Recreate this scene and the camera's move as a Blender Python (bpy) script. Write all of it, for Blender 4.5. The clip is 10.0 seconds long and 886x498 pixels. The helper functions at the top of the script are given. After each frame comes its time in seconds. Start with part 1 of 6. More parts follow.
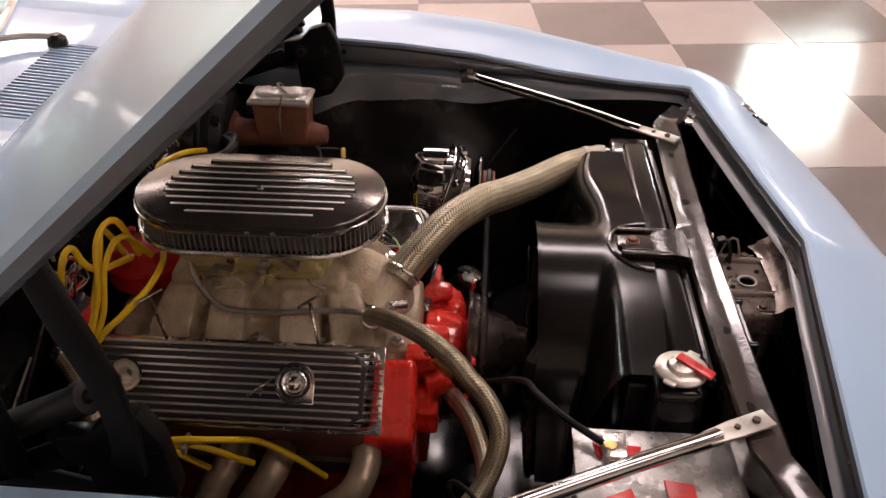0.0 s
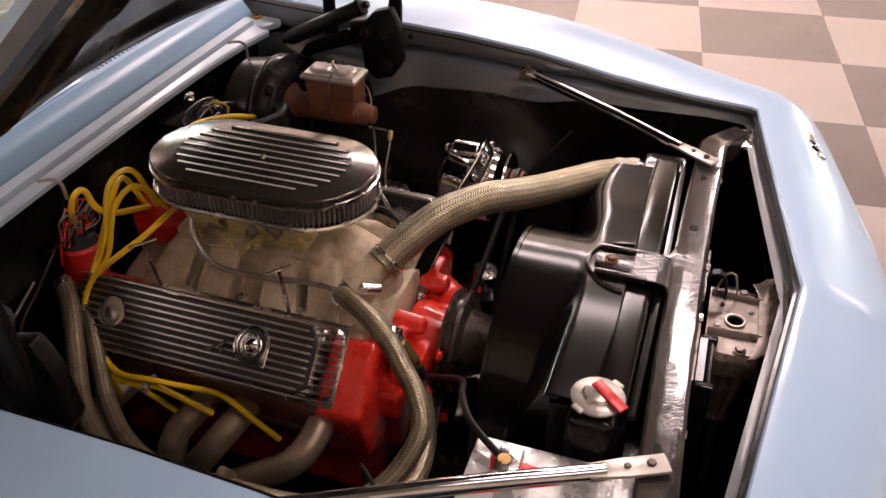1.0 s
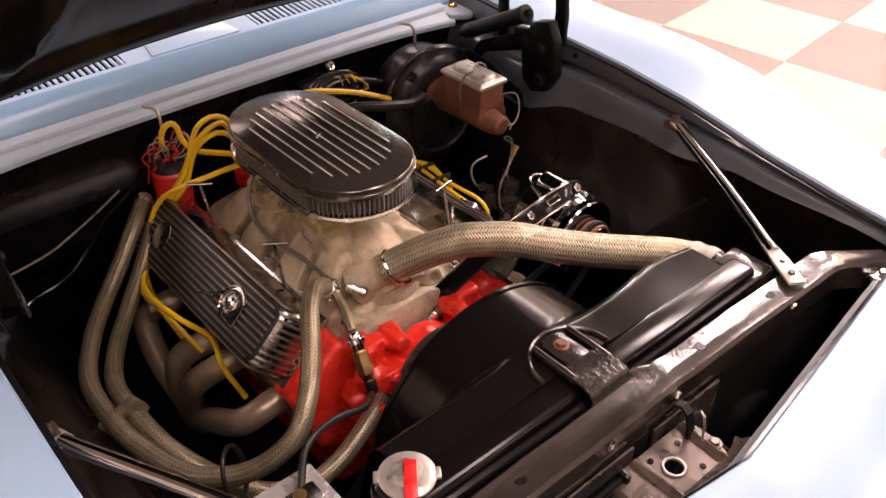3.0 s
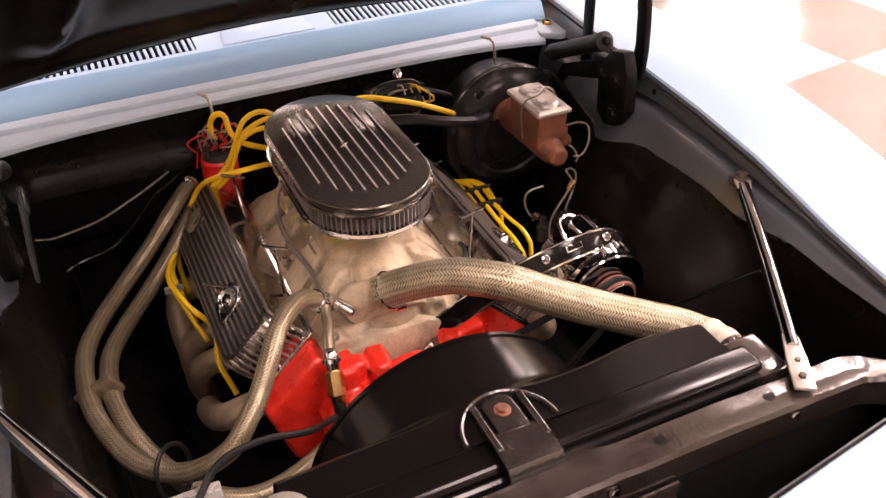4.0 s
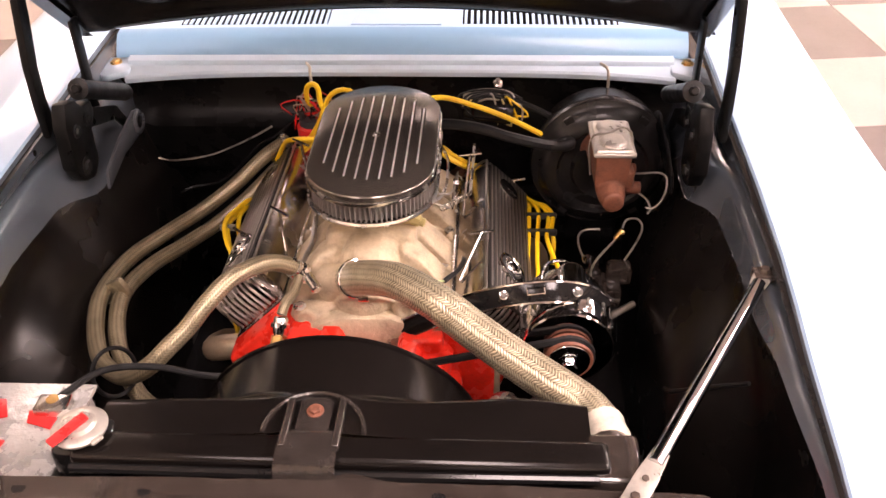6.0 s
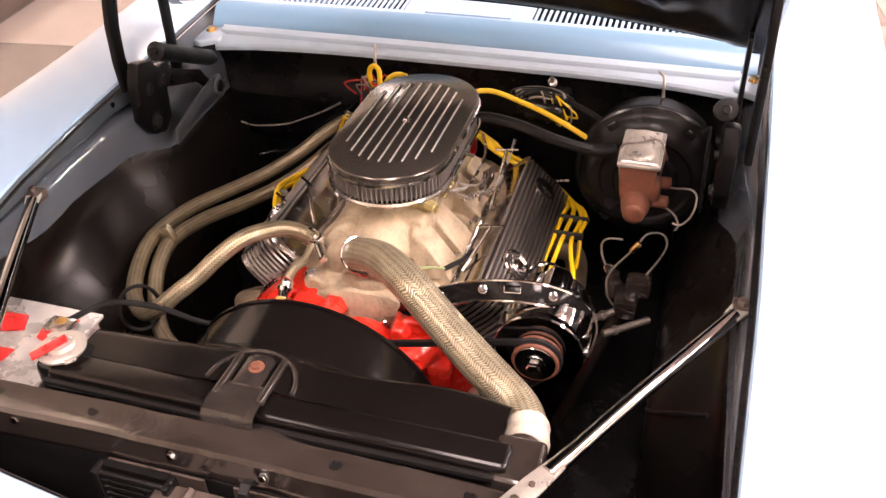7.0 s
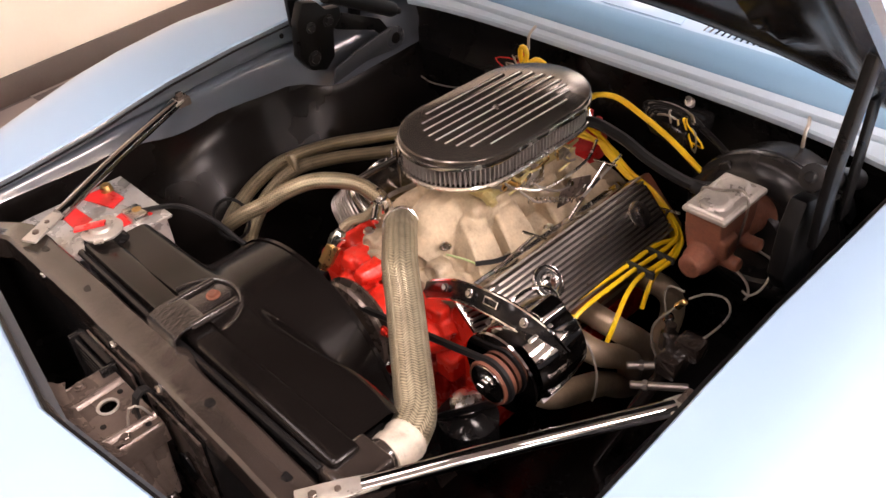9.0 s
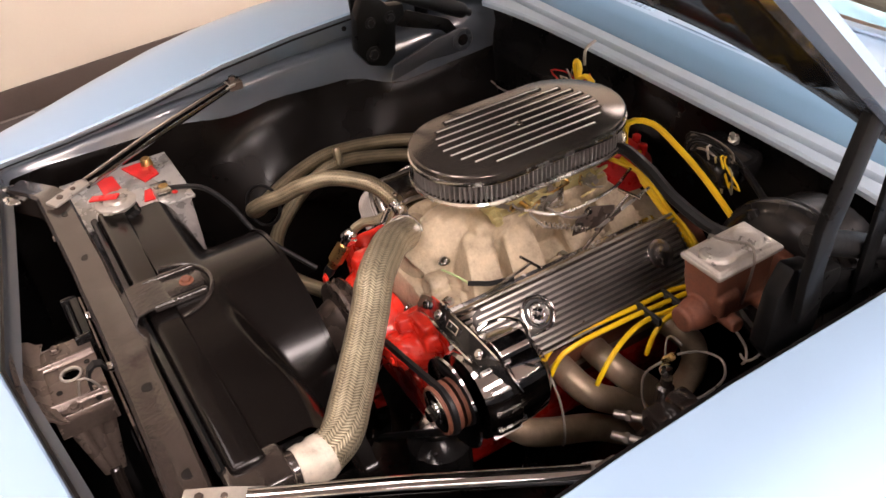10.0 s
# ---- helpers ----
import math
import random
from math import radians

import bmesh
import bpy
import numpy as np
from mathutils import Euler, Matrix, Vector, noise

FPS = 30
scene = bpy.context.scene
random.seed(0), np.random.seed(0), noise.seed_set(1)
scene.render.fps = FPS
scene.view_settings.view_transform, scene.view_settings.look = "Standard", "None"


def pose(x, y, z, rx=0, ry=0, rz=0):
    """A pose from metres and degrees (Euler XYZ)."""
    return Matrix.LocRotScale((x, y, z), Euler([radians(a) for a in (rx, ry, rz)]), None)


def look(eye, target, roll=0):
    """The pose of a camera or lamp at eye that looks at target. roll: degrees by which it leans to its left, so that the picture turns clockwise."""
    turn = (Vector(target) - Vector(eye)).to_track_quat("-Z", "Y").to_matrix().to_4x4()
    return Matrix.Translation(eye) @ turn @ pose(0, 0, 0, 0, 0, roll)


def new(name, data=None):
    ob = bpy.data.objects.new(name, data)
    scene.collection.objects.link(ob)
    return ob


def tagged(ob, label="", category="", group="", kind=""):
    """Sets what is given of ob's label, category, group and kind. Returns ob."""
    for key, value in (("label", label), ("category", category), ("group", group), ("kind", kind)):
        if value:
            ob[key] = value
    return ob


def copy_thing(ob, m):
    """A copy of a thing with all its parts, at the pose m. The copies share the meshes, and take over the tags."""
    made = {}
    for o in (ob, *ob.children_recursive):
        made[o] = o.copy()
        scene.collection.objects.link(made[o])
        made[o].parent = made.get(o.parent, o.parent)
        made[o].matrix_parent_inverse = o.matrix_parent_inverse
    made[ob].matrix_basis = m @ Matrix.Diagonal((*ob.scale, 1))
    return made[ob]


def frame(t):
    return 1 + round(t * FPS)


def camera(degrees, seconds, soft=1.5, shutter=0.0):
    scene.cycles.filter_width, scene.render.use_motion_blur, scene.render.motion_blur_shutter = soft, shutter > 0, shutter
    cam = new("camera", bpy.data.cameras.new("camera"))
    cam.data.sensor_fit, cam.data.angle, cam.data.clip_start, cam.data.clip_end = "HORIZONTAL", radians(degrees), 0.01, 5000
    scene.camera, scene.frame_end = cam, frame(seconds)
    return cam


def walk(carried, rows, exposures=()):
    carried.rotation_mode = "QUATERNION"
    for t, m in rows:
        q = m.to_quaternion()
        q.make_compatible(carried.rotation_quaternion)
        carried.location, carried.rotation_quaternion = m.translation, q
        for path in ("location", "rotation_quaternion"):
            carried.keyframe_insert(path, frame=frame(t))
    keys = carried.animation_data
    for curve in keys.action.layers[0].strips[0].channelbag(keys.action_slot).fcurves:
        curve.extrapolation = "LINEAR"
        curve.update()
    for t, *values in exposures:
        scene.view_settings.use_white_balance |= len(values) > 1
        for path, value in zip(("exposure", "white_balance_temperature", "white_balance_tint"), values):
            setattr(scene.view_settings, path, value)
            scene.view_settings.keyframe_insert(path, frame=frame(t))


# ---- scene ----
cam = camera(54.4, 10.0)
PATH = [
    (0, (-1.117, -0.045, 1.577), (0.52, 0.055, 0.432), 0.4),
    (0.5, (-1.102, -0.194, 1.58), (0.502, 0.104, 0.423), 0.3),
    (1, (-1.058, -0.352, 1.586), (0.482, 0.161, 0.418), 0.1),
    (1.5, (-0.999, -0.494, 1.588), (0.447, 0.238, 0.416), -0.0),
    (2, (-0.917, -0.619, 1.593), (0.407, 0.306, 0.413), -0.0),
    (2.5, (-0.797, -0.721, 1.591), (0.402, 0.357, 0.408), -0.3),
    (2.7, (-0.745, -0.749, 1.595), (0.395, 0.386, 0.407), -0.3),
    (3.8, (-0.437, -0.86, 1.602), (0.312, 0.556, 0.404), -0.4),
    (4, (-0.381, -0.87, 1.603), (0.299, 0.579, 0.403), -0.5),
    (4.5, (-0.246, -0.894, 1.604), (0.245, 0.63, 0.406), -0.8),
    (5, (-0.118, -0.925, 1.603), (0.15, 0.654, 0.405), -1.0),
    (5.2, (-0.063, -0.936, 1.601), (0.126, 0.654, 0.403), -1.1),
    (6.3, (0.265, -0.975, 1.611), (0.054, 0.622, 0.426), -1.5),
    (6.5, (0.322, -0.973, 1.616), (0.025, 0.605, 0.424), -1.8),
    (7, (0.465, -0.952, 1.623), (-0.037, 0.566, 0.421), -2.5),
    (7.5, (0.603, -0.9, 1.622), (-0.076, 0.548, 0.421), -3.0),
    (8, (0.713, -0.823, 1.62), (-0.163, 0.506, 0.409), -3.5),
    (8.5, (0.811, -0.734, 1.618), (-0.227, 0.456, 0.39), -4.1),
    (9, (0.887, -0.64, 1.613), (-0.291, 0.41, 0.385), -4.4),
    (9.5, (0.952, -0.522, 1.603), (-0.346, 0.386, 0.381), -5.0),
    (10, (1.0, -0.401, 1.595), (-0.396, 0.353, 0.378), -5.2),
]
EXPOSURES = [(0, -0.68, 6550, 13), (0.5, -0.58, 6600, 14), (1, -0.47, 6700, 15), (2.5, -0.11, 6900, 19), (4.5, 0.65, 7050, 21), (6.5, 0.90, 6900, 17), (8.5, 0.49, 6700, 13), (10, 0.14, 6550, 10)]
walk(cam, [(t, look(eye, target, roll)) for t, eye, target, roll in PATH], EXPOSURES)

# ---- world and light ----
world = bpy.data.worlds.new("world")
scene.world = world
world.use_nodes = True
world.node_tree.nodes["Background"].inputs[0].default_value = (0.9, 0.95, 1.0, 1)
world.node_tree.nodes["Background"].inputs[1].default_value = 0.25
scene.view_settings.exposure = 0.0

GRID = math.radians(6.2)          # the hall stands turned by this against the car
HALL = Matrix.Translation((0, 0, 0)) @ Matrix.Rotation(GRID, 4, "Z")
CEIL = 3.3


def lamp(x, y, sx, sy, watts, colour=(1.0, 0.845, 0.825)):
    data = bpy.data.lights.new("unseen_lamp", "AREA")
    data.shape, data.size, data.size_y, data.energy, data.color = "RECTANGLE", sx, sy, watts, colour
    ob = new("unseen_lamp", data)
    ob.matrix_world = HALL @ Matrix.Translation((x, y, CEIL - 0.075))
    return ob


# unseen lamps, placed and powered to brighten fenders, bay, wall and lid
LAMPS = [(5.3, 0.75, 270), (2.7, -0.3, 150), (5.3, 3.0, 110), (0.35, -1.3, 60), (-1.2, -1.7, 24), (1.1, -5.0, 22), (4.4, -3.6, 70), (-1.9, 4.3, 40), (3.3, 4.8, 40), (1.2, 4.8, 14)]
for lx, ly, watts in LAMPS:
    lamp(lx, ly, 0.55, 1.75, watts)


# ---- materials ----


def nodes_of(name):
    m = bpy.data.materials.new(name)
    m.use_nodes = True
    t = m.node_tree
    return m, t, t.nodes["Principled BSDF"]


def link(t, a, b):
    t.links.new(a, b)


def noise_node(t, scale, detail=4.0, rough=0.6, coord="Object"):
    tc = t.nodes.new("ShaderNodeTexCoord")
    n = t.nodes.new("ShaderNodeTexNoise")
    n.inputs["Scale"].default_value, n.inputs["Detail"].default_value, n.inputs["Roughness"].default_value = scale, detail, rough
    link(t, tc.outputs[coord], n.inputs["Vector"])
    return n


def ramp(t, fac, stops):
    r = t.nodes.new("ShaderNodeValToRGB")
    el = r.color_ramp.elements
    while len(el) < len(stops):
        el.new(0.5)
    for e, (p, c) in zip(el, stops):
        e.position, e.color = p, (*c, 1)
    link(t, fac, r.inputs[0])
    return r


def mat(name, colour, rough=0.5, metal=0.0, vary=0.25, scale=14.0, fine=180.0, bump=0.15, coat=0.0, rough_vary=0.12, ior=1.5, dist=0.002):
    """Colour with cloudy variation and fine grain, roughness with stains, and a fine relief."""
    m, t, b = nodes_of(name)
    n1, n2 = noise_node(t, scale), noise_node(t, fine, 3.0)
    mix = t.nodes.new("ShaderNodeMath")
    mix.operation = "MULTIPLY_ADD"
    link(t, n2.outputs[0], mix.inputs[0])
    mix.inputs[1].default_value = 0.35
    link(t, n1.outputs[0], mix.inputs[2])
    lo = tuple(max(0.0, c * (1 - vary)) for c in colour)
    hi = tuple(min(1.0, c * (1 + vary)) for c in colour)
    r = ramp(t, mix.outputs[0], [(0.4, lo), (0.62, colour), (0.95, hi)])
    link(t, r.outputs[0], b.inputs["Base Color"])
    rr = t.nodes.new("ShaderNodeMapRange")
    link(t, n1.outputs[0], rr.inputs[0])
    rr.inputs[1].default_value, rr.inputs[2].default_value = 0.3, 0.7
    rr.inputs[3].default_value, rr.inputs[4].default_value = max(0.02, rough - rough_vary), min(1.0, rough + rough_vary)
    link(t, rr.outputs[0], b.inputs["Roughness"])
    b.inputs["Metallic"].default_value = metal
    b.inputs["IOR"].default_value = ior
    b.inputs["Coat Weight"].default_value = coat
    b.inputs["Coat Roughness"].default_value = 0.06
    if bump:
        bp = t.nodes.new("ShaderNodeBump")
        bp.inputs["Strength"].default_value, bp.inputs["Distance"].default_value = bump, dist
        link(t, mix.outputs[0], bp.inputs["Height"])
        link(t, bp.outputs[0], b.inputs["Normal"])
    return m


def braid_mat(name, dark, light, count, pitch, weave):
    """Woven sleeve: rows of slanted strands that turn at each row, from the tube's own unwrapping."""
    m, t, b = nodes_of(name)
    uv = t.nodes.new("ShaderNodeUVMap")
    uv.uv_map = "UVMap"
    sep = t.nodes.new("ShaderNodeSeparateXYZ")
    link(t, uv.outputs[0], sep.inputs[0])

    def op(kind, a, b_=None, c=None):
        n = t.nodes.new("ShaderNodeMath")
        n.operation = kind
        for i, v in enumerate((a, b_, c)):
            if v is None:
                continue
            if isinstance(v, (int, float)):
                n.inputs[i].default_value = v
            else:
                link(t, v, n.inputs[i])
        return n.outputs[0]
    warp = noise_node(t, 26.0, 3.0)
    around = op("MULTIPLY_ADD", warp.outputs[0], 0.035, sep.outputs[0])
    along = op("MULTIPLY_ADD", warp.outputs[0], 0.012, sep.outputs[1])
    rows = op("PINGPONG", op("MULTIPLY", around, count), 1.0)
    strand = op("SINE", op("MULTIPLY_ADD", along, 2 * math.pi / pitch, op("MULTIPLY", rows, 8.0)))
    ridge = op("SINE", op("MULTIPLY", rows, math.pi))
    n = noise_node(t, 35.0)
    h = op("MULTIPLY_ADD", strand, weave, op("MULTIPLY_ADD", ridge, 0.26, op("MULTIPLY", n.outputs[0], 0.75)))
    r = ramp(t, h, [(0.12, dark), (0.55, tuple((a + c) / 2 for a, c in zip(dark, light))), (0.95, light)])
    link(t, r.outputs[0], b.inputs["Base Color"])
    b.inputs["Roughness"].default_value, b.inputs["Metallic"].default_value = 0.33, 0.6
    bp = t.nodes.new("ShaderNodeBump")
    bp.inputs["Strength"].default_value, bp.inputs["Distance"].default_value = 0.55, 0.002
    link(t, h, bp.inputs["Height"])
    link(t, bp.outputs[0], b.inputs["Normal"])
    return m


def glow(name, colour, strength):
    m, t, b = nodes_of(name)
    b.inputs["Emission Color"].default_value = (*colour, 1)
    b.inputs["Emission Strength"].default_value = strength
    b.inputs["Base Color"].default_value = (*colour, 1)
    return m


M = {}
M["paint"] = mat("light blue paint", (0.325, 0.472, 0.64), 0.32, 0.0, 0.015, 5.0, 900.0, 0.0, coat=0.4, rough_vary=0.03)
# gutters and hood sides: darker and glossier than the body colour
M["slate"] = mat("grey blue gloss", (0.088, 0.104, 0.125), 0.20, 0.0, 0.02, 8.0, 250.0, 0.0, coat=0.9, rough_vary=0.02, ior=1.7)
# nose flange and one hinge plate: darker still
M["darkslate"] = mat("dark grey blue satin", (0.045, 0.052, 0.062), 0.38, 0.0, 0.05, 8.0, 250.0, 0.02, coat=0.2)
M["soot"] = mat("dead black paint", (0.0042, 0.0042, 0.0043), 0.36, 0.0, 0.3, 25.0, 260.0, 0.15, ior=1.22)
# paler than the body paint, for cowl flange, apron and corner plates
M["whitish"] = mat("pale blue white paint", (0.41, 0.515, 0.615), 0.36, 0.0, 0.03, 40.0, 300.0, 0.05, coat=0.2, rough_vary=0.03)
# body blue made darker: the hood's shade on the cowl step
M["cowlblue"] = mat("body blue darkened for hood shade", (0.155, 0.285, 0.42), 0.34, 0.0, 0.02, 9.0, 400.0, 0.0, coat=0.1, rough_vary=0.02)
M["black"] = mat("satin black paint", (0.0085, 0.0082, 0.0083), 0.15, 0.0, 0.5, 9.0, 160.0, 0.10, rough_vary=0.08, ior=1.36)
M["wheelhouse"] = mat("dusty glossy black paint", (0.0062, 0.0052, 0.0047), 0.27, 0.0, 0.4, 4.0, 120.0, 0.06, rough_vary=0.05, ior=1.34)
M["hoodblack"] = mat("glossy black hood underside", (0.008, 0.0072, 0.0068), 0.24, 0.0, 0.4, 6.0, 140.0, 0.10, rough_vary=0.05, ior=1.42)
M["wellblack"] = mat("glossy black wheelhouse paint", (0.011, 0.0105, 0.0105), 0.22, 0.0, 0.5, 5.0, 120.0, 0.08, rough_vary=0.06, ior=1.34)
M["fireblack"] = mat("dull black firewall paint", (0.0042, 0.004, 0.004), 0.28, 0.0, 0.3, 9.0, 160.0, 0.06, rough_vary=0.05, ior=1.22)
M["satin"] = mat("brown black moulded plastic", (0.0050, 0.0040, 0.0036), 0.18, 0.0, 0.25, 9.0, 220.0, 0.008, rough_vary=0.03, ior=1.33)
M["wornblack"] = mat("worn shiny black strap", (0.022, 0.018, 0.016), 0.15, 0.05, 0.4, 40.0, 160.0, 0.30, rough_vary=0.06, ior=1.65, dist=0.003)
M["gloss"] = mat("gloss black paint", (0.008, 0.0077, 0.0077), 0.14, 0.0, 0.4, 7.0, 120.0, 0.03, coat=0.0, rough_vary=0.04, ior=1.38)
M["support"] = mat("brown black support paint", (0.026, 0.020, 0.017), 0.17, 0.0, 0.4, 20.0, 140.0, 0.3, coat=0.6, rough_vary=0.07, dist=0.003, ior=1.6)
M["finblack"] = mat("black paint between the fins", (0.012, 0.011, 0.011), 0.4, 0.0, 0.3, 25.0, 300.0, 0.1)
M["darkchrome"] = mat("smoky chrome", (0.42, 0.41, 0.41), 0.09, 1.0, 0.2, 22.0, 180.0, 0.05, rough_vary=0.05)
M["rubber"] = mat("black rubber", (0.0075, 0.0075, 0.0078), 0.42, 0.0, 0.3, 25.0, 260.0, 0.3, ior=1.34)
M["plastic"] = mat("black plastic", (0.02, 0.02, 0.021), 0.4, 0.0, 0.3, 25.0, 260.0, 0.12)
M["chrome"] = mat("chrome", (0.82, 0.82, 0.83), 0.09, 1.0, 0.08, 22.0, 180.0, 0.04, rough_vary=0.05)
M["steel"] = mat("bright steel", (0.58, 0.56, 0.53), 0.26, 1.0, 0.22, 30.0, 220.0, 0.1)
M["alu"] = mat("cast aluminium", (0.42, 0.34, 0.235), 0.58, 0.12, 0.40, 30.0, 200.0, 1.0, dist=0.003, rough_vary=0.15)
M["polish"] = mat("polished aluminium", (0.72, 0.70, 0.67), 0.22, 1.0, 0.14, 26.0, 240.0, 0.08)
M["crackle"] = mat("dark anodised aluminium", (0.125, 0.108, 0.094), 0.18, 0.75, 0.05, 14.0, 700.0, 0.015, rough_vary=0.015)
M["red"] = mat("engine red enamel", (0.72, 0.030, 0.016), 0.27, 0.0, 0.28, 18.0, 120.0, 0.35, coat=0.5)
M["redplastic"] = mat("red plastic", (0.62, 0.02, 0.02), 0.35, 0.0, 0.2, 30.0, 200.0, 0.08)
M["rust"] = mat("rusty cast iron", (0.145, 0.052, 0.029), 0.64, 0.1, 0.5, 30.0, 240.0, 0.6)
M["header"] = mat("tarnished header steel", (0.40, 0.31, 0.215), 0.42, 0.55, 0.35, 14.0, 120.0, 0.15)
M["darkpolish"] = mat("dull polished aluminium", (0.40, 0.37, 0.34), 0.2, 1.0, 0.15, 26.0, 240.0, 0.08)
M["finedge"] = mat("machined bright edge", (0.80, 0.78, 0.76), 0.42, 0.8, 0.05, 26.0, 240.0, 0.0)
# brown grey stands in for the sheen on one valve cover's top
M["covertop"] = mat("cover top with its sheen in the colour", (0.06, 0.054, 0.05), 0.42, 0.8, 0.06, 30.0, 300.0, 0.0, rough_vary=0.03)
M["finmetal"] = mat("brushed fin metal", (0.42, 0.385, 0.35), 0.36, 1.0, 0.06, 30.0, 300.0, 0.0, rough_vary=0.03)
M["gold"] = mat("yellow zinc plating", (0.52, 0.44, 0.21), 0.42, 0.5, 0.3, 40.0, 220.0, 0.25)
M["brass"] = mat("brass", (0.66, 0.43, 0.17), 0.3, 1.0, 0.2, 40.0, 220.0, 0.1)
M["yellow"] = mat("yellow silicone", (0.80, 0.52, 0.012), 0.38, 0.0, 0.12, 20.0, 260.0, 0.06)
M["grey"] = mat("grey battery case", (0.45, 0.44, 0.42), 0.28, 0.45, 0.25, 26.0, 90.0, 0.7, dist=0.004)
M["latch"] = mat("worn brown grey steel", (0.105, 0.081, 0.068), 0.28, 0.5, 0.35, 20.0, 160.0, 0.2)
M["brakeline"] = mat("dull steel line", (0.30, 0.27, 0.24), 0.4, 0.8, 0.3, 40.0, 200.0, 0.1)
M["palemetal"] = mat("pale worn metal", (0.42, 0.39, 0.35), 0.36, 0.55, 0.25, 30.0, 200.0, 0.25)
M["wire"] = mat("pale wire", (0.36, 0.33, 0.29), 0.38, 0.6, 0.3, 40.0, 200.0, 0.1)
M["tape"] = mat("worn pale tape", (0.46, 0.41, 0.335), 0.5, 0.0, 0.3, 60.0, 200.0, 0.6)
M["braid"] = braid_mat("braided steel sleeve", (0.12, 0.102, 0.066), (0.56, 0.49, 0.345), 20.0, 0.0046, 0.24)
M["braid2"] = braid_mat("tan braided sleeve", (0.095, 0.077, 0.045), (0.42, 0.355, 0.235), 12.0, 0.0050, 0.15)
M["pleat"] = mat("dusty filter gauze", (0.20, 0.18, 0.168), 0.5, 0.4, 0.3, 60.0, 400.0, 0.3)
M["greenwire"] = mat("pale green wire", (0.34, 0.42, 0.20), 0.45, 0.0, 0.15, 40.0, 200.0, 0.05)
M["cream"] = mat("cream wall paint", (0.86, 0.765, 0.64), 0.6, 0.0, 0.04, 1.5, 90.0, 0.1)
M["brown"] = mat("dark brown baseboard", (0.10, 0.075, 0.065), 0.4, 0.0, 0.15, 4.0, 90.0, 0.05)
M["tile_l"] = mat("pale floor tile", (0.315, 0.27, 0.255), 0.15, 0.0, 0.07, 3.0, 70.0, 0.03, rough_vary=0.06)
M["tile_d"] = mat("taupe floor tile", (0.145, 0.125, 0.119), 0.15, 0.0, 0.1, 3.0, 70.0, 0.03, rough_vary=0.06)
M["grout"] = mat("floor joint", (0.38, 0.32, 0.28), 0.6, 0.0, 0.1)
M["ceil"] = mat("pale brown ceiling board", (0.40, 0.345, 0.31), 0.8, 0.0, 0.05, 3.0, 160.0, 0.2)
M["daylight"] = glow("daylight outside", (0.95, 0.97, 1.0), 26.0)


def glass_mat():
    m, t, b = nodes_of("tinted glass")
    b.inputs["Base Color"].default_value = (0.78, 0.92, 0.86, 1)
    b.inputs["Transmission Weight"].default_value = 1.0
    b.inputs["Roughness"].default_value = 0.02
    return m


M["glass"] = glass_mat()

# ---- builders ----


def finish(name, bm, material, smooth=35.0):
    me = bpy.data.meshes.new(name)
    bmesh.ops.recalc_face_normals(bm, faces=bm.faces)
    bm.to_mesh(me)
    bm.free()
    if material:
        for m in (material if isinstance(material, (list, tuple)) else [material]):
            me.materials.append(M[m] if isinstance(m, str) else m)
    if smooth:
        for p in me.polygons:
            p.use_smooth = True
        me.set_sharp_from_angle(angle=radians(smooth))
    return me


def thing(name, label, category, group="", kind="", at=(0, 0, 0)):
    ob = new(name)
    ob.empty_display_size = 0.05
    ob.location = at
    return tagged(ob, label, category, group, kind)


def part(name, bm, material, parent, label="", smooth=35.0):
    ob = new(name, finish(name, bm, material, smooth))
    if parent is not None:
        ob.parent = parent
        at = Vector((0, 0, 0))
        up = parent
        while up is not None:
            at += up.location
            up = up.parent
        ob.location = -at + Vector((0, 0, 0)) if at.length else (0, 0, 0)
    if label:
        tagged(ob, label)
    return ob


def cast(name, bm, material, parent, label="", voxel=0.003, rounds=3):
    """A part whose overlapping lumps are fused into one casting with soft fillets."""
    ob = part(name, bm, material, parent, label, 0)
    for p in ob.data.polygons:
        p.use_smooth = True
    r = ob.modifiers.new("fuse", "REMESH")
    r.mode, r.voxel_size, r.use_smooth_shade = "VOXEL", voxel, True
    s = ob.modifiers.new("fillet", "SMOOTH")
    s.factor, s.iterations = 0.5, rounds
    return ob


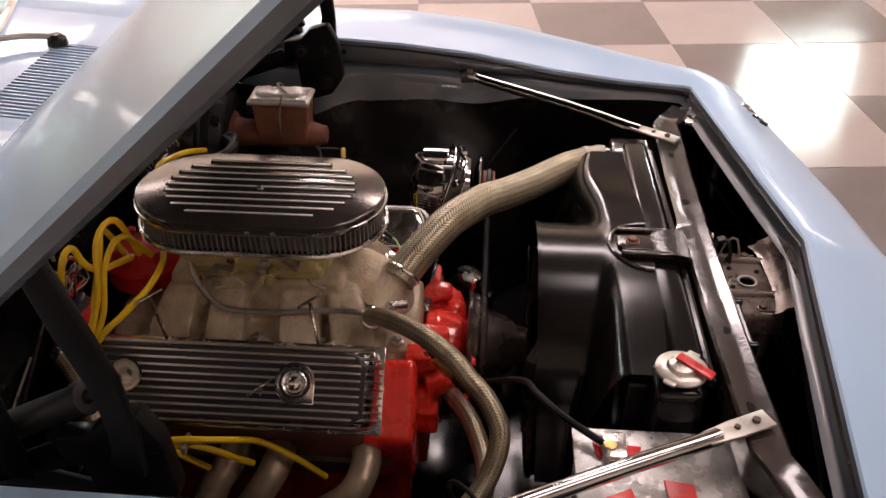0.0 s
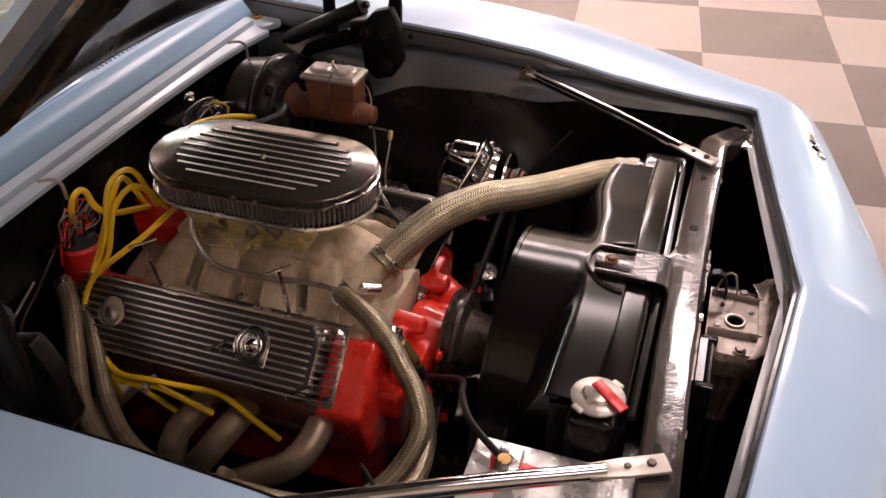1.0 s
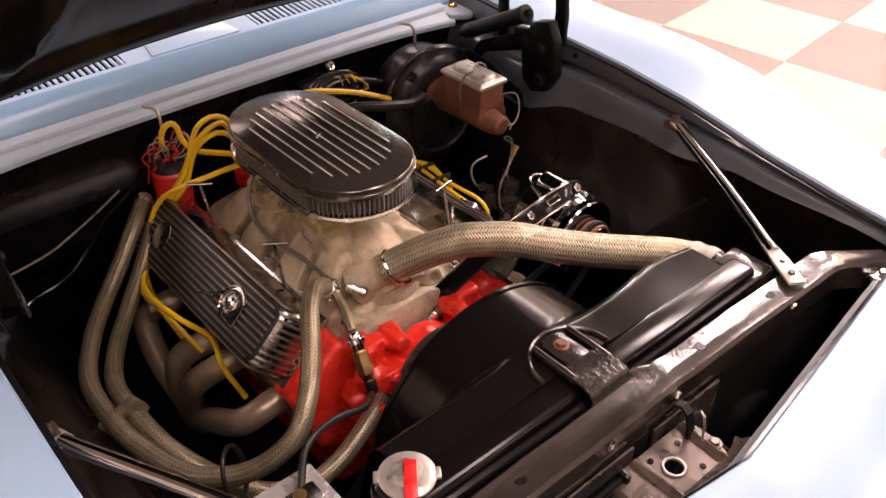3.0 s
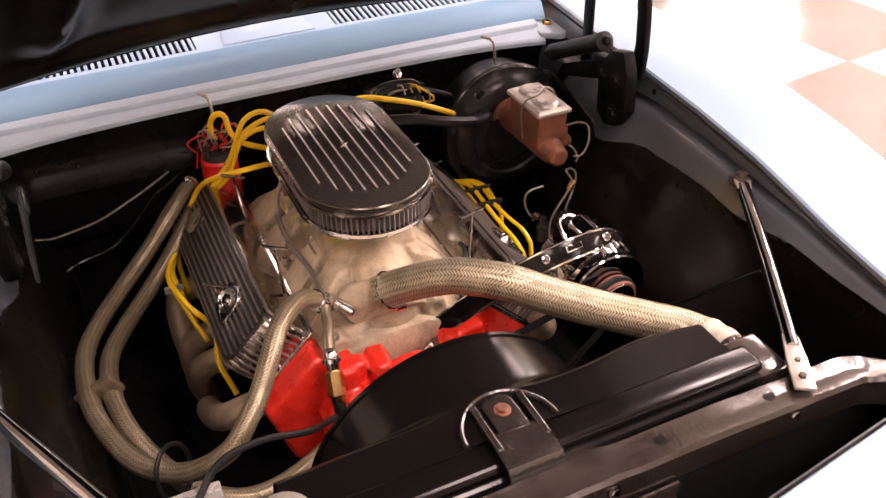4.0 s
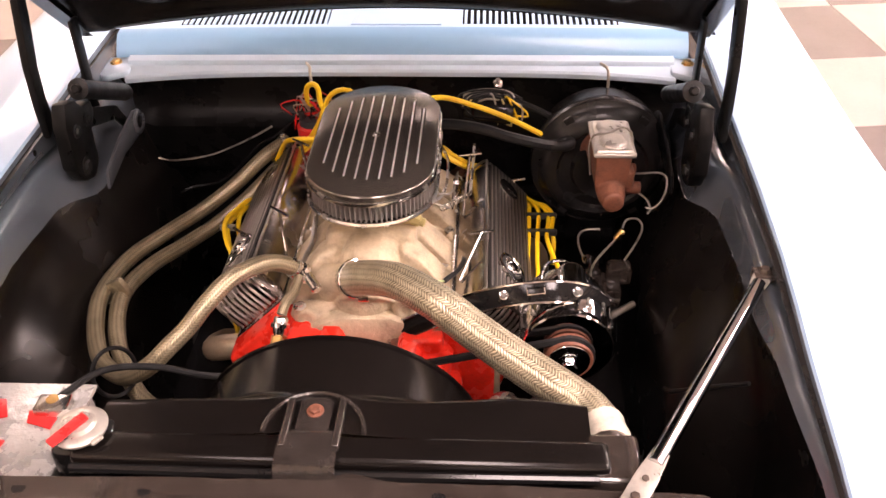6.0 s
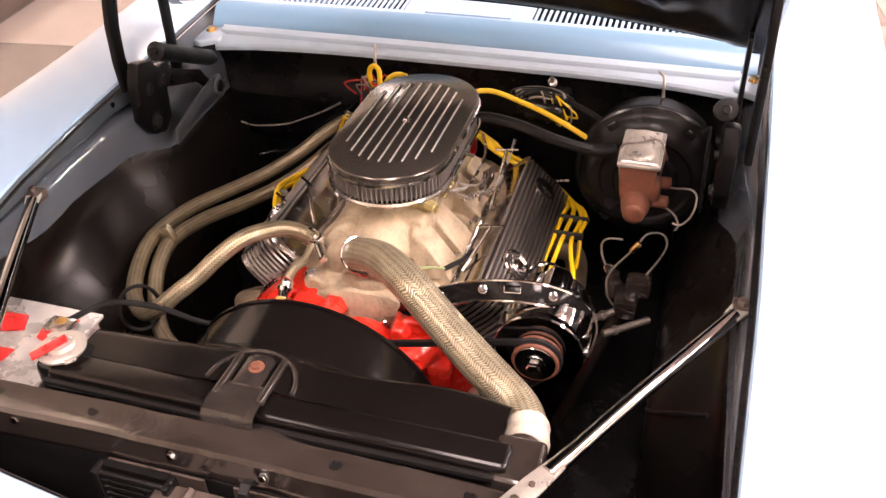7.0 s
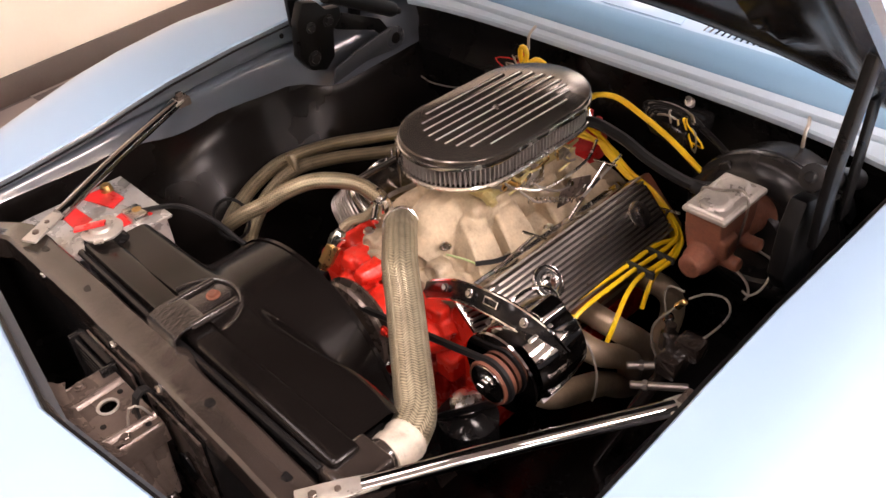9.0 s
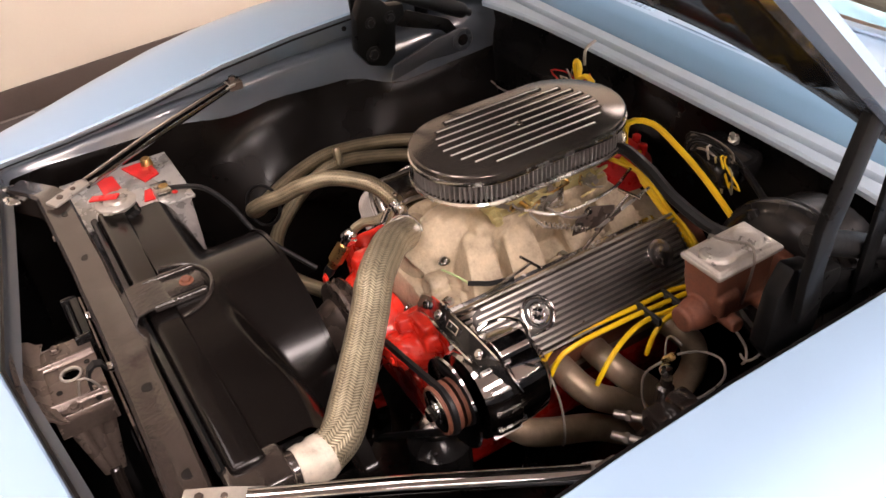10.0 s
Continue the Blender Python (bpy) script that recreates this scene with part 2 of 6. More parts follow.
def pieces(name, bm, material, parent, label="", smooth=35.0):
    """Every separate lump of the mesh becomes a part of its own; lumps that touch stay together."""
    bm.verts.index_update()
    bm.verts.ensure_lookup_table()
    seen, lumps = set(), []
    for v in bm.verts:
        if v.index in seen:
            continue
        todo, verts = [v], []
        seen.add(v.index)
        while todo:
            p = todo.pop()
            verts.append(p)
            for e in p.link_edges:
                o = e.other_vert(p)
                if o.index not in seen:
                    seen.add(o.index)
                    todo.append(o)
        lo = [min(p.co[i] for p in verts) for i in range(3)]
        hi = [max(p.co[i] for p in verts) for i in range(3)]
        lumps.append([set(p.index for p in verts), lo, hi])
    done = []
    for lump in lumps:
        for other in [o for o in done if all(lump[1][i] <= o[2][i] + 0.0004 and o[1][i] <= lump[2][i] + 0.0004 for i in range(3))]:
            done.remove(other)
            lump = [lump[0] | other[0], [min(p, q) for p, q in zip(lump[1], other[1])], [max(p, q) for p, q in zip(lump[2], other[2])]]
        done.append(lump)
    out = []
    for verts, lo, hi in done:
        one = bm.copy()
        one.verts.index_update()
        one.verts.ensure_lookup_table()
        bmesh.ops.delete(one, geom=[v for v in one.verts if v.index not in verts], context="VERTS")
        out.append(part(name, one, material, parent, label, smooth))
    bm.free()
    return out


def solo(name, bm, material, label, category, group="", kind="", smooth=35.0):
    ob = new(name, finish(name, bm, material, smooth))
    return tagged(ob, label, category, group, kind)


def box(bm, lo, hi, bevel=0.0, m=None, seg=2):
    r = bmesh.ops.create_cube(bm, size=1.0)
    vs = r["verts"]
    lo, hi = Vector(lo), Vector(hi)
    c, s = (lo + hi) / 2, hi - lo
    for v in vs:
        v.co = Vector((v.co.x * s.x, v.co.y * s.y, v.co.z * s.z)) + c
    if bevel:
        es = list({e for v in vs for e in v.link_edges})
        out = bmesh.ops.bevel(bm, geom=es, offset=bevel, segments=seg, affect="EDGES", profile=0.5)
        vs = list({v for f in out["faces"] for v in f.verts} | {v for v in vs if v.is_valid})
    if m is not None:
        bmesh.ops.transform(bm, matrix=m, verts=[v for v in vs if v.is_valid])
    return vs


def frame_for(d):
    d = Vector(d).normalized()
    a = Vector((0, 0, 1)) if abs(d.z) < 0.9 else Vector((1, 0, 0))
    u = d.cross(a).normalized()
    return u, d.cross(u).normalized()


def rings(bm, circles, closed_ends=True, loop=False):
    """Skin rings of equal count with quads."""
    rows = [[bm.verts.new(p) for p in c] for c in circles]
    n = len(rows[0])
    pairs = list(zip(rows, rows[1:])) + ([(rows[-1], rows[0])] if loop else [])
    for a, b in pairs:
        for i in range(n):
            bm.faces.new((a[i], a[(i + 1) % n], b[(i + 1) % n], b[i]))
    if closed_ends and not loop:
        bm.faces.new(rows[0])
        bm.faces.new(list(reversed(rows[-1])))
    return rows


def lathe(bm, a, d, profile, n=24):
    """Turn a profile of (distance along, radius) round the axis from a in direction d."""
    a, d = Vector(a), Vector(d).normalized()
    u, w = frame_for(d)
    cs = []
    for s, r in profile:
        cs.append([a + d * s + (u * math.cos(2 * math.pi * i / n) + w * math.sin(2 * math.pi * i / n)) * max(r, 1e-4) for i in range(n)])
    return rings(bm, cs)


def rod(bm, a, b, r, n=12, r2=None):
    a, b = Vector(a), Vector(b)
    L = (b - a).length
    r2 = r if r2 is None else r2
    e = min(r, r2, L / 2) * 0.25
    return lathe(bm, a, b - a, [(0, r - e), (e, r), (L - e, r2), (L, r2 - e)], n)


def spline(pts, step=0.012):
    P = [Vector(p) for p in pts]
    P = [2 * P[0] - P[1]] + P + [2 * P[-1] - P[-2]]
    out = []
    for i in range(1, len(P) - 2):
        k = max(2, int((P[i + 1] - P[i]).length / step))
        for j in range(k):
            t = j / k
            a, b, c, d = P[i - 1], P[i], P[i + 1], P[i + 2]
            out.append(0.5 * ((2 * b) + (c - a) * t + (2 * a - 5 * b + 4 * c - d) * t * t + (3 * b - a - 3 * c + d) * t ** 3))
    out.append(P[-2])
    return out


def tube(bm, pts, r, n=10, step=0.012, smooth=True, radii=None):
    """A tube along a smooth path, with an unwrapping of turns by metres."""
    path = spline(pts, step) if smooth else [Vector(p) for p in pts]
    uvl = bm.loops.layers.uv.get("UVMap") or bm.loops.layers.uv.new("UVMap")
    d = (path[1] - path[0]).normalized()
    u, w = frame_for(d)
    cs, along, run = [], [], 0.0
    for i, p in enumerate(path):
        q = path[min(i + 1, len(path) - 1)] - path[max(i - 1, 0)]
        q.normalize()
        u = (u - q * u.dot(q)).normalized()
        w = q.cross(u)
        rr = r if radii is None else radii(i / (len(path) - 1))
        if i:
            run += (p - path[i - 1]).length
        along.append(run)
        cs.append([p + (u * math.cos(2 * math.pi * j / n) + w * math.sin(2 * math.pi * j / n)) * rr for j in range(n)])
    rows = [[bm.verts.new(p) for p in c] for c in cs]
    for i in range(len(rows) - 1):
        for j in range(n):
            f = bm.faces.new((rows[i][j], rows[i][(j + 1) % n], rows[i + 1][(j + 1) % n], rows[i + 1][j]))
            for l, (a, b) in zip(f.loops, ((j, i), (j + 1, i), (j + 1, i + 1), (j, i + 1))):
                l[uvl].uv = (a / n, along[b])
    bm.faces.new(rows[0])
    bm.faces.new(list(reversed(rows[-1])))
    return path


def stadium(cx, cy, half, r, z, n=12, grow=0.0):
    """A long round outline along y."""
    r += grow
    return [Vector((cx + r * math.cos(a), cy + half + r * math.sin(a), z)) for a in [math.pi * i / n for i in range(n + 1)]] + \
           [Vector((cx + r * math.cos(a), cy - half + r * math.sin(a), z)) for a in [math.pi + math.pi * i / n for i in range(n + 1)]]


def prism(bm, outline, push, bevel=0.0):
    """Extrude a flat outline (points) along push."""
    vs = [bm.verts.new(p) for p in outline]
    f = bm.faces.new(vs)
    r = bmesh.ops.extrude_face_region(bm, geom=[f])
    top = [v for v in r["geom"] if isinstance(v, bmesh.types.BMVert)]
    bmesh.ops.translate(bm, vec=Vector(push), verts=top)
    if bevel:
        es = list({e for v in vs + top for e in v.link_edges})
        bmesh.ops.bevel(bm, geom=es, offset=bevel, segments=2, affect="EDGES", profile=0.5)
    return vs + top


def sheet(bm, grid, thick=0.0):
    """A sheet through a grid of points (rows of points); thick gives it a back."""
    rows = [[bm.verts.new(p) for p in r] for r in grid]
    fs = []
    for a, b in zip(rows, rows[1:]):
        for i in range(len(a) - 1):
            fs.append(bm.faces.new((a[i], a[i + 1], b[i + 1], b[i])))
    if thick:
        bmesh.ops.recalc_face_normals(bm, faces=fs)
        bmesh.ops.solidify(bm, geom=fs, thickness=thick)
    return rows


def bolt(bm, at, d, r=0.008, h=0.006, washer=True):
    at, d = Vector(at), Vector(d).normalized()
    if washer:
        lathe(bm, at, d, [(0, r * 1.5), (0.0015, r * 1.5), (0.002, r * 1.2)], 14)
    u, w = frame_for(d)
    rings(bm, [[at + d * s + (u * math.cos(k * math.pi / 3) + w * math.sin(k * math.pi / 3)) * rr for k in range(6)] for s, rr in ((0, r), (h * 0.8, r), (h, r * 0.85))])


def ridge(bm, pts, wide, tall, m):
    """A flat-topped bar along points of the local y-z plane at a local x, with slightly narrowed top; m places it."""
    rows = []
    n = len(pts)
    for i, (x, y, z) in enumerate(pts):
        a, b = pts[max(i - 1, 0)], pts[min(i + 1, n - 1)]
        t = Vector((0, b[1] - a[1], b[2] - a[2])).normalized()
        up = Vector((0, -t.z, t.y)) * tall
        p = Vector((x, y, z))
        w = Vector((wide / 2, 0, 0))
        rows.append([m @ (p - w), m @ (p - w * 0.86 + up * 0.8), m @ (p - w * 0.6 + up), m @ (p + w * 0.6 + up), m @ (p + w * 0.86 + up * 0.8), m @ (p + w)])
    rings(bm, rows)


B = bmesh.new

# ---- hall ----


def hall_box(name, lo, hi, material, label, category, bevel=0.0):
    bm = B()
    box(bm, lo, hi, bevel)
    ob = solo(name, bm, material, label, category, kind="structure")
    ob.matrix_world = HALL
    return ob


TILE = 0.61
WX0, WX1, WY0, WY1 = -2.68, 6.4, -6.0, 8.0
floor = hall_box("floor", (WX0 - 0.1, WY0 - 0.1, -0.12), (WX1 + 0.1, WY1 + 0.1, -0.003), "grout", "floor of the hall under square tiles", "floor")
ceiling = hall_box("ceiling", (WX0 - 0.1, WY0 - 0.1, CEIL), (WX1 + 0.1, WY1 + 0.1, CEIL + 0.1), "ceil", "plain pale brown ceiling", "ceiling")
wall_w = hall_box("wall_west", (WX0 - 0.12, WY0, 0), (WX0, WY1, CEIL), "cream", "plain cream painted wall", "wall")
wall_s = hall_box("wall_south", (WX0, WY0 - 0.12, 0), (WX1, WY0, CEIL), "cream", "plain cream painted wall", "wall")
wall_n = hall_box("wall_north", (WX0, WY1, 0), (WX1, WY1 + 0.12, CEIL), "cream", "plain cream painted wall", "wall")
hall_box("baseboard", (WX0, WY0, 0), (WX0 + 0.015, WY1, 0.115), "brown", "dark brown baseboard along the cream wall", "baseboard", 0.003)

# east wall with two windows
WINDOWS = [(-4.25, -3.1, 1.45, 2.55), (4.1, 5.7, 1.45, 2.45)]
bm = B()
ys = [WY0] + [v for w in WINDOWS for v in w[:2]] + [WY1]
for a, b in ((ys[0], ys[1]), (ys[2], ys[3]), (ys[4], ys[5])):
    box(bm, (WX1, a, 0), (WX1 + 0.2, b, CEIL))
for a, b, lo, hi in WINDOWS:
    box(bm, (WX1, a, 0), (WX1 + 0.2, b, lo))
    box(bm, (WX1, a, hi), (WX1 + 0.2, b, CEIL))
wall_e = solo("wall_east", bm, "cream", "cream wall with two bright windows", "wall", kind="structure")
wall_e.matrix_world = HALL
for k, (a, b, lo, hi) in enumerate(WINDOWS):
    w = tagged(new("window_%d" % (k + 1)), "bright window in the cream wall", "window", kind="structure")
    w.matrix_world = HALL
    bm = B()
    for p, q in (((a, lo), (b, lo + 0.05)), ((a, hi - 0.05), (b, hi)), ((a, lo + 0.05), (a + 0.05, hi - 0.05)), ((b - 0.05, lo + 0.05), (b, hi - 0.05))):
        box(bm, (WX1 + 0.06, p[0], p[1]), (WX1 + 0.12, q[0], q[1]), 0.004)
    o = new("window_frame", finish("window_frame", bm, "whitish"))
    o.parent = w
    bm = B()
    box(bm, (WX1 + 0.085, a + 0.05, lo + 0.05), (WX1 + 0.091, b - 0.05, hi - 0.05))
    o = new("pane", finish("pane", bm, "glass"))
    o.parent = w
    o.visible_shadow = False
bm = B()
box(bm, (WX1 + 0.6, WY0, 0.3), (WX1 + 0.62, WY1, CEIL))
bd = solo("backdrop", bm, "daylight", "bright daylight outside the windows", "backdrop", kind="structure")
bd.matrix_world = HALL

# added housings, one over each unseen lamp
for lx, ly, watts in LAMPS:
    fx = tagged(new("lamp_mount"), "added pale brown housing over an unseen lamp", "ceiling light", "ceiling lights")
    fx.matrix_world = HALL @ Matrix.Translation((lx, ly, CEIL))
    bm = B()
    box(bm, (-0.31, -0.92, -0.07), (0.31, 0.92, 0.0), 0.01)
    o = new("housing", finish("housing", bm, "ceil"))
    o.parent = fx

# ---- the car's body ----
car = thing("car_body", "light blue painted car body with an open black engine bay", "car", at=(0, 0, 0))


def lerp(a, b, t):
    return a + (b - a) * t


EDGE = [  # x, y, z, way out in degrees, nose share, width
    (0.605, 1.30, 0.945, 0, 0.0, 0.92), (0.602, 0.95, 0.935, 0, 0.0, 0.92), (0.598, 0.63, 0.921, 0, 0.0, 0.94), (0.592, 0.34, 0.906, 0, 0.0, 0.98),
    (0.588, 0.15, 0.897, 0, 0.0, 1.0), (0.586, 0.0, 0.882, 0, 0.0, 1.0), (0.584, -0.09, 0.867, -1, 0.0, 1.0), (0.581, -0.17, 0.853, -2, 0.04, 0.98), (0.575, -0.32, 0.837, -8, 0.14, 0.84),
    (0.563, -0.437, 0.834, -26, 0.32, 0.72), (0.553, -0.450, 0.835, -58, 0.62, 0.74), (0.50, -0.457, 0.835, -76, 0.86, 0.84), (0.40, -0.471, 0.835, -84, 1.0, 0.95),
    (0.20, -0.499, 0.836, -88, 1.0, 1.02), (0.05, -0.520, 0.838, -90, 1.0, 1.0), (0.0, -0.527, 0.840, -90, 1.0, 1.0)]
FEN = [(0, 0), (0.003, 0.004), (0.03, 0.007), (0.07, 0.011), (0.11, 0.013), (0.14, 0.0115), (0.17, 0.006), (0.198, -0.005), (0.222, -0.026), (0.238, -0.06), (0.248, -0.12), (0.253, -0.28), (0.248, -0.55)]
NOSE = [(0, 0), (0.003, 0.004), (0.014, 0.005), (0.040, 0.002), (0.066, -0.004), (0.086, -0.010), (0.106, -0.017), (0.128, -0.027), (0.146, -0.040), (0.158, -0.062), (0.163, -0.10), (0.155, -0.2), (0.13, -0.42)]
GUT = [(0, 0), (0.001, 0.03), (0.002, 0.16), (0.003, 0.31), (0.002, 0.325), (-0.007, 0.35), (-0.007, 0.40), (0.005, 0.42), (0.009, 0.455), (0.0125, 0.53), (0.0155, 0.68), (0.018, 0.86), (0.021, 1.0)]  # inward, share of the depth
LIP = [(0, 0), (0.002, -0.006), (0.003, -0.010), (0.004, -0.014), (0.0045, -0.018), (0.005, -0.022), (0.0055, -0.025), (0.006, -0.028), (0.007, -0.030), (0.009, -0.0325), (0.012, -0.0335), (0.016, -0.0345), (0.020, -0.035)]


def stations():
    out = []
    for a, b in zip(EDGE, EDGE[1:]):
        k = max(2, int(math.dist(a[:3], b[:3]) / 0.03))
        for i in range(k):
            out.append([lerp(p, q, i / k) for p, q in zip(a, b)])
    out.append(list(EDGE[-1]))
    return out


ST = stations()


def fall(a, b, v):
    t = min(1.0, max(0.0, (v - a) / (b - a)))
    return t * t * (3 - 2 * t)


def crown(y):
    """How far the fender's top rises above its inner edge along the car."""
    return 0.010 * fall(-0.44, -0.18, y) * (1 - fall(0.08, 0.42, y))


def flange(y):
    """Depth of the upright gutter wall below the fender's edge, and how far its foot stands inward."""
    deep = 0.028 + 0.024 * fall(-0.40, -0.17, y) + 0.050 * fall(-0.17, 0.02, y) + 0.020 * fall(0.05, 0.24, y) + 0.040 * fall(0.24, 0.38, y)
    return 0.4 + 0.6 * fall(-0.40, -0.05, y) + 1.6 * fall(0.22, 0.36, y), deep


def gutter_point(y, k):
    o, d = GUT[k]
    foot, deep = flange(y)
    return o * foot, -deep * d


def skin(prof_a, prof_b, sign, side, lo=0, hi=None):
    grid = []
    for x, y, z, ang, w, wide in ST[lo:hi]:
        d = Vector((math.cos(radians(ang)), math.sin(radians(ang)), 0)) * sign
        row = []
        for k, ((oa, da), (ob_, db)) in enumerate(zip(prof_a, prof_b)):
            if sign < 0:
                oa, da = gutter_point(y, k)
                p = Vector((x, y, z)) + d * lerp(oa, ob_, w)
                p.z += lerp(da, db, w)
            else:
                p = Vector((x, y, z)) + d * lerp(oa, ob_, w) * wide
                p.z += lerp(da, db, w) + crown(y) * fall(0.0, 0.13, oa) * (1 - w)
            p.x *= side
            row.append(p)
        grid.append(row)
    return grid


cut = next(i for i, s in enumerate(ST) if s[4] > 0.72)
for side in (1, -1):
    bm = B()
    sheet(bm, skin(FEN, NOSE, 1, side, 0, cut + 1))
    part("fender", bm, "paint", car, "light blue glossy front fender", 28)
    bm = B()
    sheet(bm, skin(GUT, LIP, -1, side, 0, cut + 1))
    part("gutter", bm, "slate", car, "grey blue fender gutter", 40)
bm = B()
left = skin(FEN, NOSE, 1, 1, cut, None)
right = skin(FEN, NOSE, 1, -1, cut, None)
grid = left + list(reversed(right))[1:]
sheet(bm, grid)
nose_panel = part("nose_panel", bm, "paint", car, "light blue pointed nose panel", 28)
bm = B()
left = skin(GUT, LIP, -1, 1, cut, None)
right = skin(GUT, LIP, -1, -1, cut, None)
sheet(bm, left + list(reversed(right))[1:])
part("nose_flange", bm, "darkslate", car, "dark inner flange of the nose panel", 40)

# black inner copies of the skins put the darkness inside into colour
bm = B()
INF = [(o - 0.012, d - 0.012) for o, d in FEN[1:]]
INN = [(o - 0.010, d - 0.012) for o, d in NOSE[1:]]
sheet(bm, skin(INF, INN, 1, 1) + list(reversed(skin(INF, INN, 1, -1)))[1:])
part("inner_shell", bm, "black", car, "black inside of the fenders and nose", 50)

# inner fenders: a wheelhouse whose front rolls outward in an arch, and the dark apron before it
def wheelhouse_x(y, z, top, z0):
    """Half width at a point of the wheelhouse wall; it starts at the gutter's foot (top, z0)."""
    f, g = max(0.0, 0.27 - y) / 0.405, max(0.0, z - 0.50) / 0.335
    roll = fall(0.70, 1.03, (f ** 2.6 + g ** 2.6) ** (1 / 2.6))
    x = lerp(0.468, 0.575, roll)
    return lerp(x, top, 1 - fall(-0.03, 0.20, z0 - z) if z0 - z > 0.0005 else 1.0)


for side in (1, -1):
    grid = []
    for i in range(61):
        y = lerp(0.62, -0.47, i / 60)
        near = min(ST[:cut], key=lambda q: abs(q[1] - y))
        foot, deep = flange(y)
        top, z0 = near[0] - 0.021 * foot, near[2] - deep
        row = []
        for q in range(25):
            z = lerp(z0, 0.30, (q / 24) ** 1.25)
            row.append(Vector((wheelhouse_x(y, z, top, z0) * side, y, z)))
        grid.append(row)
    bm = B()
    sheet(bm, grid)
    part("inner_fender", bm, "wheelhouse", car, "black inner fender with a rolled wheelhouse front", 60)

# firewall with a pressed ledge
bm = B()
grid = []
for i in range(25):
    z = lerp(0.880, 0.30, i / 24)
    row = []
    for j in range(31):
        x = lerp(-0.585, 0.585, j / 30)
        y = 0.628
        if z < 0.80:
            y -= 0.018 * min(1.0, (0.80 - z) / 0.03)
        if z < 0.60:
            y += 0.10 * min(1.0, (0.60 - z) / 0.15) * (1 - abs(x) / 0.75)
        if -0.52 < x < -0.16 and 0.655 < z < 0.76:
            y -= 0.020
        row.append(Vector((x, y, z)))
    grid.append(row)
sheet(bm, grid)
part("firewall", bm, "fireblack", car, "satin black firewall", 30)
# added black panel: hides the floor so the bay's depth stays dark
bm = B()
box(bm, (-0.84, -0.66, 0.27), (0.84, 0.70, 0.30))
part("bay_floor_dark", bm, "black", car)

# cowl: pale front flange, blue raised panel with two rows of slots
COWL = [lerp(-0.545, 0.545, i / 24) for i in range(25)]


def cowl_bow(x):
    return 1 - (x / 0.6) ** 2


bm = B()
prof = [(0.598, 0.864), (0.597, 0.873), (0.600, 0.878), (0.6135, 0.883), (0.6145, 0.866)]
sheet(bm, [[Vector((x, y + 0.005 * cowl_bow(x) + (0.004 - 0.016 * (x / 0.545) ** 4 if k < 3 else 0), z - (0.008 * (x / 0.545) ** 4 if k < 3 else 0))) for k, (y, z) in enumerate(prof)] for x in COWL])
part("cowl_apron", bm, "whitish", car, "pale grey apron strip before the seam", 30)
# black strip below the gap stands for the shade in it
bm = B()
sheet(bm, [[Vector((x, 0.606 + 0.005 * cowl_bow(x), 0.8655)), Vector((x, 0.626 + 0.005 * cowl_bow(x), 0.8655))] for x in COWL])
part("seam", bm, "soot", car, "black strip that puts shade into the gap behind the apron")
bm = B()
prof = [(0.6195, 0.866), (0.6195, 0.886), (0.6215, 0.890), (0.635, 0.8935), (0.638, 0.8945), (0.640, 0.893), (0.641, 0.885)]
sheet(bm, [[Vector((x, y + 0.005 * cowl_bow(x), z)) for y, z in prof] for x in COWL])
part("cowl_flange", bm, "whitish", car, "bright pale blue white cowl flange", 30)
# step behind the flange; its darker blue carries the hood's shade
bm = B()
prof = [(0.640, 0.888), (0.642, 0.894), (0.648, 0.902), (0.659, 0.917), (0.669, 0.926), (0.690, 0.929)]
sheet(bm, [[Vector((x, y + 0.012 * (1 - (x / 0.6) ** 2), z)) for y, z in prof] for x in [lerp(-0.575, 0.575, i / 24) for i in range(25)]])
part("cowl_step", bm, "cowlblue", car, "cowl step in body blue, darkened for the hood's shade", 50)
bm = B()
xs = [-0.60, -0.452, -0.148, 0.128, 0.442, 0.60]
yy = [0.690, 0.700, 0.802, 0.96]
zz = {0.690: 0.929, 0.700: 0.931, 0.802: 0.940, 0.96: 0.952}


def cowl_y(x, y):
    return y + 0.012 * (1 - (x / 0.6) ** 2) * (1 if y < 0.75 else 0.6)


for xa, xb in zip(xs, xs[1:]):
    for ya, yb in zip(yy, yy[1:]):
        if ya == 0.700 and xa in (-0.452, 0.128):
            continue
        n = 6
        sheet(bm, [[Vector((lerp(xa, xb, i / n), cowl_y(lerp(xa, xb, i / n), y), zz[y])) for y in (ya, yb)] for i in range(n + 1)])
bmesh.ops.remove_doubles(bm, verts=bm.verts, dist=0.0002)
cowl = part("cowl_panel", bm, "paint", car, "blue cowl panel with air slots", 40)
# black boxes under the slats stand for the slots' dark depth
bm = B()
for xa, xb in ((-0.452, -0.148), (0.128, 0.442)):
    box(bm, (xa, 0.695, 0.90), (xb, 0.82, 0.912))
pieces("slot_shade", bm, "black", car)
bm = B()
prism(bm, [(-0.10, 0.706, 0.931), (0.085, 0.706, 0.931), (0.066, 0.80, 0.940), (-0.085, 0.80, 0.940)], (0, 0, 0.0028), 0.0012)
part("cowl_pad", bm, "paint", cowl)
slat_bm = B()
prism(slat_bm, [(-0.0030, 0.703, 0.9275), (0.0030, 0.703, 0.9275), (0.0030, 0.812, 0.9365), (-0.0030, 0.812, 0.9365)], (0, 0, 0.0045), 0.0008)
slat_mesh = finish("slat", slat_bm, "paint")
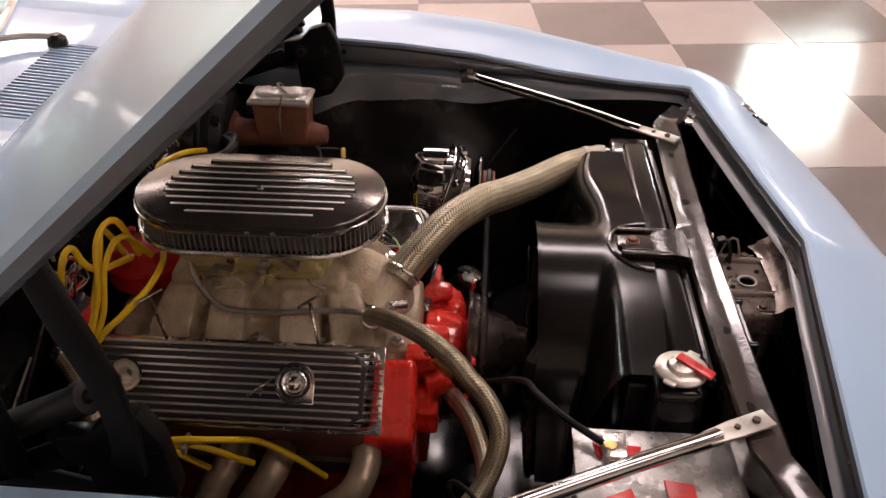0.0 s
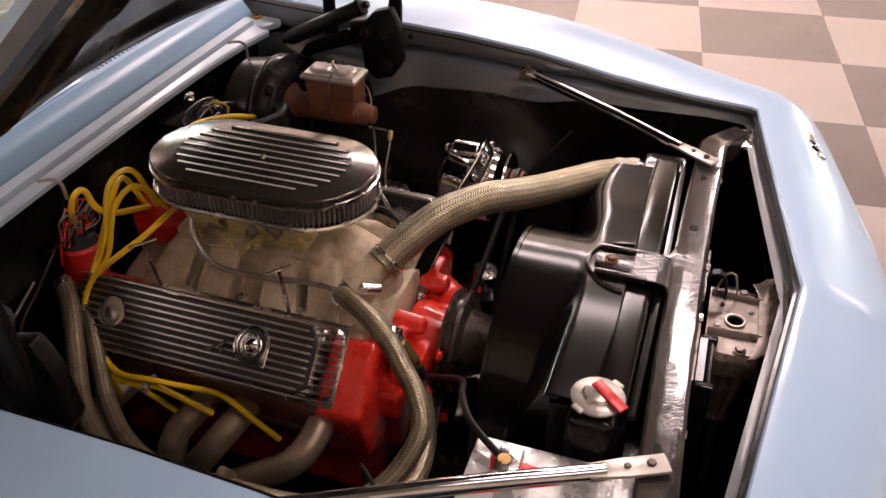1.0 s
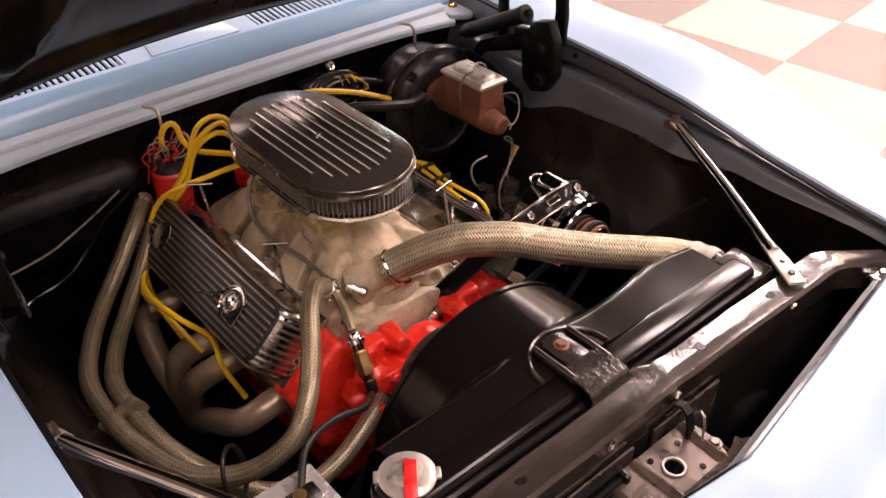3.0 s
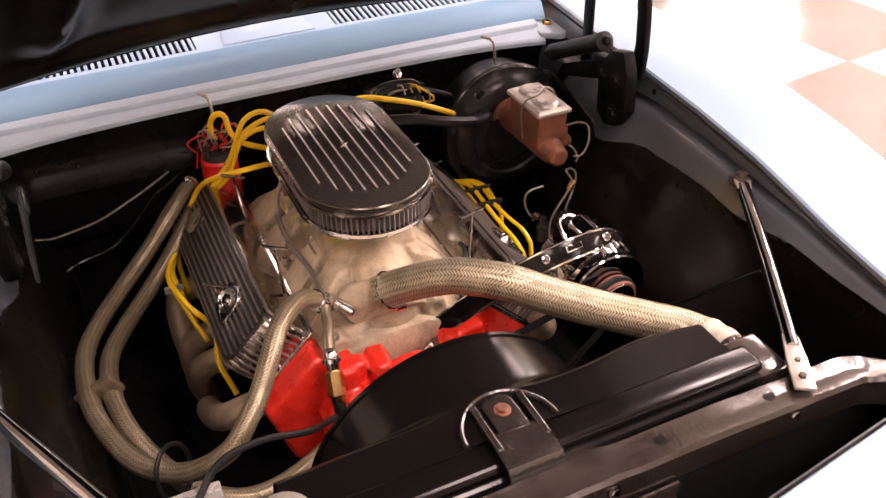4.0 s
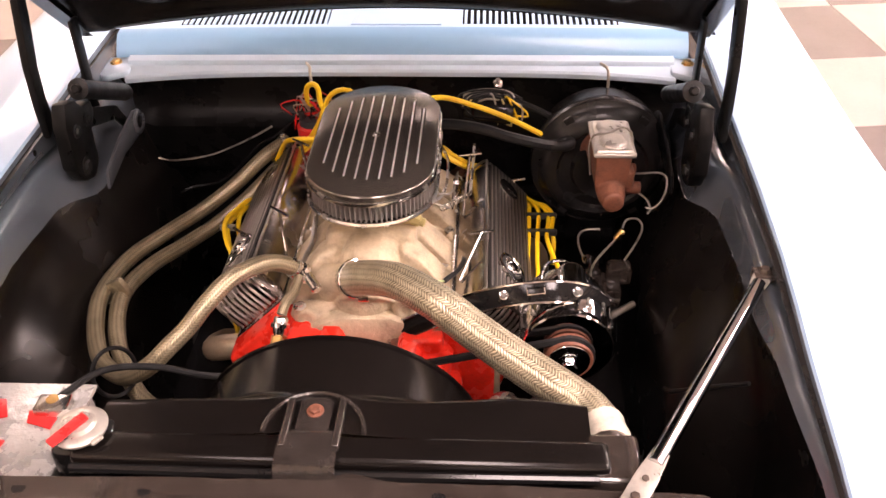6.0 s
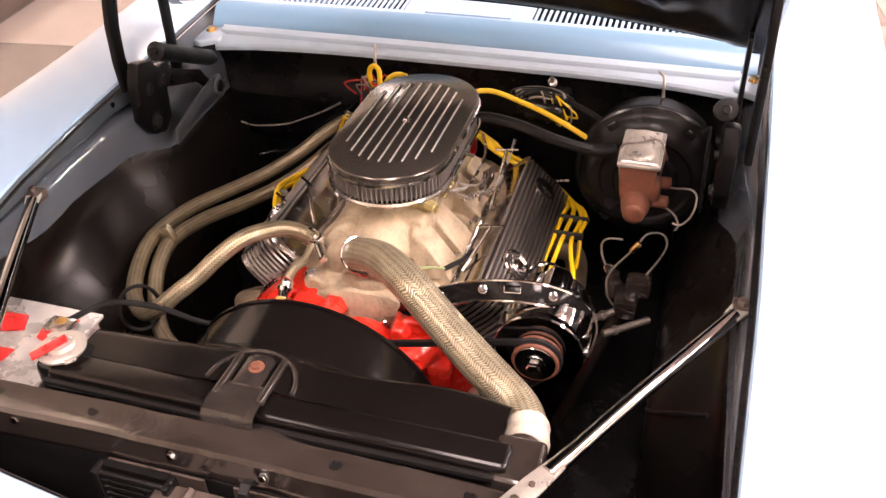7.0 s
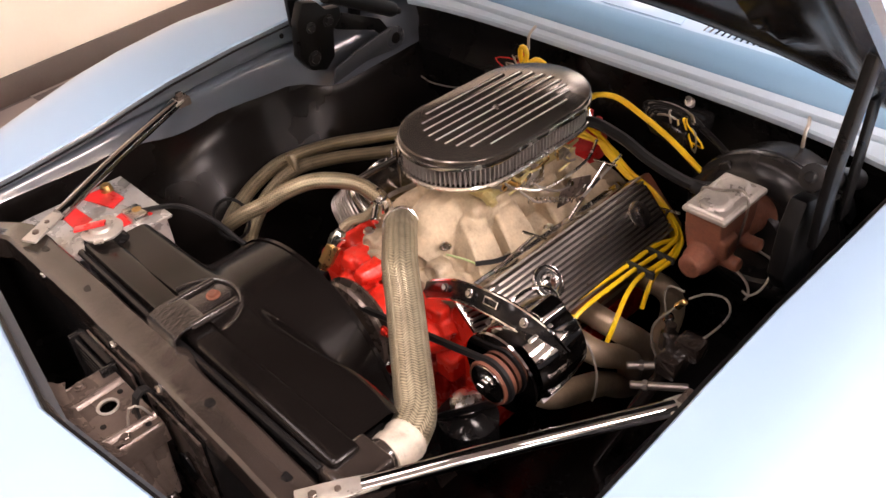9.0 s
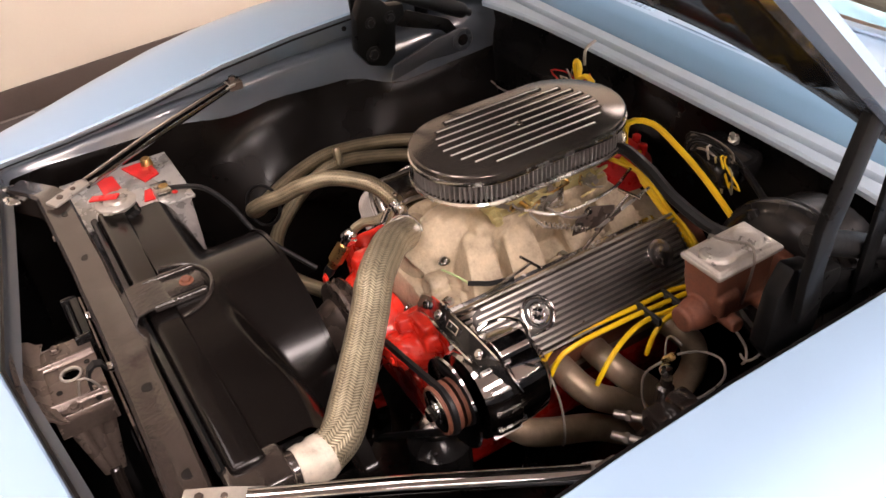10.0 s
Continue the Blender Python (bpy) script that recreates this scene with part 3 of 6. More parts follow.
for xa, xb in ((-0.452, -0.148), (0.128, 0.442)):
    k = 25
    for i in range(k):
        x = lerp(xa, xb, (i + 0.5) / k)
        o = new("slat", slat_mesh)
        o.parent = cowl
        o.location = (x, 0.010 * (1 - (x / 0.6) ** 2), 0)

# hinge plates at the cowl's corners
for side in (1, -1):
    bm = B()
    prism(bm, [(0.536 * side, 0.594, 0.866), (0.550 * side, 0.588, 0.866), (0.575 * side, 0.574, 0.864), (0.596 * side, 0.580, 0.864), (0.598 * side, 0.656, 0.868), (0.536 * side, 0.656, 0.872)], (0, 0, 0.015), 0.005)
    p = part("corner_plate", bm, "whitish", car, "pale corner plate with a bolt")
    bm = B()
    bolt(bm, (0.572 * side, 0.630, 0.882), (0, 0, 1), 0.009, 0.007)
    part("bolt", bm, "brass", p)
    bm = B()
    lathe(bm, (0.5900 * side, 0.27, 0.879), (-side, 0, 0.05), [(0, 0.006), (0.0035, 0.0055)], 10)
    part("plug", bm, "black", car)

# front wheels carry the body
wheel = thing("front_wheel", "black tyre on a steel front wheel", "wheel", "wheels", at=(0.76, 0.25, 0))
bm = B()
lathe(bm, (0.63, 0.25, 0.31), (1, 0, 0), [(0, 0.19), (0.005, 0.27), (0.03, 0.305), (0.09, 0.31), (0.15, 0.305), (0.175, 0.27), (0.18, 0.19)], 40)
part("tyre", bm, "rubber", wheel)
bm = B()
lathe(bm, (0.66, 0.25, 0.31), (1, 0, 0), [(0, 0.05), (0, 0.19), (0.12, 0.19), (0.13, 0.16), (0.10, 0.1), (0.12, 0.05)], 32)
part("rim", bm, "steel", wheel)
copy_thing(wheel, Matrix.Translation((-0.76, 0.25, 0)) @ Matrix.Rotation(math.pi, 4, "Z"))

# windscreen and dashboard edge
ws = thing("windscreen", "greenish tinted windscreen with a bright trim", "windscreen")
bm = B()
grid = [[Vector((x * (1 - 0.14 * t), 0.985 + 0.62 * t + 0.10 * (1 - (x / 0.62) ** 2) * -1.0, 0.955 + 0.40 * t)) for t in (0, 0.25, 0.5, 0.75, 1.0)] for x in [lerp(-0.66, 0.66, i / 20) for i in range(21)]]
sheet(bm, grid, 0.005)
part("glass", bm, "glass", ws, "greenish glass", 60).visible_shadow = False
bm = B()
tube(bm, [(x, 0.978 - 0.10 * (1 - (x / 0.62) ** 2), 0.956) for x in [lerp(-0.66, 0.66, i / 10) for i in range(11)]], 0.010, 8)
part("trim", bm, "chrome", ws, "bright trim strip")
bm = B()
box(bm, (-0.62, 1.0, 0.80), (0.62, 1.45, 0.95), 0.03)
part("dashboard", bm, "brown", car, "tan brown dashboard top")
wip = thing("wiper", "pale metal wiper arm on the cowl", "wiper")
bm = B()
tube(bm, [(0.43, 0.80, 0.957), (0.40, 0.87, 0.965), (0.30, 0.94, 0.975), (0.05, 1.00, 0.985)], 0.006, 8)
part("arm", bm, "palemetal", wip)
bm = B()
lathe(bm, (0.43, 0.80, 0.942), (0, 0, 1), [(0, 0.02), (0.012, 0.018), (0.02, 0.010)], 16)
part("pivot", bm, "black", wip)

# ---- hood, standing open ----
HU, HN = Vector((0, -math.cos(radians(42.4)), math.sin(radians(42.4)))), Vector((0, math.sin(radians(42.4)), math.cos(radians(42.4))))
H0 = Vector((0, 0.582, 0.948))
hood = thing("hood", "light blue hood propped open with a black underside", "hood", at=tuple(H0))


def hp(x, u, n):
    return Vector((x, 0, 0)) + H0 + HU * u + HN * n


def hood_rear(s):
    return 0.030 + 0.055 * s * s


def hood_crown(s, u):
    return (0.072 - 0.030 * max(0.0, u)) * (1 - s * s)


bm = B()
grid = []
for i in range(25):
    row = []
    for j in range(25):
        s = lerp(-1, 1, j / 24)
        u = lerp(hood_rear(s), 1.09, i / 24)
        row.append(hp(s * 0.582, u, 0.006 + hood_crown(s, u)))
    row.insert(0, hp(-0.583, lerp(hood_rear(1), 1.09, i / 24), -0.003))
    row.append(hp(0.583, lerp(hood_rear(1), 1.09, i / 24), -0.003))
    grid.append(row)
sheet(bm, grid)
part("skin", bm, "paint", hood, "light blue outer skin", 40)
bm = B()
grid = []
for i in range(46):
    row = []
    for j in range(47):
        s = lerp(-1, 1, j / 46)
        u0 = hood_rear(s) + 0.006
        u = lerp(u0, 1.08, i / 45)
        x = s * 0.572
        ax = abs(x)
        rib = max(0.0, 1 - abs(ax - (0.16 + 0.28 * (1 - u / 1.08))) / 0.05)
        rim = max(0.0, 1 - abs(u - u0 - 0.02) / 0.06, 1 - abs(u - 1.02) / 0.08, 1 - abs(ax - 0.53) / 0.07)
        h = max(rib * rib * (3 - 2 * rib) * 1.7 * fall(0.03, 0.16, u - u0), rim * rim * (3 - 2 * rim))
        row.append(hp(x, u, -0.004 + hood_crown(s, u) - 0.018 * h))
    grid.append(row)
sheet(bm, grid)
part("inner_panel", bm, "hoodblack", hood, "black pressed inner panel", 60)
bm = B()
for side in (1, -1):
    sheet(bm, [[hp(0.583 * side, u, -0.003), hp(0.580 * side, u, -0.016), hp(0.572 * side, u, -0.022), hp(0.545 * side, u, -0.020)] for u in [lerp(hood_rear(1), 1.08, i / 20) for i in range(21)]])
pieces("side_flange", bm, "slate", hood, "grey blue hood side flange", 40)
bm = B()
sheet(bm, [[hp(0.582 * s, hood_rear(s) + 0.001, 0.006 + hood_crown(s, 0)), hp(0.582 * s, hood_rear(s) + 0.005, -0.020 + hood_crown(s, 0))] for s in [lerp(-1, 1, i / 24) for i in range(25)]])
part("rear_flange", bm, "hoodblack", hood)

for side in (1, -1):
    bm = B()
    plate = ((0.325, 0.772), (0.42, 0.792), (0.488, 0.789), (0.520, 0.792), (0.533, 0.812), (0.522, 0.836), (0.496, 0.842), (0.42, 0.830), (0.335, 0.805))
    prism(bm, [(0.502 * side, y, z) for y, z in plate], (0.006 * side, 0, 0), 0.002)
    lathe(bm, (0.502 * side, 0.505, 0.815), (-side, 0, 0), [(-0.004, 0.025), (0.002, 0.025), (0.0045, 0.022), (0.0045, 0.015), (-0.002, 0.013)], 24)
    # one side's plate is dead black, the other dark grey blue
    hg = part("hood_hinge", bm, "darkslate" if side < 0 else "soot", car, "dark hood hinge plate with black arms")
    # black disc stands for the dark hole in the plate
    bm = B()
    lathe(bm, (0.5005 * side, 0.505, 0.815), (-side, 0, 0), [(0, 0.0125), (0.002, 0.0115)], 18)
    part("hole", bm, "black", hg)
    bm = B()
    prism(bm, [(0.545 * side, y, z) for y, z in ((0.262, 0.850), (0.288, 0.812), (0.325, 0.800), (0.352, 0.822), (0.358, 0.880), (0.382, 0.900), (0.380, 0.925), (0.345, 0.930), (0.325, 0.952), (0.288, 0.962), (0.270, 0.925))], (-0.026 * side, 0, 0), 0.006)
    part("mount", bm, "soot", hg, "thick black hinge casting")
    bm = B()
    for yy_, zz_, rr in ((0.298, 0.838, 0.011), (0.345, 0.905, 0.009), (0.300, 0.905, 0.008)):
        bolt(bm, (0.519 * side, yy_, zz_), (-side, 0, 0), rr, 0.007)
    pieces("bolt", bm, "rubber", hg)
    bm = B()
    prism(bm, [(0.556 * side, y, z) for y, z in ((0.280, 0.90), (0.312, 0.92), (0.306, 0.965), (0.312, 1.02), (0.332, 1.09), (0.345, 1.15), (0.318, 1.16), (0.302, 1.10), (0.284, 1.03), (0.278, 0.96))], (0.014 * side, 0, 0), 0.004)
    part("arm", bm, "soot", hg, "curved black hinge arm")
    bm = B()
    prism(bm, [(0.538 * side, y, z) for y, z in ((0.415, 0.86), (0.445, 0.862), (0.447, 0.95), (0.452, 1.05), (0.424, 1.05), (0.420, 0.95))], (0.008 * side, 0, 0), 0.0025)
    part("arm", bm, "soot", hg, "straight black hinge arm")
    bm = B()
    prism(bm, [(0.528 * side, y, z) for y, z in ((0.352, 0.885), (0.375, 0.872), (0.470, 0.838), (0.505, 0.800), (0.520, 0.812), (0.490, 0.858), (0.390, 0.905))], (0.006 * side, 0, 0), 0.002)
    part("link", bm, "soot", hg, "black lower link")
    bm = B()
    a, b = Vector((0.520 * side, 0.345, 0.962)), Vector((0.520 * side, 0.525, 0.868))
    d = (b - a).normalized()
    rod(bm, a - d * 0.012, b + d * 0.016, 0.008, 12)
    lathe(bm, a, d, [(0, 0.012), (0.002, 0.0185), (0.012, 0.0185), (0.014, 0.0165), ((b - a).length - 0.01, 0.0165), ((b - a).length - 0.002, 0.014), ((b - a).length, 0.010)], 22)
    part("spring_sleeve", bm, "rubber", hg, "smooth black spring sleeve")

# ---- front support, radiator and braces ----
sup = thing("radiator_support", "dark glossy radiator support bar across the bay", "support bar", at=(0, -0.37, 0.80))
bm = B()
xs = [lerp(-0.54, 0.54, i / 108) for i in range(109)]
grid = []
for x in xs:
    y = -0.372 - 0.012 * (x / 0.54) ** 2 - (0.05 * max(0, abs(x) - 0.42) / 0.12 if abs(x) > 0.42 else 0)
    z = 0.824 - 0.020 * max(0, abs(x) - 0.44) / 0.1
    dip = 0.010 * math.exp(-((x - 0.03) / 0.02) ** 2)
    dent = 0.0004 * math.sin(31 * x + 1.3) + 0.00022 * math.sin(97 * x + 2 * math.sin(17 * x)) + 0.0012 * math.exp(-((x - 0.055) / 0.012) ** 2) - 0.0008 * math.exp(-((x + 0.11) / 0.02) ** 2)
    z += 0.4 * dent
    y += 0.7 * dent
    grid.append([Vector((x, y + 0.022 + dip, z - 0.05)), Vector((x, y + 0.022 + dip, z - 0.004)), Vector((x, y + 0.018, z)), Vector((x, y + 0.004, z - 0.003 + dent)), Vector((x, y - 0.010, z - 0.003 - dent)), Vector((x, y - 0.022, z)), Vector((x, y - 0.027, z - 0.005)), Vector((x, y - 0.027, z - 0.045))])
sheet(bm, grid, 0.002)
bar = part("bar", bm, "support", sup, "dark glossy pressed bar", 30)
# black discs on the bar stand for dark holes
bm = B()
for x in (0.293, -0.344, -0.20, 0.13):
    lathe(bm, (x, -0.372, 0.8185), (0, 0, 1), [(0, 0.008), (0.003, 0.008)], 14)
pieces("hole", bm, "black", sup)
bm = B()
for x in (-0.075, 0.048, -0.30, 0.31):
    bolt(bm, (x, -0.399, 0.808), (0, -1, 0.15), 0.006, 0.007)
pieces("screw", bm, "darkchrome", sup, "small bright screw")
bm = B()
for x in (0.50, -0.50):
    box(bm, (x - 0.035, -0.47, 0.795), (x + 0.035, -0.43, 0.803), 0.002)
    bolt(bm, (x - 0.018, -0.447, 0.803), (0, 0, 1), 0.007, 0.008)
    bolt(bm, (x + 0.02, -0.452, 0.803), (0, 0, 1), 0.007, 0.008)
pieces("end_bracket", bm, "steel", sup, "worn steel end bracket")
bm = B()
box(bm, (-0.56, -0.40, 0.32), (0.56, -0.385, 0.775), 0.004)
part("panel", bm, "black", sup, "black panel below the bar")

# fender braces
for (ax, ay, az), (bx, by, bz) in (((0.572, 0.006, 0.842), (0.340, -0.378, 0.828)), ((-0.578, 0.012, 0.842), (-0.376, -0.376, 0.828))):
    br = thing("fender_brace", "bright polished diagonal brace tube bolted to fender and support", "brace", "fender braces", at=(bx, by, bz))
    a, b = Vector((ax, ay, az)), Vector((bx, by, bz))
    d = (b - a).normalized()
    bm = B()
    tube(bm, [a + d * 0.02, a + d * 0.05, lerp(a, b, 0.5) + Vector((0, 0, 0.003)), b - d * 0.085, b - d * 0.06], 0.0105, 14, 0.02)
    part("tube", bm, "darkchrome", br)
    bm = B()
    u = d.cross(Vector((0, 0, 1))).normalized()
    for e0, e1, w0, w1 in ((b - d * 0.080, b + d * 0.014, 0.010, 0.0135), (a + d * 0.03, a - d * 0.012, 0.011, 0.013)):
        prism(bm, [e0 + u * w0, lerp(e0, e1, 0.45) + u * w1, e1 + u * w1, e1 - u * w1, lerp(e0, e1, 0.45) - u * w1, e0 - u * w0], (0, 0, 0.005), 0.0015)
    pieces("end", bm, "palemetal", br, "flattened worn steel end")
    bm = B()
    bolt(bm, b - d * 0.006 + Vector((0, 0, 0.005)), (0, 0, 1), 0.0055, 0.004, washer=False)
    bolt(bm, b - d * 0.034 + Vector((0, 0, 0.005)), (0, 0, 1), 0.0042, 0.003, washer=False)
    top = B()
    bolt(top, a + Vector((0, 0, 0.005)), (0, 0, 1), 0.008, 0.010)
    box(top, (a.x - 0.014, a.y - 0.012, a.z - 0.012), (a.x + 0.014, a.y + 0.016, a.z + 0.006), 0.003)
    part("top_clip", top, "latch", br, "worn brown clip and bolt")
    pieces("bolt", bm, "latch", br, "small dull brown bolt")

# radiator with tank, neck and cap
rad = thing("radiator", "black radiator with a hose neck and filler cap", "radiator", at=(0, -0.30, 0.33))
bm = B()
box(bm, (-0.30, -0.335, 0.36), (0.32, -0.275, 0.805), 0.006)
part("core", bm, "black", rad)
bm = B()
box(bm, (-0.305, -0.332, 0.795), (0.325, -0.288, 0.828), 0.009, seg=3)
tank = part("top_tank", bm, "satin", rad, "gloss black top tank")
bm = B()
tube(bm, [(-0.30, -0.338, 0.815), (0.0, -0.340, 0.815), (0.31, -0.338, 0.815)], 0.006, 8, 0.05)
pieces("seam", bm, "gloss", tank)
bm = B()
box(bm, (0.300, -0.342, 0.760), (0.362, -0.268, 0.818), 0.008, seg=3)
part("neck", bm, "support", rad, "dark hose neck at the tank's end")
bm = B()
tube(bm, [(0.318, -0.30, 0.785), (0.329, -0.268, 0.787), (0.330, -0.245, 0.787)], 0.024, 16)
part("neck_pipe", bm, "support", rad)
bm = B()
lathe(bm, (-0.299, -0.296, 0.825), (0, 0, 1), [(0, 0.021), (0.008, 0.021), (0.009, 0.032), (0.013, 0.033), (0.0155, 0.030), (0.0165, 0.020), (0.021, 0.017), (0.023, 0.010), (0.0235, 0.003)], 28)
for k in (0, 1):
    box(bm, (-0.008, 0.026, 0.010), (0.008, 0.0375, 0.0145), 0.002, Matrix.Translation((-0.299, -0.296, 0.825)) @ Matrix.Rotation(radians(55 + 180 * k), 4, "Z"))
cap = part("filler_cap", bm, "palemetal", rad, "pale steel filler cap")
bm = B()
box(bm, (-0.0075, -0.040, 0.0), (0.0075, 0.010, 0.004), 0.0018, Matrix.Translation((-0.296, -0.298, 0.8485)) @ Matrix.Rotation(radians(-37), 4, "Z") @ Matrix.Rotation(radians(8), 4, "X"))
part("lever", bm, "redplastic", cap, "red safety lever")
bm = B()
box(bm, (-0.335, -0.325, 0.70), (-0.265, -0.262, 0.826), 0.016, seg=3)
part("filler_housing", bm, "gloss", rad, "black filler housing")

# fan shroud: a moulded top that runs from the tank over into a round ring round the fan
SX, SZ, SR = -0.025, 0.622, 0.209
shroud = thing("fan_shroud", "gloss black fan shroud with a round ring", "fan shroud", at=(0, -0.27, 0.4))


def shroud_top(x, y):
    """Height of the moulded top: flat shelf behind the tank, drum of the ring, and a soft blend of both."""
    dx = x - SX
    drum = SZ + math.sqrt(SR * SR - dx * dx) if abs(dx) < SR * 0.96 else SZ + SR * 0.28 - 1.2 * (abs(dx) - SR * 0.96)
    back = -0.243 + (0.020 if dx > 0 else 0.004) * math.exp(-((abs(dx) - 0.26) / 0.09) ** 2)
    shelf = 0.8285 - 0.012 * fall(0.10, 0.30, abs(dx)) - (max(0.0, y - back) / 0.034) ** 2 * 0.05
    k = 0.008
    return max(drum, shelf) + k * math.log1p(math.exp(-abs(drum - shelf) / k))


bm = B()
grid = []
for i in range(85):
    x = lerp(-0.292, 0.306, i / 84)
    grid.append([Vector((x, y, max(0.60, shroud_top(x, y)))) for y in [lerp(-0.294, -0.127, j / 36) for j in range(37)]])
sheet(bm, grid)
part("top", bm, "satin", shroud, "satin black moulded top", 60)
bm = B()
n = 64
loops = [[], [], [], []]
for i in range(n):
    a = 2 * math.pi * i / n
    c, q = math.cos(a), math.sin(a)
    for row, rr, y in zip(loops, (0.992, 0.992, 1.012, 1.012), (-0.235, -0.131, -0.123, -0.129)):
        row.append(Vector((SX + SR * rr * c, y, SZ + SR * rr * q)))
rings(bm, loops, closed_ends=False)
part("ring", bm, "satin", shroud, "gloss black ring with a rolled rim", 40)
bm = B()
for lo, hi in (((-0.29, -0.285, 0.40), (-0.282, -0.236, 0.80)), ((0.296, -0.285, 0.40), (0.304, -0.236, 0.80)), ((-0.29, -0.285, 0.40), (0.304, -0.236, 0.408))):
    box(bm, lo, hi, 0.002)
part("skirt", bm, "gloss", shroud)
# half-round recess with a raised bead, the bolted strap over the tank and its two ribs
BX, BY = -0.022, -0.266
arc = [(BX + 0.060 * math.cos(a), -0.292 + 0.060 * math.sin(a)) for a in [math.pi * k / 18 for k in range(19)]]
bm = B()
tube(bm, [(x, y, shroud_top(x, y) + 0.0012) for x, y in arc], 0.0034, 8, 0.006)
part("bead", bm, "wornblack", shroud, "raised half-round bead round the bolt")
bm = B()
sheet(bm, [[Vector((x, y, z)) for y, z in ((-0.354, 0.820), (-0.352, 0.832), (-0.346, 0.8395), (-0.330, 0.843), (-0.306, 0.843), (-0.298, 0.8415), (-0.292, 0.837))] for x in (-0.058, -0.056, -0.050, 0.004, 0.010, 0.012)], 0.003)
brk = part("hold_down", bm, "wornblack", shroud, "gloss black strap over the tank")
bm = B()
prism(bm, [(BX - 0.020, -0.305, 0.8345), (BX + 0.020, -0.305, 0.8345), (BX + 0.020, -0.250, 0.8345), (BX + 0.012, -0.243, 0.8345), (BX - 0.012, -0.243, 0.8345), (BX - 0.020, -0.250, 0.8345)], (0, 0, 0.006), 0.0015)
part("tongue", bm, "wornblack", brk)
for x in (BX - 0.031, BX + 0.031):
    bm = B()
    box(bm, (x - 0.0045, -0.322, 0.833), (x + 0.0045, -0.246, 0.8440), 0.003, seg=3)
    part("rib", bm, "wornblack", brk, "raised glossy rib")
bm = B()
lathe(bm, (BX, BY, 0.8405), (0, 0, 1), [(0, 0.0105), (0.0015, 0.0105), (0.002, 0.008)], 18)
bolt(bm, (BX, BY, 0.842), (0, 0, 1), 0.0075, 0.005, washer=False)
part("bolt", bm, "rust", brk, "rusty bolt")

# fan and water pump pulley behind the shroud
fan = thing("engine_fan", "dark steel engine fan on a bright pulley", "fan", at=(SX, -0.10, SZ))
for k in range(6):
    bm = B()
    a = k * math.pi / 3 + 0.3
    m = Matrix.Translation((SX, -0.13, SZ)) @ Matrix.Rotation(-a, 4, "Y")
    prism(bm, [m @ Vector(p) for p in ((0.03, -0.012, -0.022), (0.188, -0.022, -0.040), (0.190, 0.008, 0.030), (0.03, 0.012, 0.022))], (0, 0.002, 0))
    part("blade", bm, "latch", fan)
bm = B()
lathe(bm, (SX, -0.122, SZ), (0, 1, 0), [(0, 0.018), (0.005, 0.032), (0.020, 0.034), (0.034, 0.046), (0.068, 0.060), (0.073, 0.085), (0.079, 0.088), (0.083, 0.076), (0.090, 0.076), (0.094, 0.088), (0.100, 0.085), (0.104, 0.03)], 36)
part("pulley", bm, "latch", fan, "dull steel pulley and hub")
bm = B()
lathe(bm, (SX, -0.085, 0.46), (0, 1, 0), [(0, 0.03), (0.005, 0.085), (0.02, 0.09), (0.028, 0.08), (0.04, 0.09), (0.06, 0.085)], 36)
part("crank_pulley", bm, "darkchrome", fan, "bright lower pulley")

# condenser with flat tubes below the bar
con = thing("condenser", "black finned condenser below the support bar", "condenser", at=(0.0, -0.415, 0.42))
for x in (-0.175, -0.075):
    bm = B()
    box(bm, (x - 0.005, -0.432, 0.42), (x + 0.005, -0.408, 0.780), 0.003)
    part("side_rail", bm, "black", con)
bm = B()
box(bm, (-0.170, -0.418, 0.42), (-0.080, -0.408, 0.780))
part("fin_pack", bm, "black", con)
for i in range(26):
    bm = B()
    z = 0.772 - 0.0125 * i
    rod(bm, (-0.171, -0.424, z), (-0.079, -0.424, z), 0.0042, 8)
    part("tube", bm, "gloss", con)

# hood latch support in front of the bar: a pressed plate with ridges, two ribbed stays and baffles
lat = thing("latch_support", "brown grey metal latch support plate with a round hole", "latch support", at=(-0.015, -0.45, 0.60))
HX, HY = -0.016, -0.4525
bm = B()
outline = [(-0.088, -0.414), (0.058, -0.414), (0.060, -0.455), (0.048, -0.494), (-0.080, -0.494), (-0.092, -0.455)]
vs = [bm.verts.new((x, y, 0.768)) for x, y in outline]
hole = [bm.verts.new((HX + 0.0125 * math.cos(a), HY + 0.0125 * math.sin(a), 0.768)) for a in [2 * math.pi * i / 18 for i in range(18)]]
es = [bm.edges.new((vs[i], vs[(i + 1) % 6])) for i in range(6)] + [bm.edges.new((hole[i], hole[(i + 1) % 18])) for i in range(18)]
bmesh.ops.triangle_fill(bm, use_beauty=True, use_dissolve=False, edges=es)
for f in list(bm.faces):
    if all((v.co - Vector((HX, HY, 0.768))).length < 0.0135 for v in f.verts):
        bm.faces.remove(f)
bmesh.ops.solidify(bm, geom=list(bm.faces), thickness=0.003)
plate = part("plate", bm, "latch", lat, "worn brown grey plate")
for x0, x1 in ((-0.048, -0.046), (0.043, 0.040)):
    bm = B()
    sheet(bm, [[Vector((lerp(x0, x1, k) + o, lerp(-0.416, -0.490, k), 0.7685 + h)) for o, h in ((-0.007, 0.0), (-0.004, 0.005), (0.0, 0.007), (0.004, 0.005), (0.007, 0.0))] for k in (0, 0.25, 0.5, 0.75, 1.0)], 0.002)
    part("ridge", bm, "latch", plate, "pressed ridge with a bright worn crest")
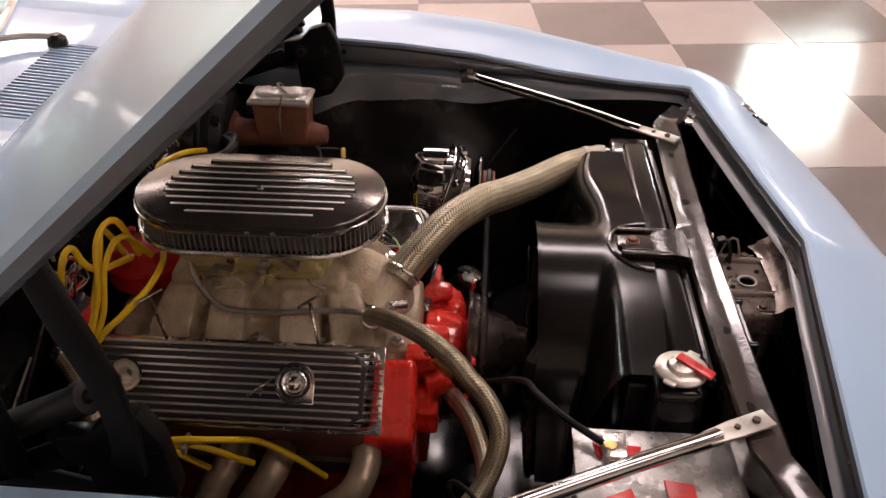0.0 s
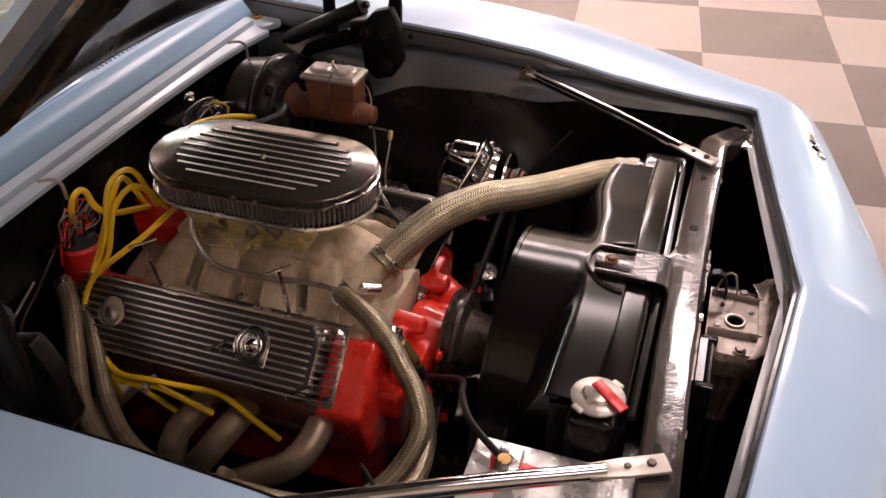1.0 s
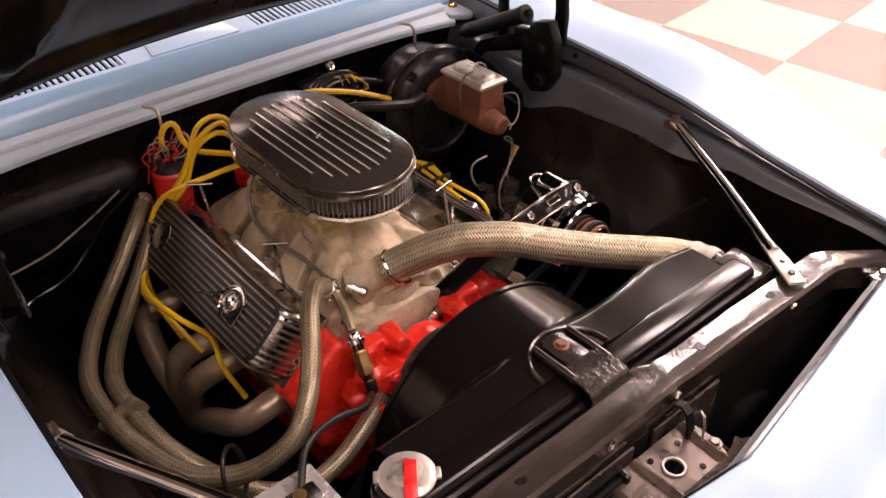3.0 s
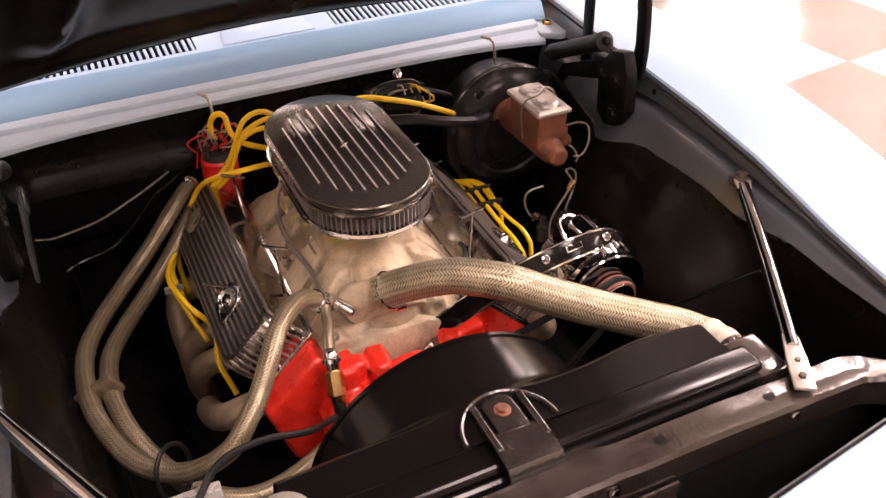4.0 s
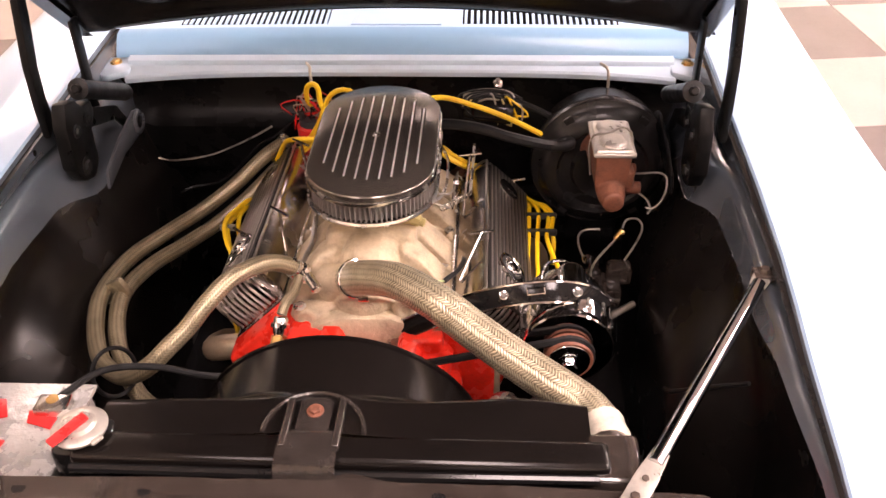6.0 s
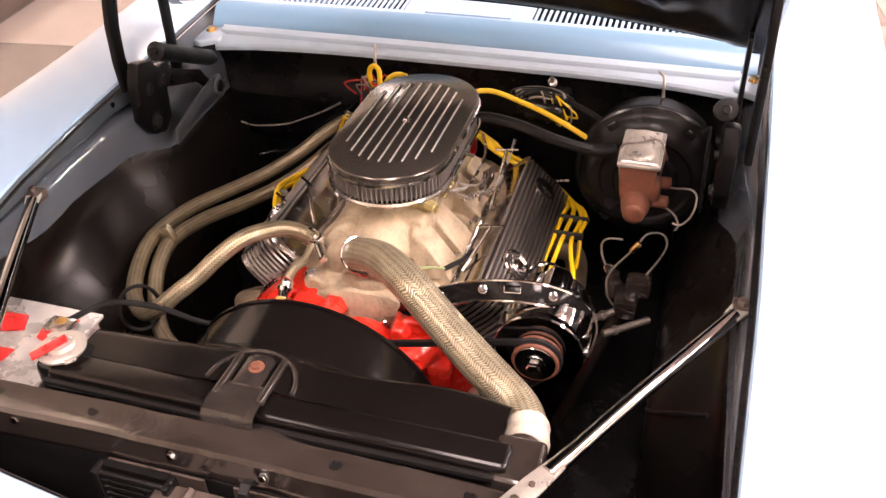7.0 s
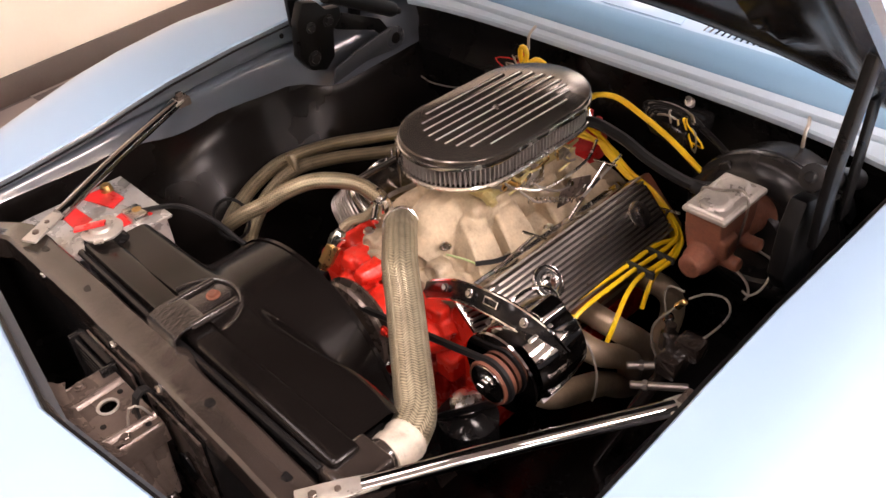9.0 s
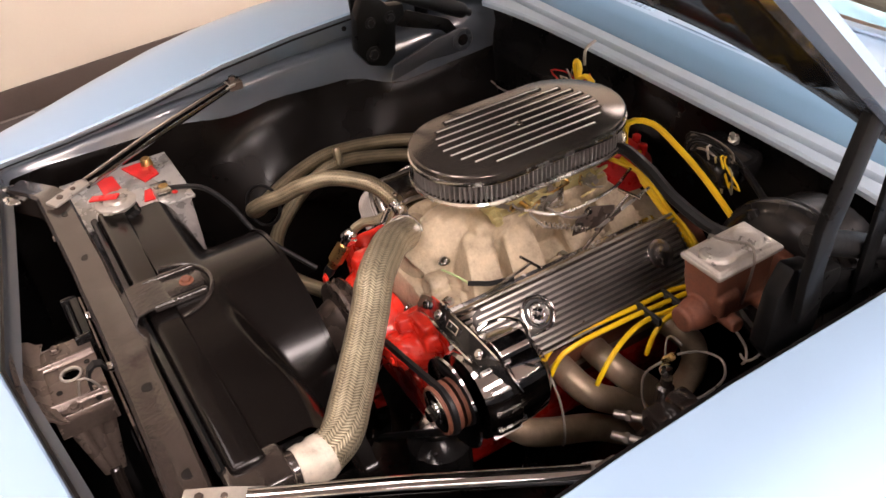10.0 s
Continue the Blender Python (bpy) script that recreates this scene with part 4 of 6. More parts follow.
bm = B()
tube(bm, [(HX + 0.0135 * math.cos(a), HY + 0.0135 * math.sin(a), 0.7695) for a in [2 * math.pi * i / 20 for i in range(21)]], 0.0022, 6, 0.01)
part("hole_rim", bm, "palemetal", plate, "chipped bright rim")
# small black discs stand for dark holes; only the large one is cut
bm = B()
for x, y in ((-0.030, -0.428), (0.012, -0.474), (0.018, -0.432), (0.052, -0.43)):
    lathe(bm, (x, y, 0.7675), (0, 0, 1), [(0, 0.0042), (0.0022, 0.004)], 12)
pieces("small_hole_disc", bm, "black", plate)
bm = B()
for x, y in ((-0.080, -0.462), (0.052, -0.462)):
    bolt(bm, (x, y, 0.7685), (0, 0, 1), 0.0065, 0.006)
pieces("bolt", bm, "latch", plate)
# ends turned down
for s0, s1 in ((-0.090, -0.104), (0.060, 0.068)):
    bm = B()
    sheet(bm, [[Vector((lerp(s0, s1, k), y, 0.768 - 0.030 * k * k)) for y in (-0.414, -0.44, -0.47, -0.490)] for k in (0, 0.3, 0.6, 1.0)], 0.003)
    part("end_flange", bm, "latch", lat, "end of the plate turned down")
# ribbed stays that taper down to a rod
for s in (1, -1):
    def at_stay(u, v):
        """u across from rear to front, v down."""
        y = lerp(lerp(-0.416, -0.486, u), lerp(-0.432, -0.462, u), v)
        return Vector((-0.015 + s * lerp(0.068, 0.108, v), y, lerp(0.756, 0.672, v)))
    bm = B()
    cols = [k / 24 for k in range(25)]
    sheet(bm, [[at_stay(u, v) + Vector((s * 0.0045 * (abs(math.sin(3 * math.pi * u)) ** 0.6) * (1 - 0.5 * v), 0, 0)) for v in (0, 0.25, 0.5, 0.75, 1.0)] for u in cols], 0.002)
    stay = part("stay", bm, "latch", lat, "ribbed tapering stay")
    bm = B()
    rod(bm, (-0.015 + s * 0.106, -0.447, 0.676), (-0.015 + s * 0.140, -0.450, 0.56), 0.009, 12)
    part("rod", bm, "support", stay)
    bm = B()
    sheet(bm, [[Vector((-0.015 + s * x, -0.406, z)) for z in (0.778, 0.72, 0.66, 0.58)] for x in (0.02, 0.06, 0.10, 0.155)], 0.003)
    baffle = part("baffle", bm, "latch", lat, "brown grey baffle panel with a black disc for a hole")
    # black disc on the uncut baffle, for the darkness of a hole
    bm = B()
    lathe(bm, (-0.015 + s * 0.098, -0.4095, 0.690), (0, -1, 0), [(0, 0.022), (0.002, 0.021)], 24)
    part("hole", bm, "black", baffle)
# bent flange up to the nose panel, scalloped at its ends
bm = B()
grid = []
for k in range(17):
    x = lerp(-0.100, 0.078, k / 16)
    e = abs(k / 8 - 1) ** 4
    grid.append([Vector((x, y + 0.012 * e, z)) for y, z in ((-0.486, 0.7705), (-0.496, 0.774), (-0.504, 0.784), (-0.511, 0.798 - 0.012 * e), (-0.517, 0.812 - 0.02 * e))])
sheet(bm, grid, 0.003)
part("nose_stay", bm, "latch", lat, "bent flange up to the nose panel")
bm = B()
sheet(bm, [[Vector((0.030 + 0.003 * k, y, z)) for y, z in ((-0.404, 0.798), (-0.410, 0.812), (-0.420, 0.815), (-0.430, 0.808), (-0.436, 0.790), (-0.437, 0.770))] for k in range(5)], 0.004)
part("strap", bm, "rubber", lat, "black striker strap")
bm = B()
tube(bm, [(0.046, -0.420, 0.770), (0.050, -0.430, 0.800), (0.046, -0.444, 0.806), (0.040, -0.452, 0.772)], 0.0018, 6)
part("clip_wire", bm, "wire", lat)

# dark grille slats under the nose
gr = thing("grille", "black slatted grille inside the nose", "grille", at=(0.2, -0.52, 0.5))
bm = B()
for i in range(14):
    x = lerp(0.02, 0.24, i / 13)
    box(bm, (x - 0.003, -0.60 + 0.16 * abs(x), 0.55), (x + 0.003, -0.585 + 0.16 * abs(x), 0.76))
pieces("slat", bm, "plastic", gr)
bm = B()
for z in (0.58, 0.66, 0.74):
    for s in (1, -1):
        prism(bm, [(0, -0.592, z), (0.50 * s, -0.512, z), (0.50 * s, -0.505, z), (0, -0.585, z)], (0, 0, 0.006))
pieces("rail", bm, "plastic", gr)

# added black sheets close off the nose so its inside stays dark
bm = B()
for s in (1, -1):
    sheet(bm, [[Vector((x * s, -0.645 + 0.17 * x, z)) for z in (0.80, 0.55, 0.30)] for x in (0, 0.2, 0.4, 0.56)])
    sheet(bm, [[Vector((x * s, y, 0.775)) for y in (-0.645 + 0.17 * x, -0.55 + 0.14 * x)] for x in (0, 0.2, 0.4, 0.56)])
pieces("backing", bm, "black", gr)

# emblem on the nose panel
em = thing("nose_emblem", "small chrome script emblem on the nose panel", "emblem", at=(0.43, -0.55, 0.83))
bm = B()
tube(bm, [(0.486, -0.542, 0.837), (0.472, -0.546, 0.838), (0.458, -0.551, 0.8375), (0.452, -0.544, 0.839), (0.440, -0.556, 0.837), (0.430, -0.550, 0.839), (0.420, -0.562, 0.8365), (0.408, -0.558, 0.838), (0.396, -0.568, 0.836)], 0.0042, 6, 0.006)
part("bar", bm, "chrome", em)

# ---- battery ----
bat = thing("battery", "grey battery with red caps and a steel hold-down, beside the radiator", "battery", at=(-0.43, -0.27, 0.55))
bm = B()
box(bm, (-0.525, -0.355, 0.57), (-0.352, -0.168, 0.765), 0.006)
part("case", bm, "grey", bat)
bm = B()
prism(bm, [(-0.532, -0.362, 0.766), (-0.345, -0.362, 0.766), (-0.345, -0.162, 0.766), (-0.532, -0.162, 0.766)], (0, 0, 0.006), 0.002)
part("lid", bm, "grey", bat, "scuffed grey lid")
bm = B()
prism(bm, [(-0.50, -0.30, 0.7725), (-0.43, -0.30, 0.7725), (-0.425, -0.265, 0.7725), (-0.50, -0.27, 0.7725)], (0, 0, 0.003), 0.001)
prism(bm, [(-0.41, -0.235, 0.7725), (-0.375, -0.245, 0.7725), (-0.37, -0.185, 0.7725), (-0.395, -0.19, 0.7725), (-0.395, -0.215, 0.7725), (-0.415, -0.215, 0.7725)], (0, 0, 0.003), 0.001)
prism(bm, [(-0.515, -0.25, 0.7725), (-0.44, -0.225, 0.7725), (-0.455, -0.195, 0.7725), (-0.515, -0.20, 0.7725)], (0, 0, 0.003), 0.001)
pieces("marking", bm, "redplastic", bat, "red markings on the lid")
bm = B()
lathe(bm, (-0.385, -0.205, 0.772), (0, 0, 1), [(0, 0.012), (0.012, 0.010), (0.016, 0.008)], 16)
lathe(bm, (-0.50, -0.205, 0.772), (0, 0, 1), [(0, 0.012), (0.012, 0.010), (0.016, 0.008)], 16)
pieces("terminal", bm, "brass", bat, "brassy terminals")
bm = B()
box(bm, (-0.405, -0.225, 0.772), (-0.362, -0.195, 0.787), 0.003)
part("clamp", bm, "steel", bat, "grey cable clamp")

# ---- engine ----
CX = -0.011                        # the engine's middle line
eng = thing("engine", "red painted V engine block with cast aluminium intake", "engine", at=(CX, 0.3, 0.35))
bm = B()
box(bm, (CX - 0.17, 0.065, 0.36), (CX + 0.17, 0.57, 0.60), 0.02)
for s in (1, -1):
    prism(bm, [(CX + s * 0.05, 0.052, 0.60), (CX + s * 0.145, 0.052, 0.70), (CX + s * 0.235, 0.052, 0.615), (CX + s * 0.20, 0.052, 0.50), (CX + s * 0.07, 0.052, 0.42)], (0, 0.075, 0), 0.008)
cast("block", bm, "red", eng, "red enamel block and heads", 0.005, 3)
# behind the red fronts the heads are dark brown, as shade under the covers
for s in (1, -1):
    bm = B()
    prism(bm, [(CX + s * 0.05, 0.122, 0.60), (CX + s * 0.145, 0.122, 0.70), (CX + s * 0.233, 0.122, 0.613), (CX + s * 0.20, 0.122, 0.50), (CX + s * 0.07, 0.122, 0.42)], (0, 0.45, 0), 0.008)
    part("cylinder_head", bm, "rust", eng, "cylinder head darkened for the shade under the valve cover")
bm = B()
prism(bm, [(CX - 0.10, 0.04, 0.42), (CX + 0.10, 0.04, 0.42), (CX + 0.12, 0.04, 0.52), (CX + 0.075, 0.04, 0.63), (CX - 0.075, 0.04, 0.63), (CX - 0.12, 0.04, 0.52)], (0, 0.03, 0), 0.006)
lathe(bm, (CX, -0.06, 0.60), (0, 1, 0), [(0, 0.03), (0.03, 0.035), (0.05, 0.055), (0.09, 0.065), (0.11, 0.06)], 24)
for s in (1, -1):
    tube(bm, [(CX + 0.03 * s, 0.01, 0.60), (CX + 0.09 * s, 0.015, 0.62), (CX + 0.115 * s, 0.05, 0.625)], 0.028, 14)
    box(bm, (CX + s * 0.10 - 0.025, 0.03, 0.645), (CX + s * 0.10 + 0.025, 0.06, 0.685), 0.006)
    box(bm, (CX + s * 0.135 - 0.02, 0.02, 0.55), (CX + s * 0.135 + 0.02, 0.06, 0.60), 0.006)
for bx, by, bz, br in ((-0.105, 0.022, 0.660, 0.020), (-0.055, 0.008, 0.668, 0.016), (-0.128, 0.030, 0.600, 0.018), (0.072, 0.010, 0.660, 0.016), (0.118, 0.028, 0.640, 0.020), (-0.085, 0.018, 0.560, 0.016), (0.10, 0.02, 0.55, 0.018)):
    lathe(bm, (CX + bx, by + 0.05, bz), (0, -1, 0.1), [(0, br * 1.5), (0.03, br * 1.2), (0.045, br), (0.050, br * 0.85)], 6)
box(bm, (CX - 0.105, -0.005, 0.612), (CX - 0.060, 0.05, 0.645), 0.004)
box(bm, (CX + 0.055, -0.005, 0.600), (CX + 0.110, 0.05, 0.640), 0.004)
cast("water_pump", bm, "red", eng, "red water pump and timing cover", 0.0028, 1)
bm = B()
for bx, by, bz in ((-0.105, -0.030, 0.665), (-0.055, -0.043, 0.673), (-0.128, -0.021, 0.605), (0.072, -0.041, 0.665), (0.118, -0.023, 0.645)):
    bolt(bm, (CX + bx, by, bz), (0, -1, 0.1), 0.007, 0.006)
pieces("pump_bolt", bm, "red", eng, "red painted pump bolt")

# intake manifold: a raised plenum with runners that fan out to the heads
bm = B()
box(bm, (CX - 0.075, 0.17, 0.70), (CX + 0.075, 0.44, 0.788), 0.012, seg=3)
prism(bm, [(CX - 0.145, 0.085, 0.672), (CX + 0.145, 0.085, 0.672), (CX + 0.10, 0.085, 0.70), (CX + 0.03, 0.085, 0.712), (CX - 0.03, 0.085, 0.712), (CX - 0.10, 0.085, 0.70)], (0, 0.45, 0), 0.01)
for s in (1, -1):
    for yc, lean in ((0.150, 0.030), (0.232, 0.012), (0.352, -0.012), (0.440, -0.030)):
        a = [(CX + s * 0.050, yc - 0.026 + lean, 0.775), (CX + s * 0.085, yc - 0.026 + lean * 0.5, 0.762), (CX + s * 0.118, yc - 0.030, 0.722), (CX + s * 0.150, yc - 0.034, 0.690), (CX + s * 0.150, yc - 0.034, 0.672), (CX + s * 0.050, yc - 0.026, 0.690)]
        b = [(x, y + 0.052 + 0.012 * (z < 0.73), z) for x, y, z in a]
        rows = [[bm.verts.new(p) for p in r] for r in (a, b)]
        f0, f1 = bm.faces.new(rows[0]), bm.faces.new(list(reversed(rows[1])))
        fs = [bm.faces.new((rows[0][i], rows[0][(i + 1) % 6], rows[1][(i + 1) % 6], rows[1][i])) for i in range(6)]
        es = list({e for f in [f0, f1] + fs for e in f.edges})
        bmesh.ops.bevel(bm, geom=es, offset=0.009, segments=3, affect="EDGES", profile=0.5)
tube(bm, [(CX, 0.10, 0.695), (CX, 0.16, 0.735), (CX, 0.24, 0.75)], 0.055, 16, 0.02)
lathe(bm, (CX - 0.005, 0.128, 0.70), (0, -0.15, 1), [(0, 0.062), (0.02, 0.058), (0.036, 0.050), (0.040, 0.036)], 24)
for s in (1, -1):
    box(bm, (CX + s * 0.09 - 0.03, 0.072, 0.655), (CX + s * 0.09 + 0.03, 0.11, 0.70), 0.010, seg=3)
tube(bm, [(CX - 0.105, 0.135, 0.700), (CX - 0.085, 0.165, 0.745), (CX - 0.03, 0.185, 0.768), (CX + 0.04, 0.180, 0.764), (CX + 0.088, 0.155, 0.735), (CX + 0.105, 0.128, 0.700)], 0.013, 12, 0.012)
for bx, by, bz, br in ((-0.098, 0.070, 0.690, 0.016), (-0.070, 0.066, 0.652, 0.014), (-0.012, 0.064, 0.668, 0.020), (0.030, 0.064, 0.645, 0.013), (0.082, 0.066, 0.660, 0.016), (0.105, 0.075, 0.690, 0.013), (0.062, 0.075, 0.706, 0.018)):
    lathe(bm, (CX + bx, by + 0.03, bz - 0.006), (0, -1, 0.22), [(0, br * 1.4), (0.024, br * 1.1), (0.030, br), (0.032, br * 0.55), (0.027, br * 0.45)], 18)
for q in (1, -1):
    for yc in (0.185, 0.285, 0.395, 0.47):
        lathe(bm, (CX + q * 0.128, yc, 0.690), (q * 0.5, 0, 1), [(0, 0.016), (0.016, 0.013), (0.020, 0.010)], 14)
lathe(bm, (CX - 0.055, 0.076, 0.675), (0, -1, 0.1), [(0, 0.022), (0.012, 0.020), (0.014, 0.012)], 16)
lathe(bm, (CX + 0.07, 0.076, 0.675), (0, -1, 0.1), [(0, 0.018), (0.010, 0.016), (0.012, 0.008)], 16)
manifold = cast("intake_manifold", bm, "alu", eng, "sandy cast aluminium intake manifold", 0.0025, 4)
bm = B()
prism(bm, [(CX - 0.14, 0.058, 0.600), (CX - 0.06, 0.056, 0.632), (CX + 0.06, 0.056, 0.632), (CX + 0.14, 0.058, 0.600), (CX + 0.125, 0.058, 0.672), (CX + 0.04, 0.06, 0.702), (CX - 0.04, 0.06, 0.702), (CX - 0.125, 0.058, 0.672)], (0, 0.035, 0), 0.008)
part("front_cover", bm, "alu", eng, "cast aluminium front face")
bm = B()
for x, y, z in ((-0.12, 0.085, 0.705), (0.10, 0.085, 0.705), (-0.13, 0.30, 0.706), (0.115, 0.30, 0.706), (-0.075, 0.115, 0.741), (0.05, 0.112, 0.741), (-0.128, 0.20, 0.70), (0.11, 0.2, 0.70)):
    bolt(bm, (x, y, z), (0, -0.1, 1), 0.007, 0.007)
pieces("bolt", bm, "steel", eng, "steel manifold bolts")

snd = thing("temperature_sender", "dark red brown sender in the front of the intake", "sender", at=(0.05, 0.05, 0.65))
bm = B()
lathe(bm, (0.092, 0.060, 0.664), (-1, -0.12, -0.16), [(0, 0.009), (0.012, 0.009), (0.013, 0.0125), (0.024, 0.0125), (0.026, 0.0105), (0.060, 0.0105), (0.064, 0.008)], 18)
part("can", bm, "rust", snd, "red brown metal can")
bm = B()
lathe(bm, (0.030, 0.0525, 0.654), (-1, -0.12, -0.16), [(0, 0.010), (0.004, 0.011), (0.008, 0.006), (0.014, 0.004)], 14)
part("terminal", bm, "steel", snd, "bright terminal end")

# carburettor
carb = thing("carburettor", "yellow zinc plated four barrel carburettor under the air cleaner", "carburettor", at=(CX, 0.30, 0.788))
bm = B()
box(bm, (CX - 0.074, 0.200, 0.786), (CX + 0.074, 0.405, 0.808), 0.006)
box(bm, (CX - 0.082, 0.205, 0.804), (CX + 0.082, 0.40, 0.843), 0.012)
box(bm, (CX - 0.070, 0.186, 0.802), (CX + 0.070, 0.245, 0.840), 0.012)
box(bm, (CX - 0.070, 0.365, 0.802), (CX + 0.070, 0.422, 0.840), 0.012)
lathe(bm, (CX, 0.30, 0.838), (0, 0, 1), [(0, 0.066), (0.012, 0.066), (0.016, 0.062)], 32)
cast("body", bm, "gold", carb, "", 0.0022, 2)
random.seed(5)
for i in range(46):
    q = random.choice((1, 1, -1))
    y, z = random.uniform(0.195, 0.405), random.uniform(0.792, 0.838)
    x = CX + q * random.uniform(0.074, 0.096)
    kind = i % 4
    bm = B()
    if kind == 0:                                   # screw with a slotted head
        lathe(bm, (CX + q * 0.072, y, z), (q, 0, 0), [(0, 0.004), (0.012, 0.004), (0.013, 0.0065), (0.016, 0.006), (0.017, 0.002)], 12)
    elif kind == 1:                                 # flat lever
        a = random.uniform(-0.8, 0.8)
        e = Vector((x, y + 0.028 * math.cos(a), z + 0.028 * math.sin(a) - 0.006))
        b0 = Vector((x, y, z))
        u = Vector((0, -(e - b0).z, (e - b0).y)).normalized() * 0.005
        prism(bm, [b0 + u, e + u * 0.6, e - u * 0.6, b0 - u], (q * 0.0022, 0, 0), 0.0006)
        rod(bm, b0 - Vector((q * 0.016, 0, 0)), b0 + Vector((q * 0.006, 0, 0)), 0.0035, 10)
    elif kind == 2:                                 # boss with a nut
        lathe(bm, (CX + q * 0.066, y, z), (q, random.uniform(-0.3, 0.3), random.uniform(-0.4, 0.1)), [(0, 0.011), (0.016, 0.010), (0.018, 0.0075), (0.024, 0.0075), (0.026, 0.004)], 8)
    else:                                           # short bent link
        tube(bm, [(x, y, z), (x + q * 0.006, y + random.uniform(-0.02, 0.02), z - 0.008), (x + q * 0.002, y + random.uniform(-0.035, 0.035), z - 0.018)], 0.0022, 6, 0.006)
    part("fitting", bm, ("gold", "brakeline", "gold", "brakeline", "brass")[i % 5], carb, "small dull zinc and brass fitting")
bm = B()
for x, y in ((-0.06, 0.21), (0.06, 0.21), (-0.06, 0.40), (0.06, 0.40)):
    bolt(bm, (CX + x, y, 0.806), (0, 0, 1), 0.006, 0.010)
pieces("screw", bm, "brass", carb, "small brassy screw")
bm = B()
tube(bm, [(CX + 0.09, 0.25, 0.80), (CX + 0.115, 0.30, 0.785), (CX + 0.12, 0.40, 0.79), (CX + 0.10, 0.46, 0.80)], 0.003, 6)
box(bm, (CX + 0.084, 0.28, 0.775), (CX + 0.088, 0.33, 0.815), 0.001)
pieces("linkage", bm, "steel", carb, "thin steel throttle linkage")

th = thing("throttle_linkage", "worn steel throttle linkage with a return spring", "linkage", at=(0.13, 0.34, 0.75))
bm = B()
prism(bm, [(0.118, 0.315, 0.742), (0.126, 0.395, 0.744), (0.126, 0.395, 0.775), (0.122, 0.350, 0.788), (0.118, 0.322, 0.770)], (0.0025, 0, 0), 0.0008)
part("bracket", bm, "latch", th, "brown steel bracket")
bm = B()
tube(bm, [(0.151, 0.335, 0.762), (0.153, 0.370, 0.778), (0.156, 0.412, 0.796), (0.157, 0.440, 0.806)], 0.0028, 8)
part("rod", bm, "steel", th, "bright pull rod")
bm = B()
tube(bm, [(0.090, 0.285, 0.796), (0.112, 0.300, 0.785), (0.120, 0.325, 0.776), (0.124, 0.350, 0.778)], 0.0022, 6)
tube(bm, [(0.092, 0.250, 0.800), (0.116, 0.262, 0.782), (0.118, 0.290, 0.770), (0.130, 0.320, 0.760)], 0.0022, 6)
pieces("link", bm, "brakeline", th)
bm = B()
coil_a, coil_b = Vector((0.104, 0.255, 0.784)), Vector((0.146, 0.330, 0.764))
su, sw = frame_for((coil_b - coil_a).normalized())
tube(bm, [lerp(coil_a, coil_b, k / 88) + su * (0.0048 * math.cos(2 * math.pi * k / 8)) + sw * (0.0048 * math.sin(2 * math.pi * k / 8)) for k in range(89)], 0.0012, 5, smooth=False)
part("spring", bm, "steel", th, "thin coiled return spring")
bm = B()
for p in ((0.1205, 0.33, 0.757), (0.124, 0.38, 0.758), (0.121, 0.345, 0.780)):
    bolt(bm, p, (1, 0, 0.1), 0.0055, 0.006)
pieces("bolt", bm, "darkchrome", th)

# air cleaner
AX, AY, AH, AR = -0.006, 0.302, 0.087, 0.1035
air = thing("air_cleaner", "long oval air cleaner with a finned black lid", "air cleaner", at=(AX, AY, 0.845))
TOP = 0.9005
bm = B()
rings(bm, [stadium(AX, AY, AH, AR, z, 20, g) for g, z in ((-0.004, TOP - 0.017), (0.0005, TOP - 0.016), (0.001, TOP - 0.003), (-0.0005, TOP - 0.001), (-0.0025, TOP))])
lid = part("lid", bm, "crackle", air, "black crackle lid", 30)
bm = B()
rings(bm, [stadium(AX, AY, AH, AR, z, 20, g) for g, z in ((0.0005, TOP - 0.0185), (0.003, TOP - 0.018), (0.0034, TOP - 0.0155), (0.0030, TOP - 0.0125), (0.0008, TOP - 0.0115))], False)
part("edge", bm, "polish", lid, "bright machined edge")
for k in range(9):
    x = AX + (k - 4) * 0.0187
    reach = AH + math.sqrt(max(0.0, (AR - 0.022) ** 2 - ((k - 4) * 0.0187) ** 2)) - 0.022
    bm = B()
    box(bm, (x - 0.0042, AY - reach, TOP - 0.001), (x + 0.0042, AY + reach, TOP + 0.0012))
    part("fin", bm, "crackle", lid)
    bm = B()
    box(bm, (x - 0.0015, AY - reach + 0.003, TOP + 0.001), (x + 0.0015, AY + reach - 0.003, TOP + 0.0022), 0.0004)
    part("fin_edge", bm, "finedge", lid, "bright machined fin edge")
bm = B()
lathe(bm, (AX, AY, TOP), (0, 0, 1), [(0, 0.0075), (0.002, 0.007), (0.0025, 0.004), (0.004, 0.003)], 16)
part("nut", bm, "polish", lid, "small centre nut")
bm = B()
run = 2 * AH
arc_r = AR - 0.004
total = 2 * run + 2 * math.pi * arc_r
PLEATS = 118
cs = [[], []]
